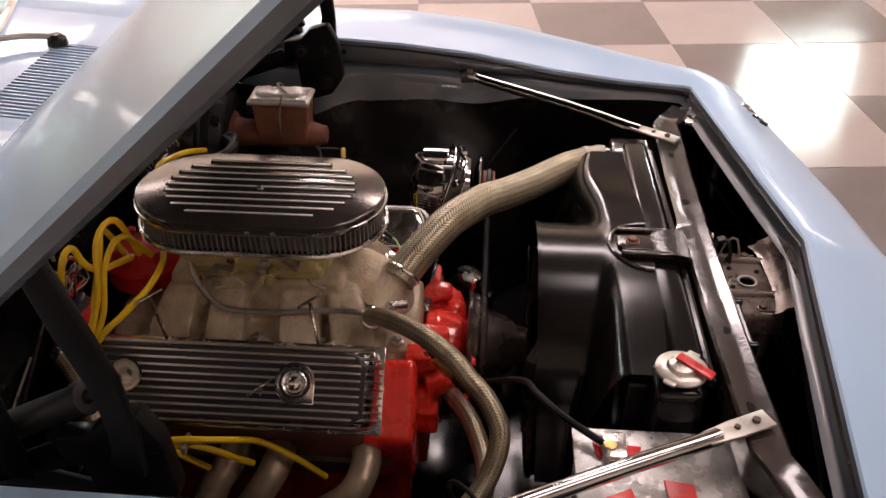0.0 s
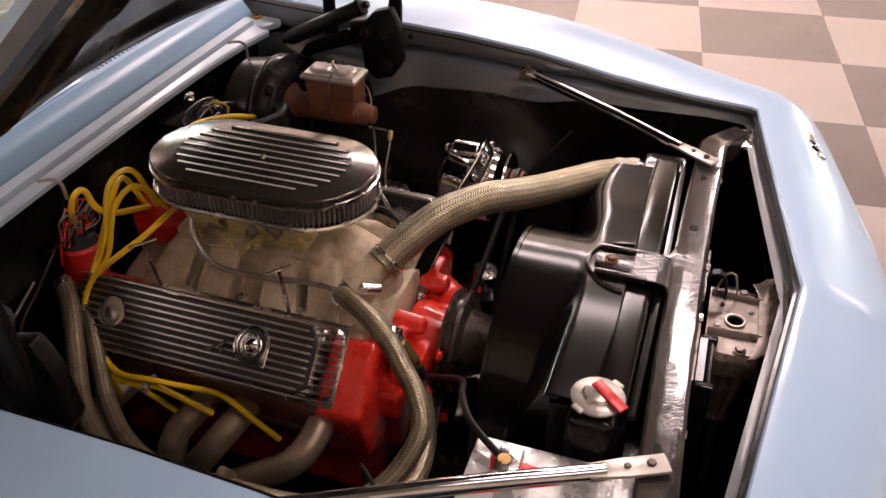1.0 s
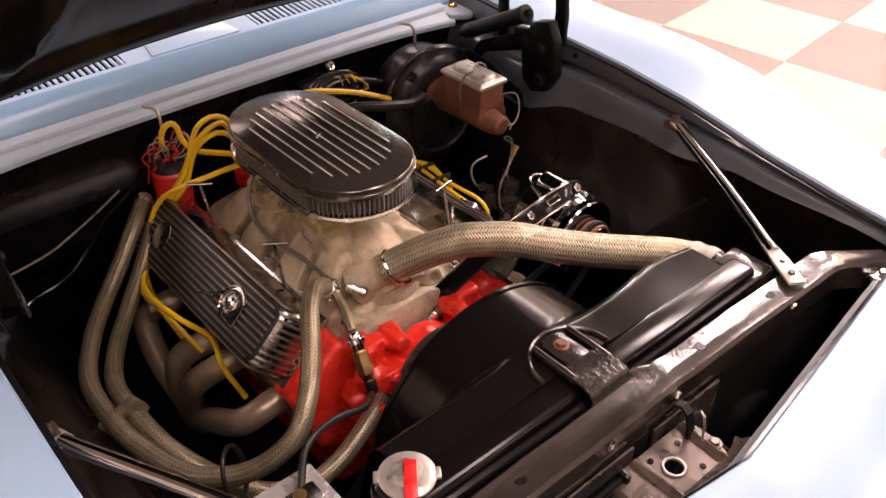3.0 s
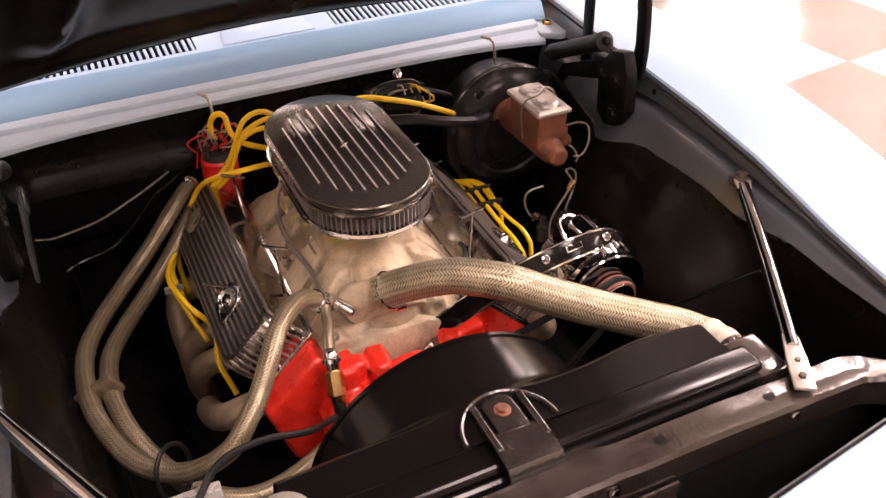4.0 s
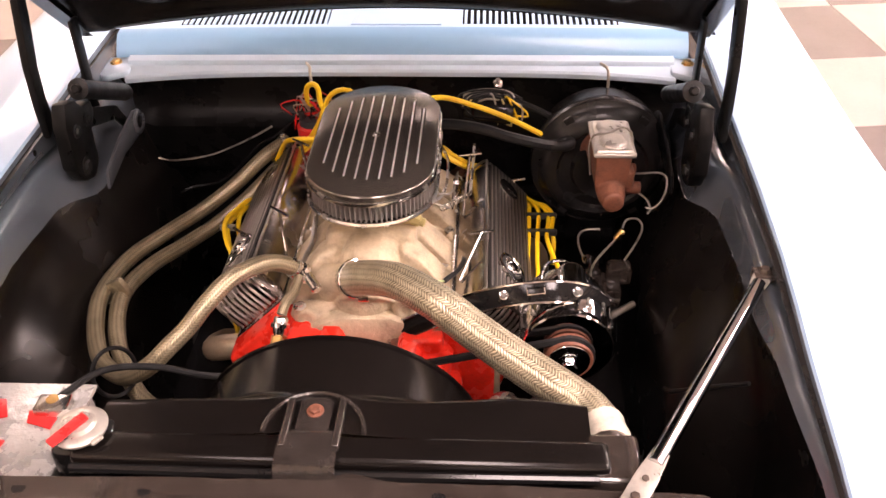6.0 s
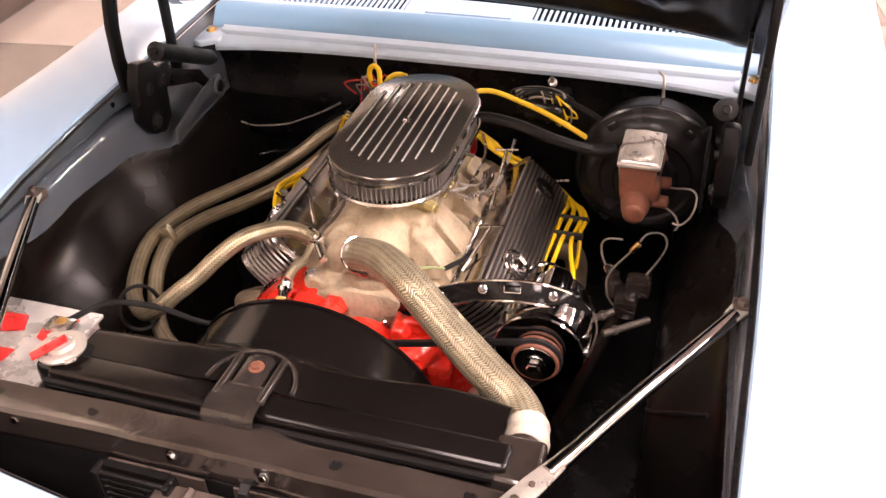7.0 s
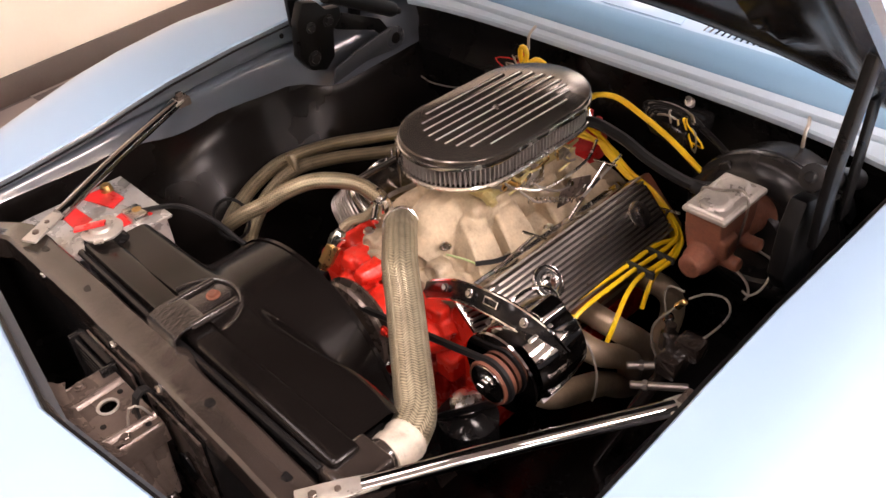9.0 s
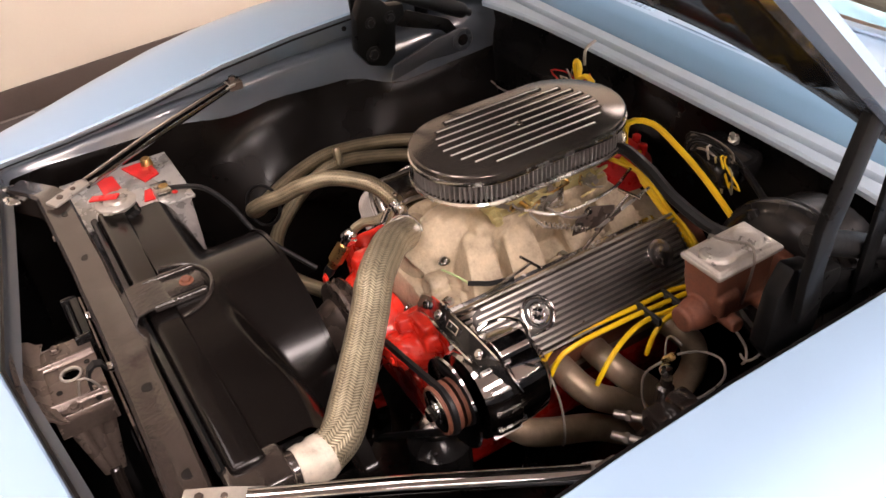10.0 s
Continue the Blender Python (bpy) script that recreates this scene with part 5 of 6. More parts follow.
for i in range(PLEATS * 4):
    u = total * i / (PLEATS * 4)
    if u < run:
        at, out = Vector((AX + arc_r, AY - AH + u, 0)), Vector((1, 0, 0))
    elif u < run + math.pi * arc_r:
        a = (u - run) / arc_r
        out = Vector((math.cos(a), math.sin(a), 0))
        at = Vector((AX, AY + AH, 0)) + out * arc_r
    elif u < 2 * run + math.pi * arc_r:
        at, out = Vector((AX - arc_r, AY + AH - (u - run - math.pi * arc_r), 0)), Vector((-1, 0, 0))
    else:
        a = math.pi + (u - 2 * run - math.pi * arc_r) / arc_r
        out = Vector((math.cos(a), math.sin(a), 0))
        at = Vector((AX, AY - AH, 0)) + out * arc_r
    for row, z in zip(cs, (0.849, TOP - 0.016)):
        row.append(at - out * (0.0, 0.0, 0.009, 0.009)[i % 4] + Vector((0, 0, z)))
rings(bm, cs, False)
part("filter", bm, "pleat", air, "pleated dusty filter element", 0)
bm = B()
rings(bm, [stadium(AX, AY, AH, AR, z, 20, g) for g, z in ((-0.03, 0.843), (-0.004, 0.842), (0.003, 0.844), (0.0045, 0.848), (0.003, 0.852), (0.0, 0.852))], False)
rings(bm, [stadium(AX, AY, AH, AR, z, 20, g) for g, z in ((-0.10, 0.842), (-0.03, 0.843))], False)
part("base", bm, "polish", air, "bright base pan")

# valve covers
SLOPE = radians(45)


def valve_cover(side, y0):
    cov = thing("valve_cover", "finned black and silver valve cover with a round badge", "valve cover", "valve covers", at=(CX + side * 0.175, y0 + 0.236, 0.666))
    m = Matrix.Translation((CX + side * 0.178, y0, 0.664)) @ Matrix.Rotation(side * SLOPE, 4, "Y")
    W, L, H = 0.060, (0.452 if side < 0 else 0.436), 0.078
    bm = B()
    box(bm, (-W - 0.006, 0, 0), (W + 0.006, L, 0.007), 0.003, m)
    part("rail", bm, "polish", cov, "bright base rail")
    bm = B()

    def rect(w, a, b, z, r):
        out = []
        for cx, cy, q in ((w - r, b - r, 0), (-w + r, b - r, 1), (-w + r, a + r, 2), (w - r, a + r, 3)):
            for i in range(5):
                t = (q + i / 4) * math.pi / 2
                out.append(m @ Vector((cx + r * math.cos(t), cy + r * math.sin(t), z)))
        return out
    rings(bm, [rect(W, 0.006, L - 0.006, 0.006, 0.020), rect(W - 0.001, 0.007, L - 0.007, 0.040, 0.022), rect(W - 0.004, 0.011, L - 0.011, H - 0.016, 0.024), rect(W - 0.009, 0.018, L - 0.018, H - 0.005, 0.024), rect(W - 0.014, 0.026, L - 0.022, H, 0.022)])
    part("shell", bm, "darkpolish", cov, "polished side walls", 40)
    bm = B()
    rings(bm, [rect(W - 0.010, 0.020, L - 0.018, H - 0.002, 0.020), rect(W - 0.012, 0.023, L - 0.020, H + 0.0008, 0.020)])
    # like covers, but one top is browner for that side's sheen
    part("top", bm, "covertop" if side > 0 else "finblack", cov, "dark top between the ridges", 40)
    NF = 13 if side > 0 else 11
    for k in range(NF):
        x = lerp(-W + 0.006, W - 0.006, k / (NF - 1))
        out = max(0.0, (abs(x) - W + 0.026) / 0.020)
        z = H + 0.001 - 0.006 * out ** 2
        back = 0.012 * out ** 2                      # the ends follow the rounded corners
        bm = B()
        pts = [(x, 0.0060 + back, 0.010), (x, 0.0068 + back, 0.036), (x, 0.0095 + back, H - 0.024), (x, 0.0145 + back, H - 0.0125), (x, 0.0215 + back, H - 0.0055), (x, 0.030 + back, H - 0.0015 - 0.004 * out), (x, 0.042 + back, z - 0.001), (x, L - 0.030, z - 0.001), (x, L - 0.018, H - 0.006), (x, L - 0.010, H - 0.015), (x, L - 0.006, H - 0.030), (x, L - 0.0055, 0.012)]
        ridge(bm, pts, 0.0048 if side > 0 else 0.0040, 0.0036, m)
        part("fin", bm, "finmetal", cov, "bright ridge")
    # teardrop badge towards the front, plain disc towards the rear
    c = m @ Vector((-0.004 * side, 0.118, H + 0.0035))
    turn = Matrix.Translation(c) @ m.to_3x3().to_4x4() @ Matrix.Rotation(radians(180 if side < 0 else -90), 4, "Z")
    drop = [(0.029 * math.cos(a), 0.029 * math.sin(a)) for a in [radians(90 + 270 * k / 27) for k in range(28)]] + [(0.029, 0.029)]
    bm = B()
    prism(bm, [turn @ Vector((x, y, -0.003)) for x, y in drop], turn.to_3x3() @ Vector((0, 0, 0.006)), 0.0012)
    badge = part("badge", bm, "darkpolish", cov, "teardrop badge with a round centre")
    bm = B()
    tube(bm, [turn @ Vector((x * 0.95, y * 0.95, 0.0035)) for x, y in drop + drop[:1]], 0.0018, 6, smooth=False)
    part("rim", bm, "chrome", badge, "bright rim")
    d = (turn.to_3x3() @ Vector((0, 0, 1))).normalized()
    bm = B()
    lathe(bm, c + d * 0.003, d, [(0, 0.0225), (0.0012, 0.022)], 28)
    part("field", bm, "finblack", badge)
    bm = B()
    lathe(bm, c + d * 0.004, d, [(0, 0.0185), (0.003, 0.018), (0.004, 0.0165), (0.003, 0.0145), (0.001, 0.0135)], 28)
    part("ring", bm, "polish", badge)
    bm = B()
    lathe(bm, c + d * 0.004, d, [(0, 0.0105), (0.003, 0.0102), (0.0055, 0.0075), (0.006, 0.002)], 24)
    part("centre", bm, "chrome", badge)
    c = m @ Vector((-0.004 * side, 0.362, H + 0.0035))
    bm = B()
    lathe(bm, c, d, [(0, 0.024), (0.002, 0.024), (0.003, 0.020), (0.0015, 0.014), (0.003, 0.008)], 24)
    part("badge", bm, "darkpolish", cov, "plain dull round disc")
    # tall T-bar bolts
    if side < 0:
        tees = [((-0.062, 0.10), (-0.004, 0.006, 0.088)), ((0.060, 0.17), (-0.010, -0.004, 0.088)), ((-0.062, 0.33), (-0.010, 0.008, 0.088)), ((0.060, 0.41), (0.004, 0.0, 0.088))]
    else:
        tees = [((-0.062, 0.085), (0.036, 0.058, 0.058)), ((0.062, 0.150), (0.006, 0.030, 0.060)), ((-0.062, 0.275), (0.012, 0.080, 0.082)), ((0.062, 0.400), (0.010, 0.034, 0.066))]
    for (xb, yb), lean in tees:
        a = m @ Vector((xb * side, yb, 0.02))
        tip = a + Vector(lean)
        bm = B()
        rod(bm, a, tip, 0.0030, 8)
        u = Vector((0.97, 0.22, 0)) if side > 0 else Vector((0.8, -0.6, 0))
        rod(bm, tip - u * 0.022, tip + u * 0.022, 0.0024, 8)
        part("tee_bolt", bm, "darkpolish", cov, "chrome T-shaped hold-down bolt")
    return cov


random.seed(11)
valve_cover(-1, 0.098)
valve_cover(1, 0.050)

# exhaust headers
for s, y0 in ((-1, 0.0), (1, -0.035)):
    hd = thing("exhaust_header", "tarnished bronze steel exhaust header under the valve cover", "exhaust header", "exhaust headers", at=(CX + s * 0.25, 0.3 + y0, 0.5))
    for i, y in enumerate((0.13, 0.26, 0.33, 0.47)):
        bm = B()
        tube(bm, [(CX + s * 0.19, y + y0, 0.575), (CX + s * 0.245, y + y0 - 0.01, 0.582), (CX + s * 0.290, y + y0 + 0.012, 0.555), (CX + s * 0.300, 0.30 + (y - 0.30) * 0.62 + 0.04, 0.49), (CX + s * 0.285, 0.36 + (y - 0.3) * 0.2, 0.40), (CX + s * 0.27, 0.42, 0.33)], 0.0225, 14, 0.015)
        part("pipe", bm, "header", hd)
    bm = B()
    box(bm, (CX + s * 0.212 - 0.005, 0.085 + y0, 0.545), (CX + s * 0.212 + 0.005, 0.52 + y0, 0.605), 0.002)
    part("flange", bm, "header", hd)

# ---- distributor, coil, wires ----
dis = thing("distributor", "red capped distributor behind the carburettor", "distributor", at=(0.0, 0.515, 0.68))
bm = B()
lathe(bm, (0.0, 0.510, 0.695), (0, 0, 1), [(0, 0.03), (0.02, 0.035), (0.03, 0.058)], 28)
part("housing", bm, "alu", dis)
bm = B()
lathe(bm, (0.0, 0.510, 0.725), (0, 0, 1), [(0, 0.062), (0.03, 0.062), (0.042, 0.050), (0.05, 0.048), (0.058, 0.03), (0.062, 0.01)], 28)
dcap = part("cap", bm, "redplastic", dis, "red cap with towers")
for k in range(8):
    a = k * math.pi / 4
    bm = B()
    rod(bm, (0.044 * math.cos(a), 0.510 + 0.044 * math.sin(a), 0.76), (0.044 * math.cos(a), 0.510 + 0.044 * math.sin(a), 0.79), 0.008, 10)
    part("tower", bm, "redplastic", dcap)
coil = thing("ignition_coil", "red ignition coil with wires on its top at the firewall", "coil", at=(-0.168, 0.562, 0.70))
bm = B()
lathe(bm, (-0.168, 0.562, 0.690), (0, 0, 1), [(0, 0.030), (0.004, 0.034), (0.09, 0.034), (0.095, 0.030)], 28)
part("can", bm, "redplastic", coil, "red can")
bm = B()
lathe(bm, (-0.168, 0.562, 0.785), (0, 0, 1), [(0, 0.030), (0.012, 0.026), (0.016, 0.012), (0.035, 0.010), (0.037, 0.006)], 24)
for dx in (-0.02, 0.02):
    rod(bm, (-0.168 + dx, 0.55, 0.795), (-0.168 + dx, 0.55, 0.815), 0.006, 10)
part("top", bm, "plastic", coil, "black top")
random.seed(3)
for k in range(18):
    bm = B()
    a = Vector((-0.168 + random.uniform(-0.03, 0.03), 0.555, 0.80 + random.uniform(0, 0.012)))
    tube(bm, [a, a + Vector((random.uniform(-0.03, 0.04), random.uniform(-0.025, 0.01), random.uniform(0.01, 0.045))), a + Vector((random.uniform(-0.045, 0.05), random.uniform(-0.025, 0.01), random.uniform(0.0, 0.04))), a + Vector((random.uniform(-0.045, 0.035), random.uniform(-0.01, 0.02), random.uniform(-0.05, 0.0)))], 0.0016, 6)
    part("wire", bm, random.choice(("redplastic", "wire", "rubber", "redplastic")), coil)


def wire(name, pts, r, material, label, category, group="", n=8, step=0.012):
    bm = B()
    tube(bm, pts, r, n, step)
    return solo(name, bm, material, label, category, group)


YL = "yellow silicone spark plug wire"
PLUG = dict(category="plug wire", group="spark plug wires")
wire("plug_wire", [(-0.045, 0.520, 0.790), (-0.062, 0.538, 0.848), (-0.122, 0.520, 0.842), (-0.159, 0.527, 0.785), (-0.194, 0.530, 0.742), (-0.230, 0.525, 0.70), (-0.272, 0.480, 0.676), (-0.309, 0.42, 0.668), (-0.316, 0.36, 0.678), (-0.300, 0.305, 0.664), (-0.270, 0.270, 0.630), (-0.281, 0.215, 0.610), (-0.267, 0.18, 0.558)], 0.0048, "yellow", YL + " looped over the valve cover", **PLUG)
wire("plug_wire", [(-0.040, 0.500, 0.79), (-0.070, 0.510, 0.872), (-0.118, 0.520, 0.868), (-0.155, 0.520, 0.795), (-0.200, 0.530, 0.73), (-0.242, 0.515, 0.69), (-0.282, 0.470, 0.666), (-0.312, 0.42, 0.655), (-0.312, 0.35, 0.662), (-0.285, 0.28, 0.60)], 0.0048, "yellow", YL + " looped over the valve cover", **PLUG)
wire("plug_wire", [(-0.042, 0.480, 0.79), (-0.08, 0.50, 0.850), (-0.13, 0.51, 0.835), (-0.165, 0.515, 0.765), (-0.215, 0.53, 0.715), (-0.255, 0.505, 0.682), (-0.298, 0.45, 0.655), (-0.305, 0.40, 0.648), (-0.29, 0.345, 0.59)], 0.0048, "yellow", YL + " looped over the valve cover", **PLUG)
wire("plug_wire", [(-0.03, 0.465, 0.79), (-0.096, 0.440, 0.815), (-0.155, 0.440, 0.815), (-0.195, 0.462, 0.800), (-0.221, 0.500, 0.765), (-0.246, 0.512, 0.715), (-0.285, 0.47, 0.66), (-0.285, 0.45, 0.58)], 0.0048, "yellow", YL + " looped over the valve cover", **PLUG)
RISE = [(0.080, 0.498, 0.768), (0.102, 0.500, 0.747), (0.140, 0.501, 0.723), (0.190, 0.502, 0.702), (0.235, 0.498, 0.664), (0.262, 0.474, 0.656)]
for start, off, run in (((0.045, 0.520, 0.790), (-0.004, -0.004, 0.000), [(0.262, 0.398, 0.680), (0.259, 0.323, 0.680), (0.255, 0.264, 0.680), (0.251, 0.216, 0.680), (0.248, 0.180, 0.672), (0.250, 0.150, 0.640)]),
                        ((0.040, 0.500, 0.790), (0.002, 0.002, 0.006), [(0.280, 0.395, 0.681), (0.275, 0.324, 0.681), (0.272, 0.263, 0.680), (0.271, 0.210, 0.679), (0.270, 0.175, 0.668), (0.272, 0.150, 0.630)]),
                        ((0.042, 0.480, 0.790), (0.006, 0.000, -0.005), [(0.298, 0.388, 0.680), (0.292, 0.325, 0.680), (0.298, 0.282, 0.676), (0.308, 0.248, 0.668), (0.313, 0.226, 0.650), (0.310, 0.215, 0.620)]),
                        ((0.030, 0.465, 0.790), (0.010, 0.005, -0.002), [(0.307, 0.392, 0.679), (0.303, 0.356, 0.676), (0.306, 0.330, 0.660), (0.304, 0.318, 0.620)])):
    rise = [tuple(c + d for c, d in zip(p, off)) for p in RISE]
    bend = (rise[-1][0] + 0.55 * (run[0][0] - rise[-1][0]) + 0.004, 0.432, 0.674)
    wire("plug_wire", [start] + rise + [bend] + run, 0.0042, "yellow", YL + " along the valve cover", **PLUG)
wire("coil_wire", [(-0.166, 0.562, 0.815), (-0.174, 0.556, 0.838), (-0.173, 0.550, 0.860), (-0.166, 0.546, 0.874), (-0.155, 0.542, 0.878), (-0.147, 0.540, 0.868), (-0.146, 0.536, 0.852), (-0.140, 0.530, 0.835), (-0.124, 0.522, 0.820), (-0.09, 0.515, 0.806), (-0.05, 0.51, 0.79)], 0.0052, "yellow", "yellow wire arching over the red coil", "wire", step=0.006)
wire("yellow_lead", [(0.03, 0.500, 0.79), (0.05, 0.485, 0.860), (0.092, 0.500, 0.872), (0.157, 0.499, 0.855), (0.218, 0.496, 0.832), (0.285, 0.490, 0.800)], 0.0052, "yellow", "long yellow lead to the brake booster", "wire")
for s, pts in ((-1, ((-0.313, 0.36, 0.666),)), (1, ((0.281, 0.335, 0.681), (0.284, 0.388, 0.681)))):
    for p in pts:
        bm = B()
        half = 0.016 if s < 0 else 0.030
        box(bm, (p[0] - half, p[1] - 0.004, p[2] - 0.007), (p[0] + half, p[1] + 0.004, p[2] + 0.007), 0.003)
        solo("wire_separator", bm, "wire" if s < 0 else "plastic", "small clip holding the yellow wires", "clip", "wire clips")

# ---- hoses ----
uh = thing("upper_radiator_hose", "thick braided steel upper radiator hose", "hose", at=(0.15, -0.05, 0.8))
bm = B()
tube(bm, [(-0.036, 0.092, 0.757), (-0.018, 0.079, 0.770), (0.006, 0.058, 0.788), (0.032, 0.034, 0.805), (0.060, 0.010, 0.816), (0.112, -0.036, 0.819), (0.152, -0.066, 0.807), (0.194, -0.099, 0.797), (0.233, -0.130, 0.790), (0.273, -0.162, 0.785), (0.308, -0.192, 0.781), (0.328, -0.228, 0.782)], 0.0275, 24, 0.008)
part("sleeve", bm, "braid", uh, "braided steel sleeve")
bm = B()
tube(bm, [(0.325, -0.222, 0.782), (0.330, -0.242, 0.783), (0.331, -0.262, 0.785)], 0.0292, 20, 0.006, radii=lambda f: 0.0288 + 0.0012 * math.sin(11 * f))
part("end_wrap", bm, "tape", uh, "pale tape wrap at the end")
bm = B()
ring_at = Vector((-0.026, 0.085, 0.764))
ring_u, ring_w = frame_for(Vector((0.66, -0.50, 0.50)))
tube(bm, [ring_at + ring_u * (0.0292 * math.cos(a)) + ring_w * (0.0292 * math.sin(a)) for a in [2 * math.pi * k / 36 for k in range(37)]], 0.0026, 8, smooth=False)
box(bm, (-0.006, -0.004, -0.004), (0.010, 0.004, 0.004), 0.0012, Matrix.Translation(ring_at + Vector((0.012, -0.016, -0.027))))
part("clamp", bm, "chrome", uh, "thin chrome clamp ring")
bm = B()
lathe(bm, (-0.070, 0.126, 0.722), (0.58, -0.44, 0.52), [(0, 0.034), (0.016, 0.032), (0.026, 0.027), (0.052, 0.0255), (0.06, 0.025)], 24)
solo("thermostat_housing", bm, "alu", "cast thermostat housing under the braided hose", "thermostat housing")

UPPER = [(-0.225, 0.56, 0.745), (-0.265, 0.518, 0.732), (-0.32, 0.478, 0.692), (-0.378, 0.43, 0.662), (-0.43, 0.36, 0.655), (-0.47, 0.266, 0.663), (-0.478, 0.155, 0.674), (-0.464, 0.076, 0.668), (-0.43, 0.002, 0.66), (-0.375, -0.05, 0.675), (-0.32, -0.074, 0.715), (-0.285, -0.058, 0.744), (-0.258, -0.03, 0.762), (-0.236, -0.002, 0.782), (-0.205, 0.045, 0.796), (-0.165, 0.095, 0.785), (-0.135, 0.118, 0.762), (-0.122, 0.125, 0.745)]
LOWER = [(-0.21, 0.56, 0.715), (-0.245, 0.51, 0.705), (-0.297, 0.462, 0.668), (-0.35, 0.412, 0.64), (-0.4, 0.345, 0.634), (-0.438, 0.255, 0.648), (-0.446, 0.155, 0.665), (-0.434, 0.08, 0.65), (-0.405, 0.02, 0.628), (-0.365, -0.03, 0.606), (-0.31, -0.055, 0.59), (-0.25, -0.055, 0.592), (-0.175, -0.03, 0.602), (-0.11, 0.01, 0.6)]
for pts in (UPPER, LOWER):
    hose = thing("heater_hose", "tan braided heater hose looping beside the engine", "hose", "heater hoses", at=pts[8])
    bm = B()
    tube(bm, pts, 0.0142, 16, 0.01)
    part("sleeve", bm, "braid2", hose, "tan braided sleeve")
    for p, q in ((pts[-1], pts[-2]), (pts[0], pts[1])):
        p, q = Vector(p), Vector(q)
        d = (q - p).normalized()
        bm = B()
        lathe(bm, p + d * 0.006, d, [(0, 0.0145), (0.001, 0.0162), (0.010, 0.0162), (0.011, 0.0145)], 20)
        box(bm, (-0.006, -0.004, 0.014), (0.006, 0.004, 0.022), 0.0015, Matrix.Translation(p + d * 0.011))
        part("clamp", bm, "steel", hose, "worm drive hose clamp")
bm = B()
box(bm, (-0.034, -0.007, -0.019), (0.034, 0.007, 0.019), 0.006, Matrix.Translation((-0.462, 0.158, 0.671)) @ Matrix.Rotation(radians(-12), 4, "Z") @ Matrix.Rotation(radians(-30), 4, "Y"))
solo("hose_tie", bm, "braid2", "tan tie round the two heater hoses", "tie")
tie_at, tie_dir = Vector((-0.392, -0.035, 0.668)), Vector((0.72, -0.66, 0.20))
tu, tw = frame_for(tie_dir)
wire("hose_strap", [tie_at + tu * (0.034 * math.cos(a)) + tw * (0.042 * math.sin(a)) for a in [2 * math.pi * k / 16 for k in range(17)]], 0.0034, "rubber", "thin black tie round the heater hoses", "strap")
wire("bypass_hose", [(-0.120, 0.115, 0.748), (-0.125, 0.085, 0.735), (-0.134, 0.060, 0.735), (-0.139, 0.042, 0.724)], 0.0085, "braid2", "short braided bypass hose", "hose")
hf = thing("hose_fitting", "brass hose fitting with a chrome nut before the red block", "fitting", at=(-0.142, 0.02, 0.69))
bm = B()
fa, fb = Vector((-0.139, 0.040, 0.722)), Vector((-0.149, -0.020, 0.642))
fd = (fb - fa).normalized()
lathe(bm, fa, fd, [(0, 0.009), (0.004, 0.0115), (0.010, 0.0115), (0.011, 0.015), (0.017, 0.015), (0.018, 0.0115), (0.026, 0.0105), (0.030, 0.0085)], 16)
part("nut", bm, "chrome", hf, "chrome nut")
bm = B()
lathe(bm, fa + fd * 0.029, fd, [(0, 0.009), (0.002, 0.0135), (0.036, 0.0135), (0.040, 0.010), (0.050, 0.009)], 6)
part("body", bm, "brass", hf, "brass six-sided body")
bm = B()
lathe(bm, fa + fd * 0.078, fd, [(0, 0.0095), (0.012, 0.0095), (0.020, 0.007)], 14)
part("tip", bm, "rubber", hf, "black tip")
bm = B()
lathe(bm, (-0.118, 0.125, 0.735), (0, -0.2, 1), [(0, 0.016), (0.02, 0.014), (0.025, 0.010)], 14)
rod(bm, (-0.105, 0.10, 0.758), (-0.085, 0.075, 0.748), 0.009, 12)
solo("hose_nipple", bm, "polish", "steel nipple on the intake", "fitting")
wire("fuel_line", [(-0.085, 0.40, 0.81), (-0.106, 0.387, 0.788), (-0.118, 0.351, 0.754), (-0.120, 0.274, 0.750), (-0.113, 0.20, 0.752), (-0.118, 0.14, 0.755), (-0.12, 0.11, 0.74)], 0.0045, "brakeline", "dark steel fuel line beside the carburettor", "pipe")
wire("vacuum_hose", [(0.03, 0.42, 0.80), (0.081, 0.438, 0.845), (0.156, 0.432, 0.846), (0.228, 0.425, 0.828), (0.300, 0.440, 0.805), (0.34, 0.475, 0.80)], 0.010, "rubber", "black rubber vacuum hose to the brake booster", "hose")
wire("loom", [(-0.185, 0.572, 0.812), (-0.207, 0.582, 0.783), (-0.257, 0.588, 0.738), (-0.293, 0.588, 0.717), (-0.333, 0.586, 0.676), (-0.386, 0.586, 0.630), (-0.456, 0.585, 0.612), (-0.50, 0.565, 0.603)], 0.0042, "gloss", "black taped wiring loom along the firewall", "loom")
wire("firewall_wire", [(-0.520, 0.580, 0.690), (-0.500, 0.585, 0.682), (-0.475, 0.585, 0.680), (-0.406, 0.585, 0.692), (-0.360, 0.585, 0.710), (-0.306, 0.585, 0.736), (-0.26, 0.58, 0.765)], 0.0021, "wire", "thin pale wire along the black firewall", "wire")
bm = B()
for x, y, z in ((-0.337, 0.585, 0.748), (-0.44, 0.592, 0.758)):
    bolt(bm, (x, y + 0.015, z), (0, -1, 0), 0.008, 0.008)
pieces("firewall_bolt", bm, "darkchrome", car, "small bright firewall bolt")
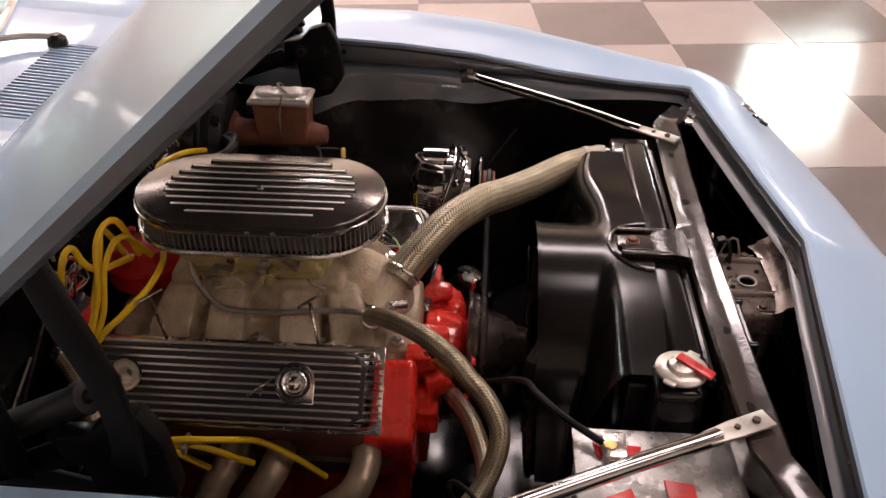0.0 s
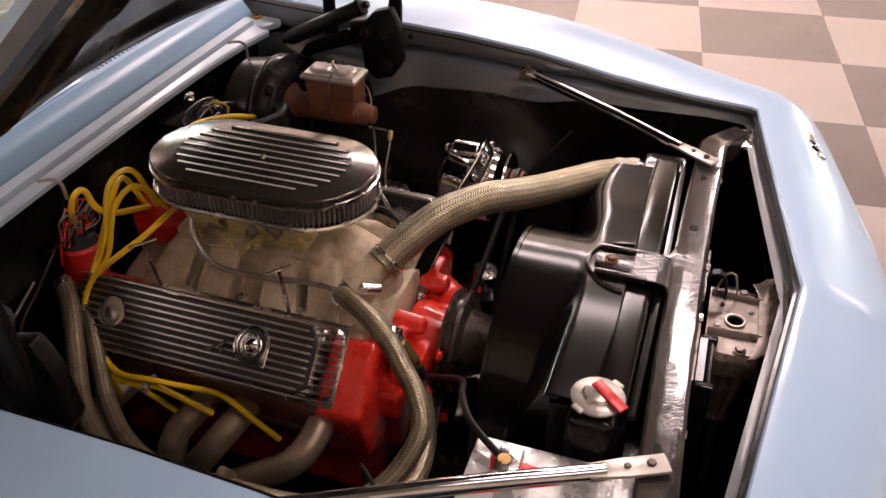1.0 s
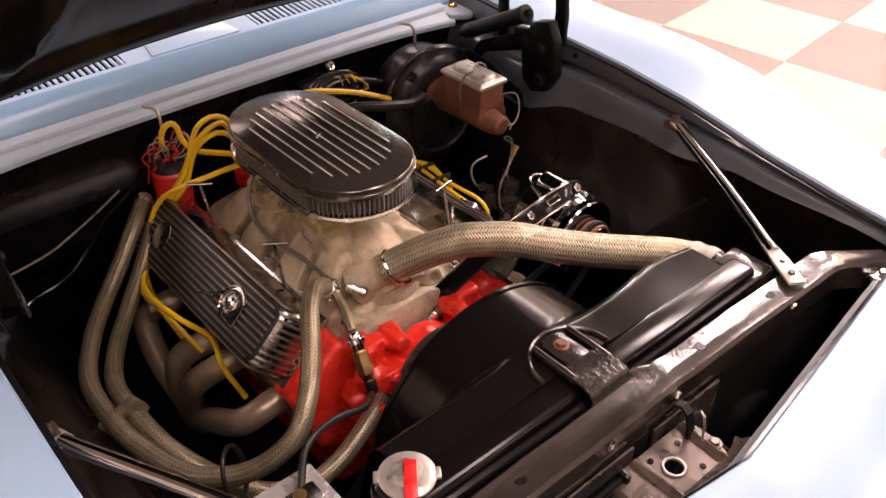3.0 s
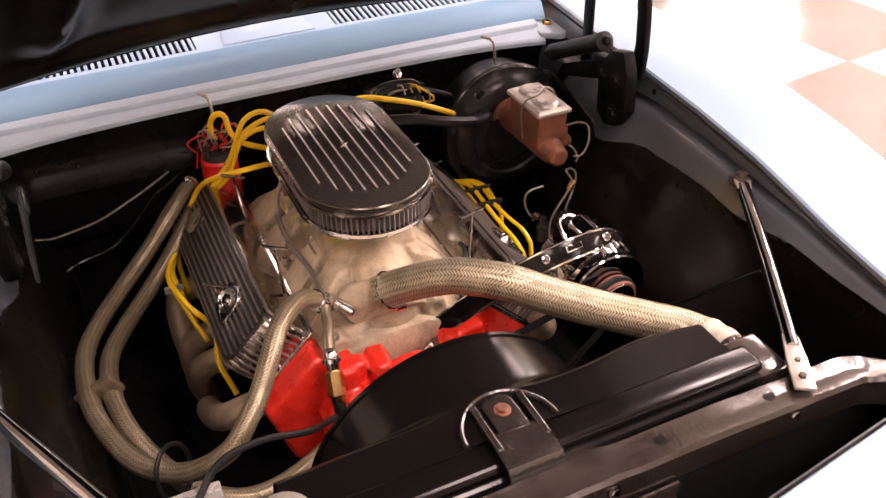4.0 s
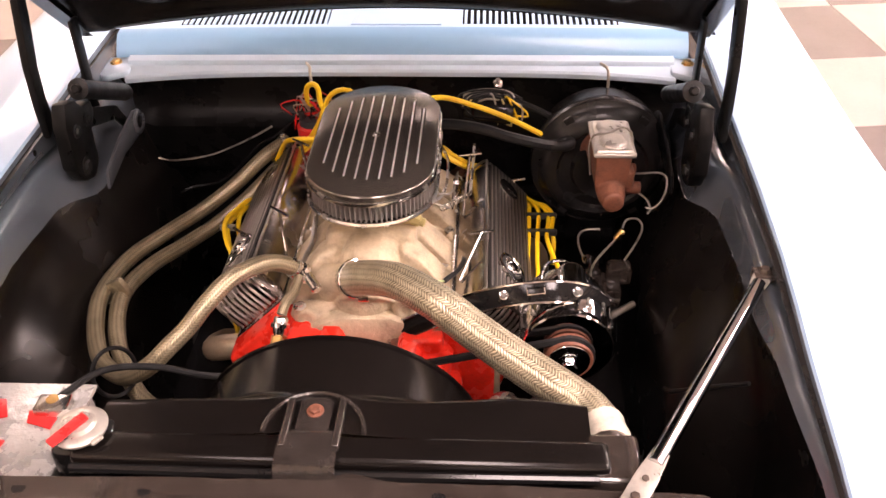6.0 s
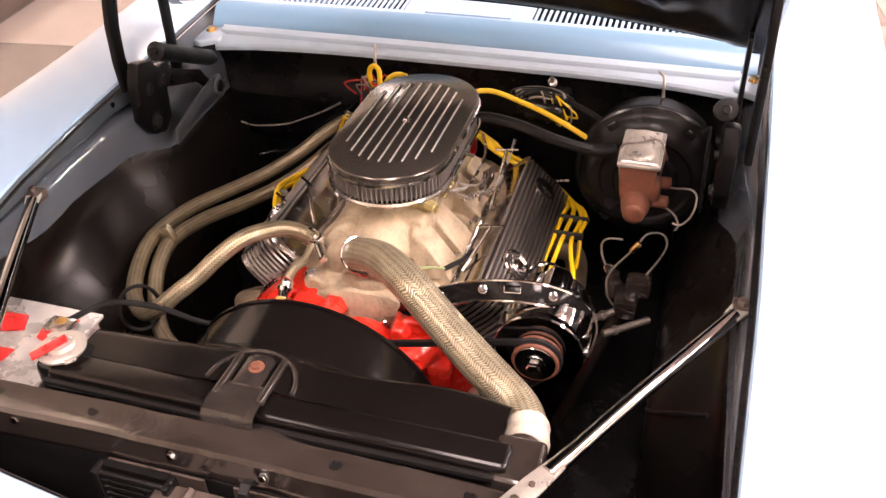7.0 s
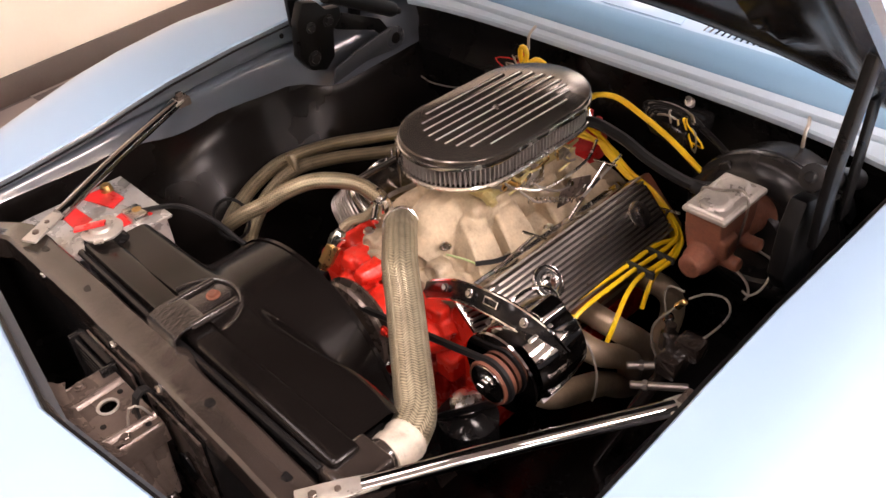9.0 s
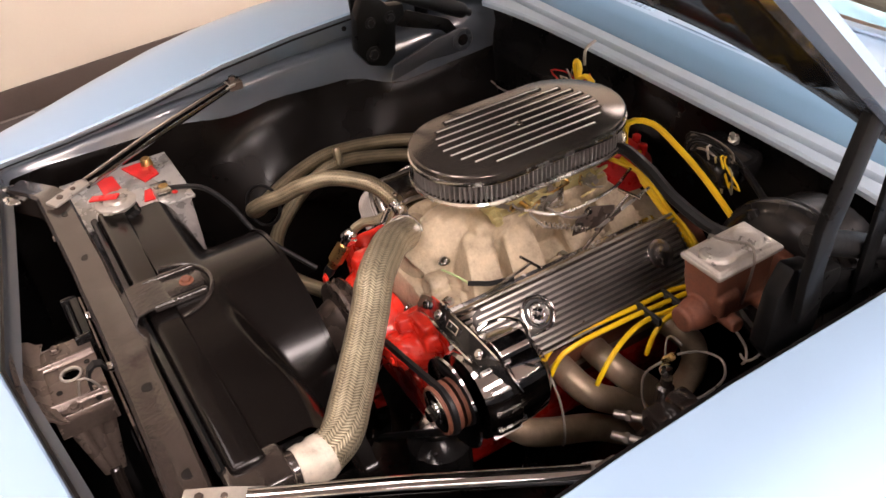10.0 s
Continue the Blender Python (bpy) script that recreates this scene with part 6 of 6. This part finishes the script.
wire("sender_hose", [(0.113, 0.117, 0.736), (0.124, 0.130, 0.737), (0.135, 0.145, 0.737), (0.143, 0.166, 0.738), (0.144, 0.180, 0.734)], 0.0042, "rubber", "short black hose beside the intake", "hose")
wire("sender_wire", [(0.066, 0.098, 0.742), (0.082, 0.104, 0.742), (0.098, 0.110, 0.741), (0.114, 0.118, 0.736)], 0.0018, "greenwire", "thin green wire to the temperature sender", "wire")
wire("inner_fender_cable", [(0.468, 0.02, 0.600), (0.474, -0.002, 0.617), (0.515, -0.050, 0.676), (0.548, -0.10, 0.735)], 0.0035, "rubber", "black cable along the inner fender", "cable")
wire("battery_cable", [(-0.385, -0.205, 0.782), (-0.34, -0.15, 0.785), (-0.28, -0.12, 0.765), (-0.22, -0.10, 0.73), (-0.16, -0.03, 0.66)], 0.0048, "rubber", "black battery cable running to the engine", "cable")

# ---- alternator, belt, power steering ----
alt = thing("alternator", "chrome alternator with a dark pulley at the front of the engine", "alternator", at=(0.30, 0.05, 0.65))
A0 = Vector((0.302, -0.036, 0.728))
bm = B()
lathe(bm, A0 + Vector((0, 0.022, 0)), (0, 1, 0), [(0, 0.03), (0.004, 0.062), (0.02, 0.068), (0.05, 0.069), (0.054, 0.066), (0.075, 0.066), (0.10, 0.062), (0.115, 0.045), (0.12, 0.02)], 36)
part("case", bm, "darkchrome", alt)
bm = B()
lathe(bm, A0 + Vector((0, 0.004, 0)), (0, 1, 0), [(0, 0.034), (0.002, 0.066), (0.005, 0.0675), (0.007, 0.064), (0.016, 0.04)], 36)
part("fan_disc", bm, "darkchrome", alt, "smoky fan disc")
bm = B()
lathe(bm, A0 + Vector((0, -0.020, 0)), (0, 1, 0), [(0, 0.012), (0, 0.034), (0.004, 0.036), (0.010, 0.028), (0.016, 0.036), (0.022, 0.036)], 32)
part("pulley", bm, "rust", alt, "reddish pulley groove")
bm = B()
lathe(bm, A0 + Vector((0, -0.022, 0)), (0, 1, 0), [(0, 0.016), (0.001, 0.030), (0.003, 0.032)], 28)
bolt(bm, A0 + Vector((0, -0.022, 0)), (0, -1, 0), 0.011, 0.012)
part("nut", bm, "chrome", alt, "chrome pulley nut")
bm = B()
for k in range(14):
    a = 2 * math.pi * k / 14
    d = Vector((math.cos(a), 0, math.sin(a)))
    box(bm, (-0.003, 0.035, 0.055), (0.003, 0.080, 0.0705), 0.001, Matrix.Translation(A0) @ Matrix.Rotation(a, 4, "Y"))
pieces("vent_rib", bm, "steel", alt)
ARC = spline([(0.045, 0.060, 0.680), (0.10, 0.045, 0.722), (0.163, 0.026, 0.768), (0.228, 0.010, 0.800), (0.289, 0.008, 0.808), (0.335, 0.016, 0.792), (0.362, 0.028, 0.760)])
bm = B()
grid = []
for i, p in enumerate(ARC):
    d = (ARC[min(i + 1, len(ARC) - 1)] - ARC[max(i - 1, 0)]).normalized()
    across = d.cross(Vector((0, -0.75, 0.66))).normalized()
    if across.z < 0:
        across = -across
    grid.append([p + across * w + Vector((0, 0, h)) for w, h in ((-0.015, -0.001), (-0.008, 0.001), (0.008, 0.001), (0.015, -0.001))])
sheet(bm, grid, 0.005)
arc = part("bracket", bm, "gloss", alt, "wide curved gloss black bracket")
for w in (0, 3):
    bm = B()
    tube(bm, [r[w] for r in grid], 0.0024, 6, smooth=False)
    part("bracket_edge", bm, "chrome", arc, "thin chrome edge of the bracket")
mid = [q for q in grid if 0.235 < q[1].x < 0.268]
bm = B()
low, high = [lerp(q[0], q[3], 0.34) + Vector((0, -0.002, 0.0045)) for q in mid], [lerp(q[0], q[3], 0.66) + Vector((0, -0.002, 0.0045)) for q in mid]
tube(bm, low + list(reversed(high)) + low[:1], 0.0014, 6, smooth=False)
part("slot_rim", bm, "chrome", arc, "thin chrome rim of the long slot")
bm = B()
tube(bm, [(0.262, 0.040, 0.792), (0.264, 0.056, 0.799), (0.270, 0.076, 0.801), (0.284, 0.089, 0.801), (0.300, 0.091, 0.800), (0.314, 0.084, 0.794)], 0.0028, 8)
part("guard_loop", bm, "chrome", alt, "bent chrome loop")
bm = B()
for p in (ARC[8], ARC[len(ARC) // 2], ARC[-6]):
    bolt(bm, p + Vector((0, -0.003, 0.004)), (0, -0.75, 0.66), 0.0048, 0.005)
pieces("bolt", bm, "darkchrome", arc, "chrome bolt")
bm = B()
lathe(bm, (0.31, 0.03, 0.785), (0, 1, 0), [(0, 0.018), (0.002, 0.022), (0.05, 0.022), (0.052, 0.018)], 20)
cast("bridge", bm, "darkchrome", alt, "smoky chrome top bracket", 0.0015, 2)

bm = B()
yb = -0.045
c1, r1 = Vector((A0.x, 0, A0.z)), 0.034
c2, r2 = Vector((SX, 0, 0.46)), 0.088
c3, r3 = Vector((SX, 0, 0.61)), 0.070
path = []
for a in range(-60, 121, 15):
    path.append((c1.x + r1 * math.cos(radians(a)), yb, c1.z + r1 * math.sin(radians(a))))
for a in range(120, 211, 15):
    path.append((c3.x + r3 * math.cos(radians(a)), yb, c3.z + r3 * math.sin(radians(a))))
for a in range(200, 301, 15):
    path.append((c2.x + r2 * math.cos(radians(a)), yb, c2.z + r2 * math.sin(radians(a))))
path.append(path[0])
tube(bm, path, 0.006, 6, smooth=False)
solo("fan_belt", bm, "rubber", "black fan belt round the pulleys", "belt")

ps = thing("power_steering_pump", "black power steering pump with a pale grey cap", "power steering pump", at=(0.21, -0.02, 0.5))
bm = B()
lathe(bm, (0.212, -0.012, 0.47), (0, 0, 1), [(0, 0.04), (0.01, 0.05), (0.085, 0.05), (0.095, 0.03), (0.11, 0.018)], 28)
part("tank", bm, "black", ps)
bm = B()
lathe(bm, (0.212, -0.012, 0.575), (0, -0.2, 1), [(0, 0.022), (0.006, 0.026), (0.018, 0.026), (0.022, 0.020), (0.023, 0.004)], 24)
part("cap", bm, "steel", ps, "pale grey cap")

# ---- brakes ----
BZ = 0.738
bo = thing("brake_booster", "round black brake booster on the firewall", "brake booster", at=(0.40, 0.55, 0.65))
bm = B()
lathe(bm, (0.402, 0.600, BZ), (0, -1, 0), [(0, 0.09), (0.03, 0.122), (0.085, 0.128), (0.094, 0.136), (0.104, 0.1375), (0.112, 0.135), (0.114, 0.128), (0.120, 0.121), (0.130, 0.114), (0.136, 0.098), (0.138, 0.088), (0.134, 0.082), (0.135, 0.062), (0.146, 0.056), (0.150, 0.04)], 56)
part("shell", bm, "wellblack", bo, "black pressed shell with a rolled rim")
bm = B()
tube(bm, [(0.402 + 0.131 * math.cos(a), 0.503 - 0.002 * math.sin(3 * a), BZ + 0.131 * math.sin(a)) for a in [2 * math.pi * k / 40 for k in range(41)]], 0.006, 8, 0.02)
part("clamp_band", bm, "rubber", bo)
bm = B()
for a in (35, 145, 215, 325):
    box(bm, (-0.010, -0.006, 0.100), (0.010, 0.006, 0.128), 0.003, Matrix.Translation((0.402, 0.478, BZ)) @ Matrix.Rotation(radians(a), 4, "Y"))
pieces("lug", bm, "wellblack", bo)
bm = B()
tube(bm, [(0.335, 0.465, 0.800), (0.335, 0.450, 0.802), (0.322, 0.442, 0.802), (0.300, 0.440, 0.803)], 0.011, 12)
part("vacuum_elbow", bm, "rubber", bo, "black vacuum elbow")
mc = thing("master_cylinder", "rusty brown brake master cylinder with a pale lid", "master cylinder", at=(0.395, 0.37, 0.80))
bm = B()
rows = []
for z, gx, y0, y1 in ((0.860, 0.031, 0.307, 0.416), (0.845, 0.030, 0.308, 0.414), (0.815, 0.029, 0.311, 0.412), (0.790, 0.026, 0.316, 0.410), (0.772, 0.022, 0.322, 0.408)):
    rows.append([Vector((0.396 + sx * gx, yy_, z)) for sx, yy_ in ((1, y0), (1, y1), (-1, y1), (-1, y0))])
rings(bm, rows)
lathe(bm, (0.398, 0.475, 0.782), (0, -1, 0), [(0, 0.042), (0.012, 0.042), (0.016, 0.032), (0.03, 0.027), (0.150, 0.0255), (0.172, 0.024), (0.182, 0.021), (0.186, 0.019), (0.194, 0.019), (0.197, 0.014)], 24)
rod(bm, (0.415, 0.335, 0.780), (0.452, 0.332, 0.782), 0.0115, 12)
rod(bm, (0.415, 0.395, 0.780), (0.452, 0.395, 0.782), 0.0115, 12)
box(bm, (0.405, 0.312, 0.790), (0.436, 0.350, 0.825), 0.006)
cast("body", bm, "rust", mc, "", 0.0022, 2)
bm = B()
box(bm, (0.3605, 0.303, 0.857), (0.4330, 0.423, 0.866), 0.003)
box(bm, (0.365, 0.308, 0.864), (0.4285, 0.418, 0.870), 0.003)
lathe(bm, (0.396, 0.336, 0.869), (0, 0, 1), [(0, 0.025), (0.005, 0.023), (0.008, 0.018), (0.009, 0.005)], 28)
lathe(bm, (0.396, 0.388, 0.869), (0, 0, 1), [(0, 0.025), (0.005, 0.023), (0.008, 0.018), (0.009, 0.005)], 28)
box(bm, (0.376, 0.334, 0.868), (0.416, 0.390, 0.875), 0.004)
cast("lid", bm, "palemetal", mc, "pale metal lid with two raised round pads", 0.0014, 2)
bm = B()
tube(bm, [(0.366, 0.362, 0.79), (0.359, 0.360, 0.845), (0.364, 0.354, 0.873), (0.380, 0.349, 0.880), (0.396, 0.360, 0.8785), (0.414, 0.373, 0.880), (0.430, 0.368, 0.873), (0.434, 0.362, 0.845), (0.427, 0.362, 0.79)], 0.0022, 6)
part("bail", bm, "brakeline", mc, "dull wire bail over the lid")
BR = dict(category="brake line", group="brake lines")
for pts in ([(0.445, 0.333, 0.772), (0.456, 0.334, 0.765), (0.466, 0.335, 0.755), (0.472, 0.333, 0.744), (0.474, 0.330, 0.736), (0.470, 0.330, 0.728)],
            [(0.447, 0.395, 0.772), (0.465, 0.380, 0.782), (0.484, 0.360, 0.796), (0.494, 0.346, 0.799), (0.498, 0.338, 0.792), (0.496, 0.330, 0.772), (0.488, 0.326, 0.754), (0.476, 0.326, 0.742), (0.464, 0.330, 0.742)],
            [(0.411, 0.252, 0.738), (0.398, 0.250, 0.718), (0.385, 0.250, 0.699), (0.374, 0.250, 0.680), (0.368, 0.250, 0.660), (0.369, 0.250, 0.638), (0.372, 0.250, 0.622), (0.383, 0.250, 0.604)],
            [(0.358, 0.305, 0.650), (0.350, 0.31, 0.668), (0.348, 0.312, 0.688), (0.354, 0.312, 0.700), (0.366, 0.31, 0.706), (0.384, 0.305, 0.710)],
            [(0.416, 0.262, 0.742), (0.424, 0.290, 0.738), (0.436, 0.310, 0.730), (0.450, 0.314, 0.727), (0.459, 0.312, 0.717), (0.460, 0.310, 0.702), (0.453, 0.306, 0.682), (0.440, 0.300, 0.658), (0.422, 0.290, 0.632)],
            [(0.330, 0.105, 0.735), (0.345, 0.100, 0.735), (0.362, 0.100, 0.715), (0.372, 0.103, 0.672), (0.366, 0.110, 0.620), (0.360, 0.112, 0.60)]):
    wire("brake_line", pts, 0.0019, "wire", "thin bent pale steel line", **BR)
valve = thing("brake_valve", "small dark brake distribution valve on the frame", "valve", at=(0.40, 0.25, 0.60))
bm = B()
box(bm, (0.385, 0.235, 0.585), (0.425, 0.295, 0.622), 0.006)
box(bm, (0.400, 0.262, 0.615), (0.445, 0.300, 0.650), 0.008)
lathe(bm, (0.378, 0.285, 0.60), (0, 0.1, 1), [(0, 0.014), (0.03, 0.014), (0.034, 0.009), (0.048, 0.009)], 16)
rod(bm, (0.30, 0.22, 0.30), (0.40, 0.26, 0.60), 0.012, 12)
part("body", bm, "support", valve)
for a, b in (((0.350, 0.215, 0.592), (0.415, 0.262, 0.600)), ((0.375, 0.190, 0.585), (0.450, 0.240, 0.592))):
    bm = B()
    rod(bm, a, b, 0.0068, 12)
    d = (Vector(b) - Vector(a)).normalized()
    bolt(bm, Vector(a) + d * 0.02, d, 0.0095, 0.008, washer=False)
    part("pipe_stub", bm, "brakeline", valve, "dull tan pipe stub with a nut")
bm = B()
lathe(bm, (0.366, 0.298, 0.640), (0, 0, 1), [(0, 0.004), (0.003, 0.0085), (0.009, 0.0105), (0.015, 0.0085), (0.018, 0.003)], 18)
part("knob", bm, "chrome", valve, "small chrome ball")
bm = B()
rod(bm, (0.404, 0.250, 0.727), (0.416, 0.254, 0.744), 0.0055, 10)
part("union", bm, "brass", valve, "brassy pipe union")

# ---- wiper motor on the firewall ----
wm = thing("wiper_motor", "black wiper motor with loose coloured wires on the firewall", "wiper motor", at=(0.19, 0.58, 0.82))
bm = B()
box(bm, (0.13, 0.545, 0.800), (0.235, 0.612, 0.845), 0.010)
lathe(bm, (0.15, 0.55, 0.825), (1, -0.2, 0), [(0, 0.018), (0.01, 0.026), (0.07, 0.026), (0.085, 0.02)], 20)
part("case", bm, "black", wm)
bm = B()
lathe(bm, (0.200, 0.575, 0.862), (0, -0.6, 1), [(0, 0.009), (0.008, 0.009), (0.010, 0.005), (0.018, 0.005)], 16)
rod(bm, (0.13, 0.54, 0.842), (0.205, 0.545, 0.857), 0.003, 8)
rod(bm, (0.13, 0.545, 0.832), (0.205, 0.55, 0.847), 0.003, 8)
pieces("stud", bm, "steel", wm)
bm = B()
box(bm, (0.172, 0.534, 0.815), (0.196, 0.546, 0.830), 0.002)
part("plug", bm, "rust", wm, "brown plug")
random.seed(8)
for k in range(7):
    bm = B()
    a = Vector((0.20 + random.uniform(-0.03, 0.03), 0.545, 0.84 + random.uniform(-0.01, 0.015)))
    tube(bm, [a, a + Vector((random.uniform(0.0, 0.05), -0.02, random.uniform(-0.01, 0.02))), a + Vector((random.uniform(0.01, 0.05), -0.015, -0.035)), a + Vector((random.uniform(-0.05, 0.02), 0, -0.03))], 0.0019, 6)
    part("wire", bm, random.choice(("yellow", "wire", "rubber", "gold")), wm)
for k in range(9):
    bm = B()
    dz, r0 = random.uniform(-0.006, 0.008), random.uniform(0.018, 0.034)
    tube(bm, [(0.185 + r0 * 1.7 * math.cos(a) + 0.01 * math.sin(2 * a + k), 0.540 + 0.010 * math.sin(a + k), 0.838 + dz + r0 * 0.75 * math.sin(a)) for a in [radians(20 + 300 * q / 9) for q in range(10)]], 0.0022, 6)
    part("loom_loop", bm, "rubber" if k % 3 else "brakeline", wm)
wire("motor_lead", [(0.235, 0.56, 0.835), (0.28, 0.55, 0.82), (0.33, 0.535, 0.80)], 0.006, "rubber", "black lead from the wiper motor", "lead")

# wire hooks under the cowl
for x in (-0.167, 0.409):
    bm = B()
    tube(bm, [(x - 0.01, 0.60, 0.8955), (x, 0.578, 0.897), (x + 0.002, 0.566, 0.888), (x + 0.003, 0.565, 0.862)], 0.003, 8)
    solo("cowl_hook", bm, "wire", "small pale wire hook at the cowl's edge", "hook", "cowl hooks")

# ---- floor tiles ----
tile_bm = B()
g = 0.0008
box(tile_bm, (g, g, -0.006), (TILE - g, TILE - g, 0.0), 0.0006, seg=1)
mesh_l = finish("tile", tile_bm, "tile_l", 0)
mesh_d = mesh_l.copy()
mesh_d.materials.clear()
mesh_d.materials.append(M["tile_d"])
P0 = HALL.inverted() @ Vector((3.496, -0.23, 0))
ox, oy = P0.x % TILE, P0.y % TILE
ia, ja = round((P0.x - ox) / TILE), round((P0.y - oy) / TILE)
for i in range(int((WX0 - ox) // TILE), int((WX1 - ox) // TILE) + 1):
    for j in range(int((WY0 - oy) // TILE), int((WY1 - oy) // TILE) + 1):
        dark = (i - (ia - 1) + j - (ja - 1)) % 2 == 0
        o = new("tile", mesh_d if dark else mesh_l)
        o.parent = floor
        o.matrix_parent_inverse = Matrix.Identity(4)
        o.location = (ox + i * TILE, oy + j * TILE, 0.0)
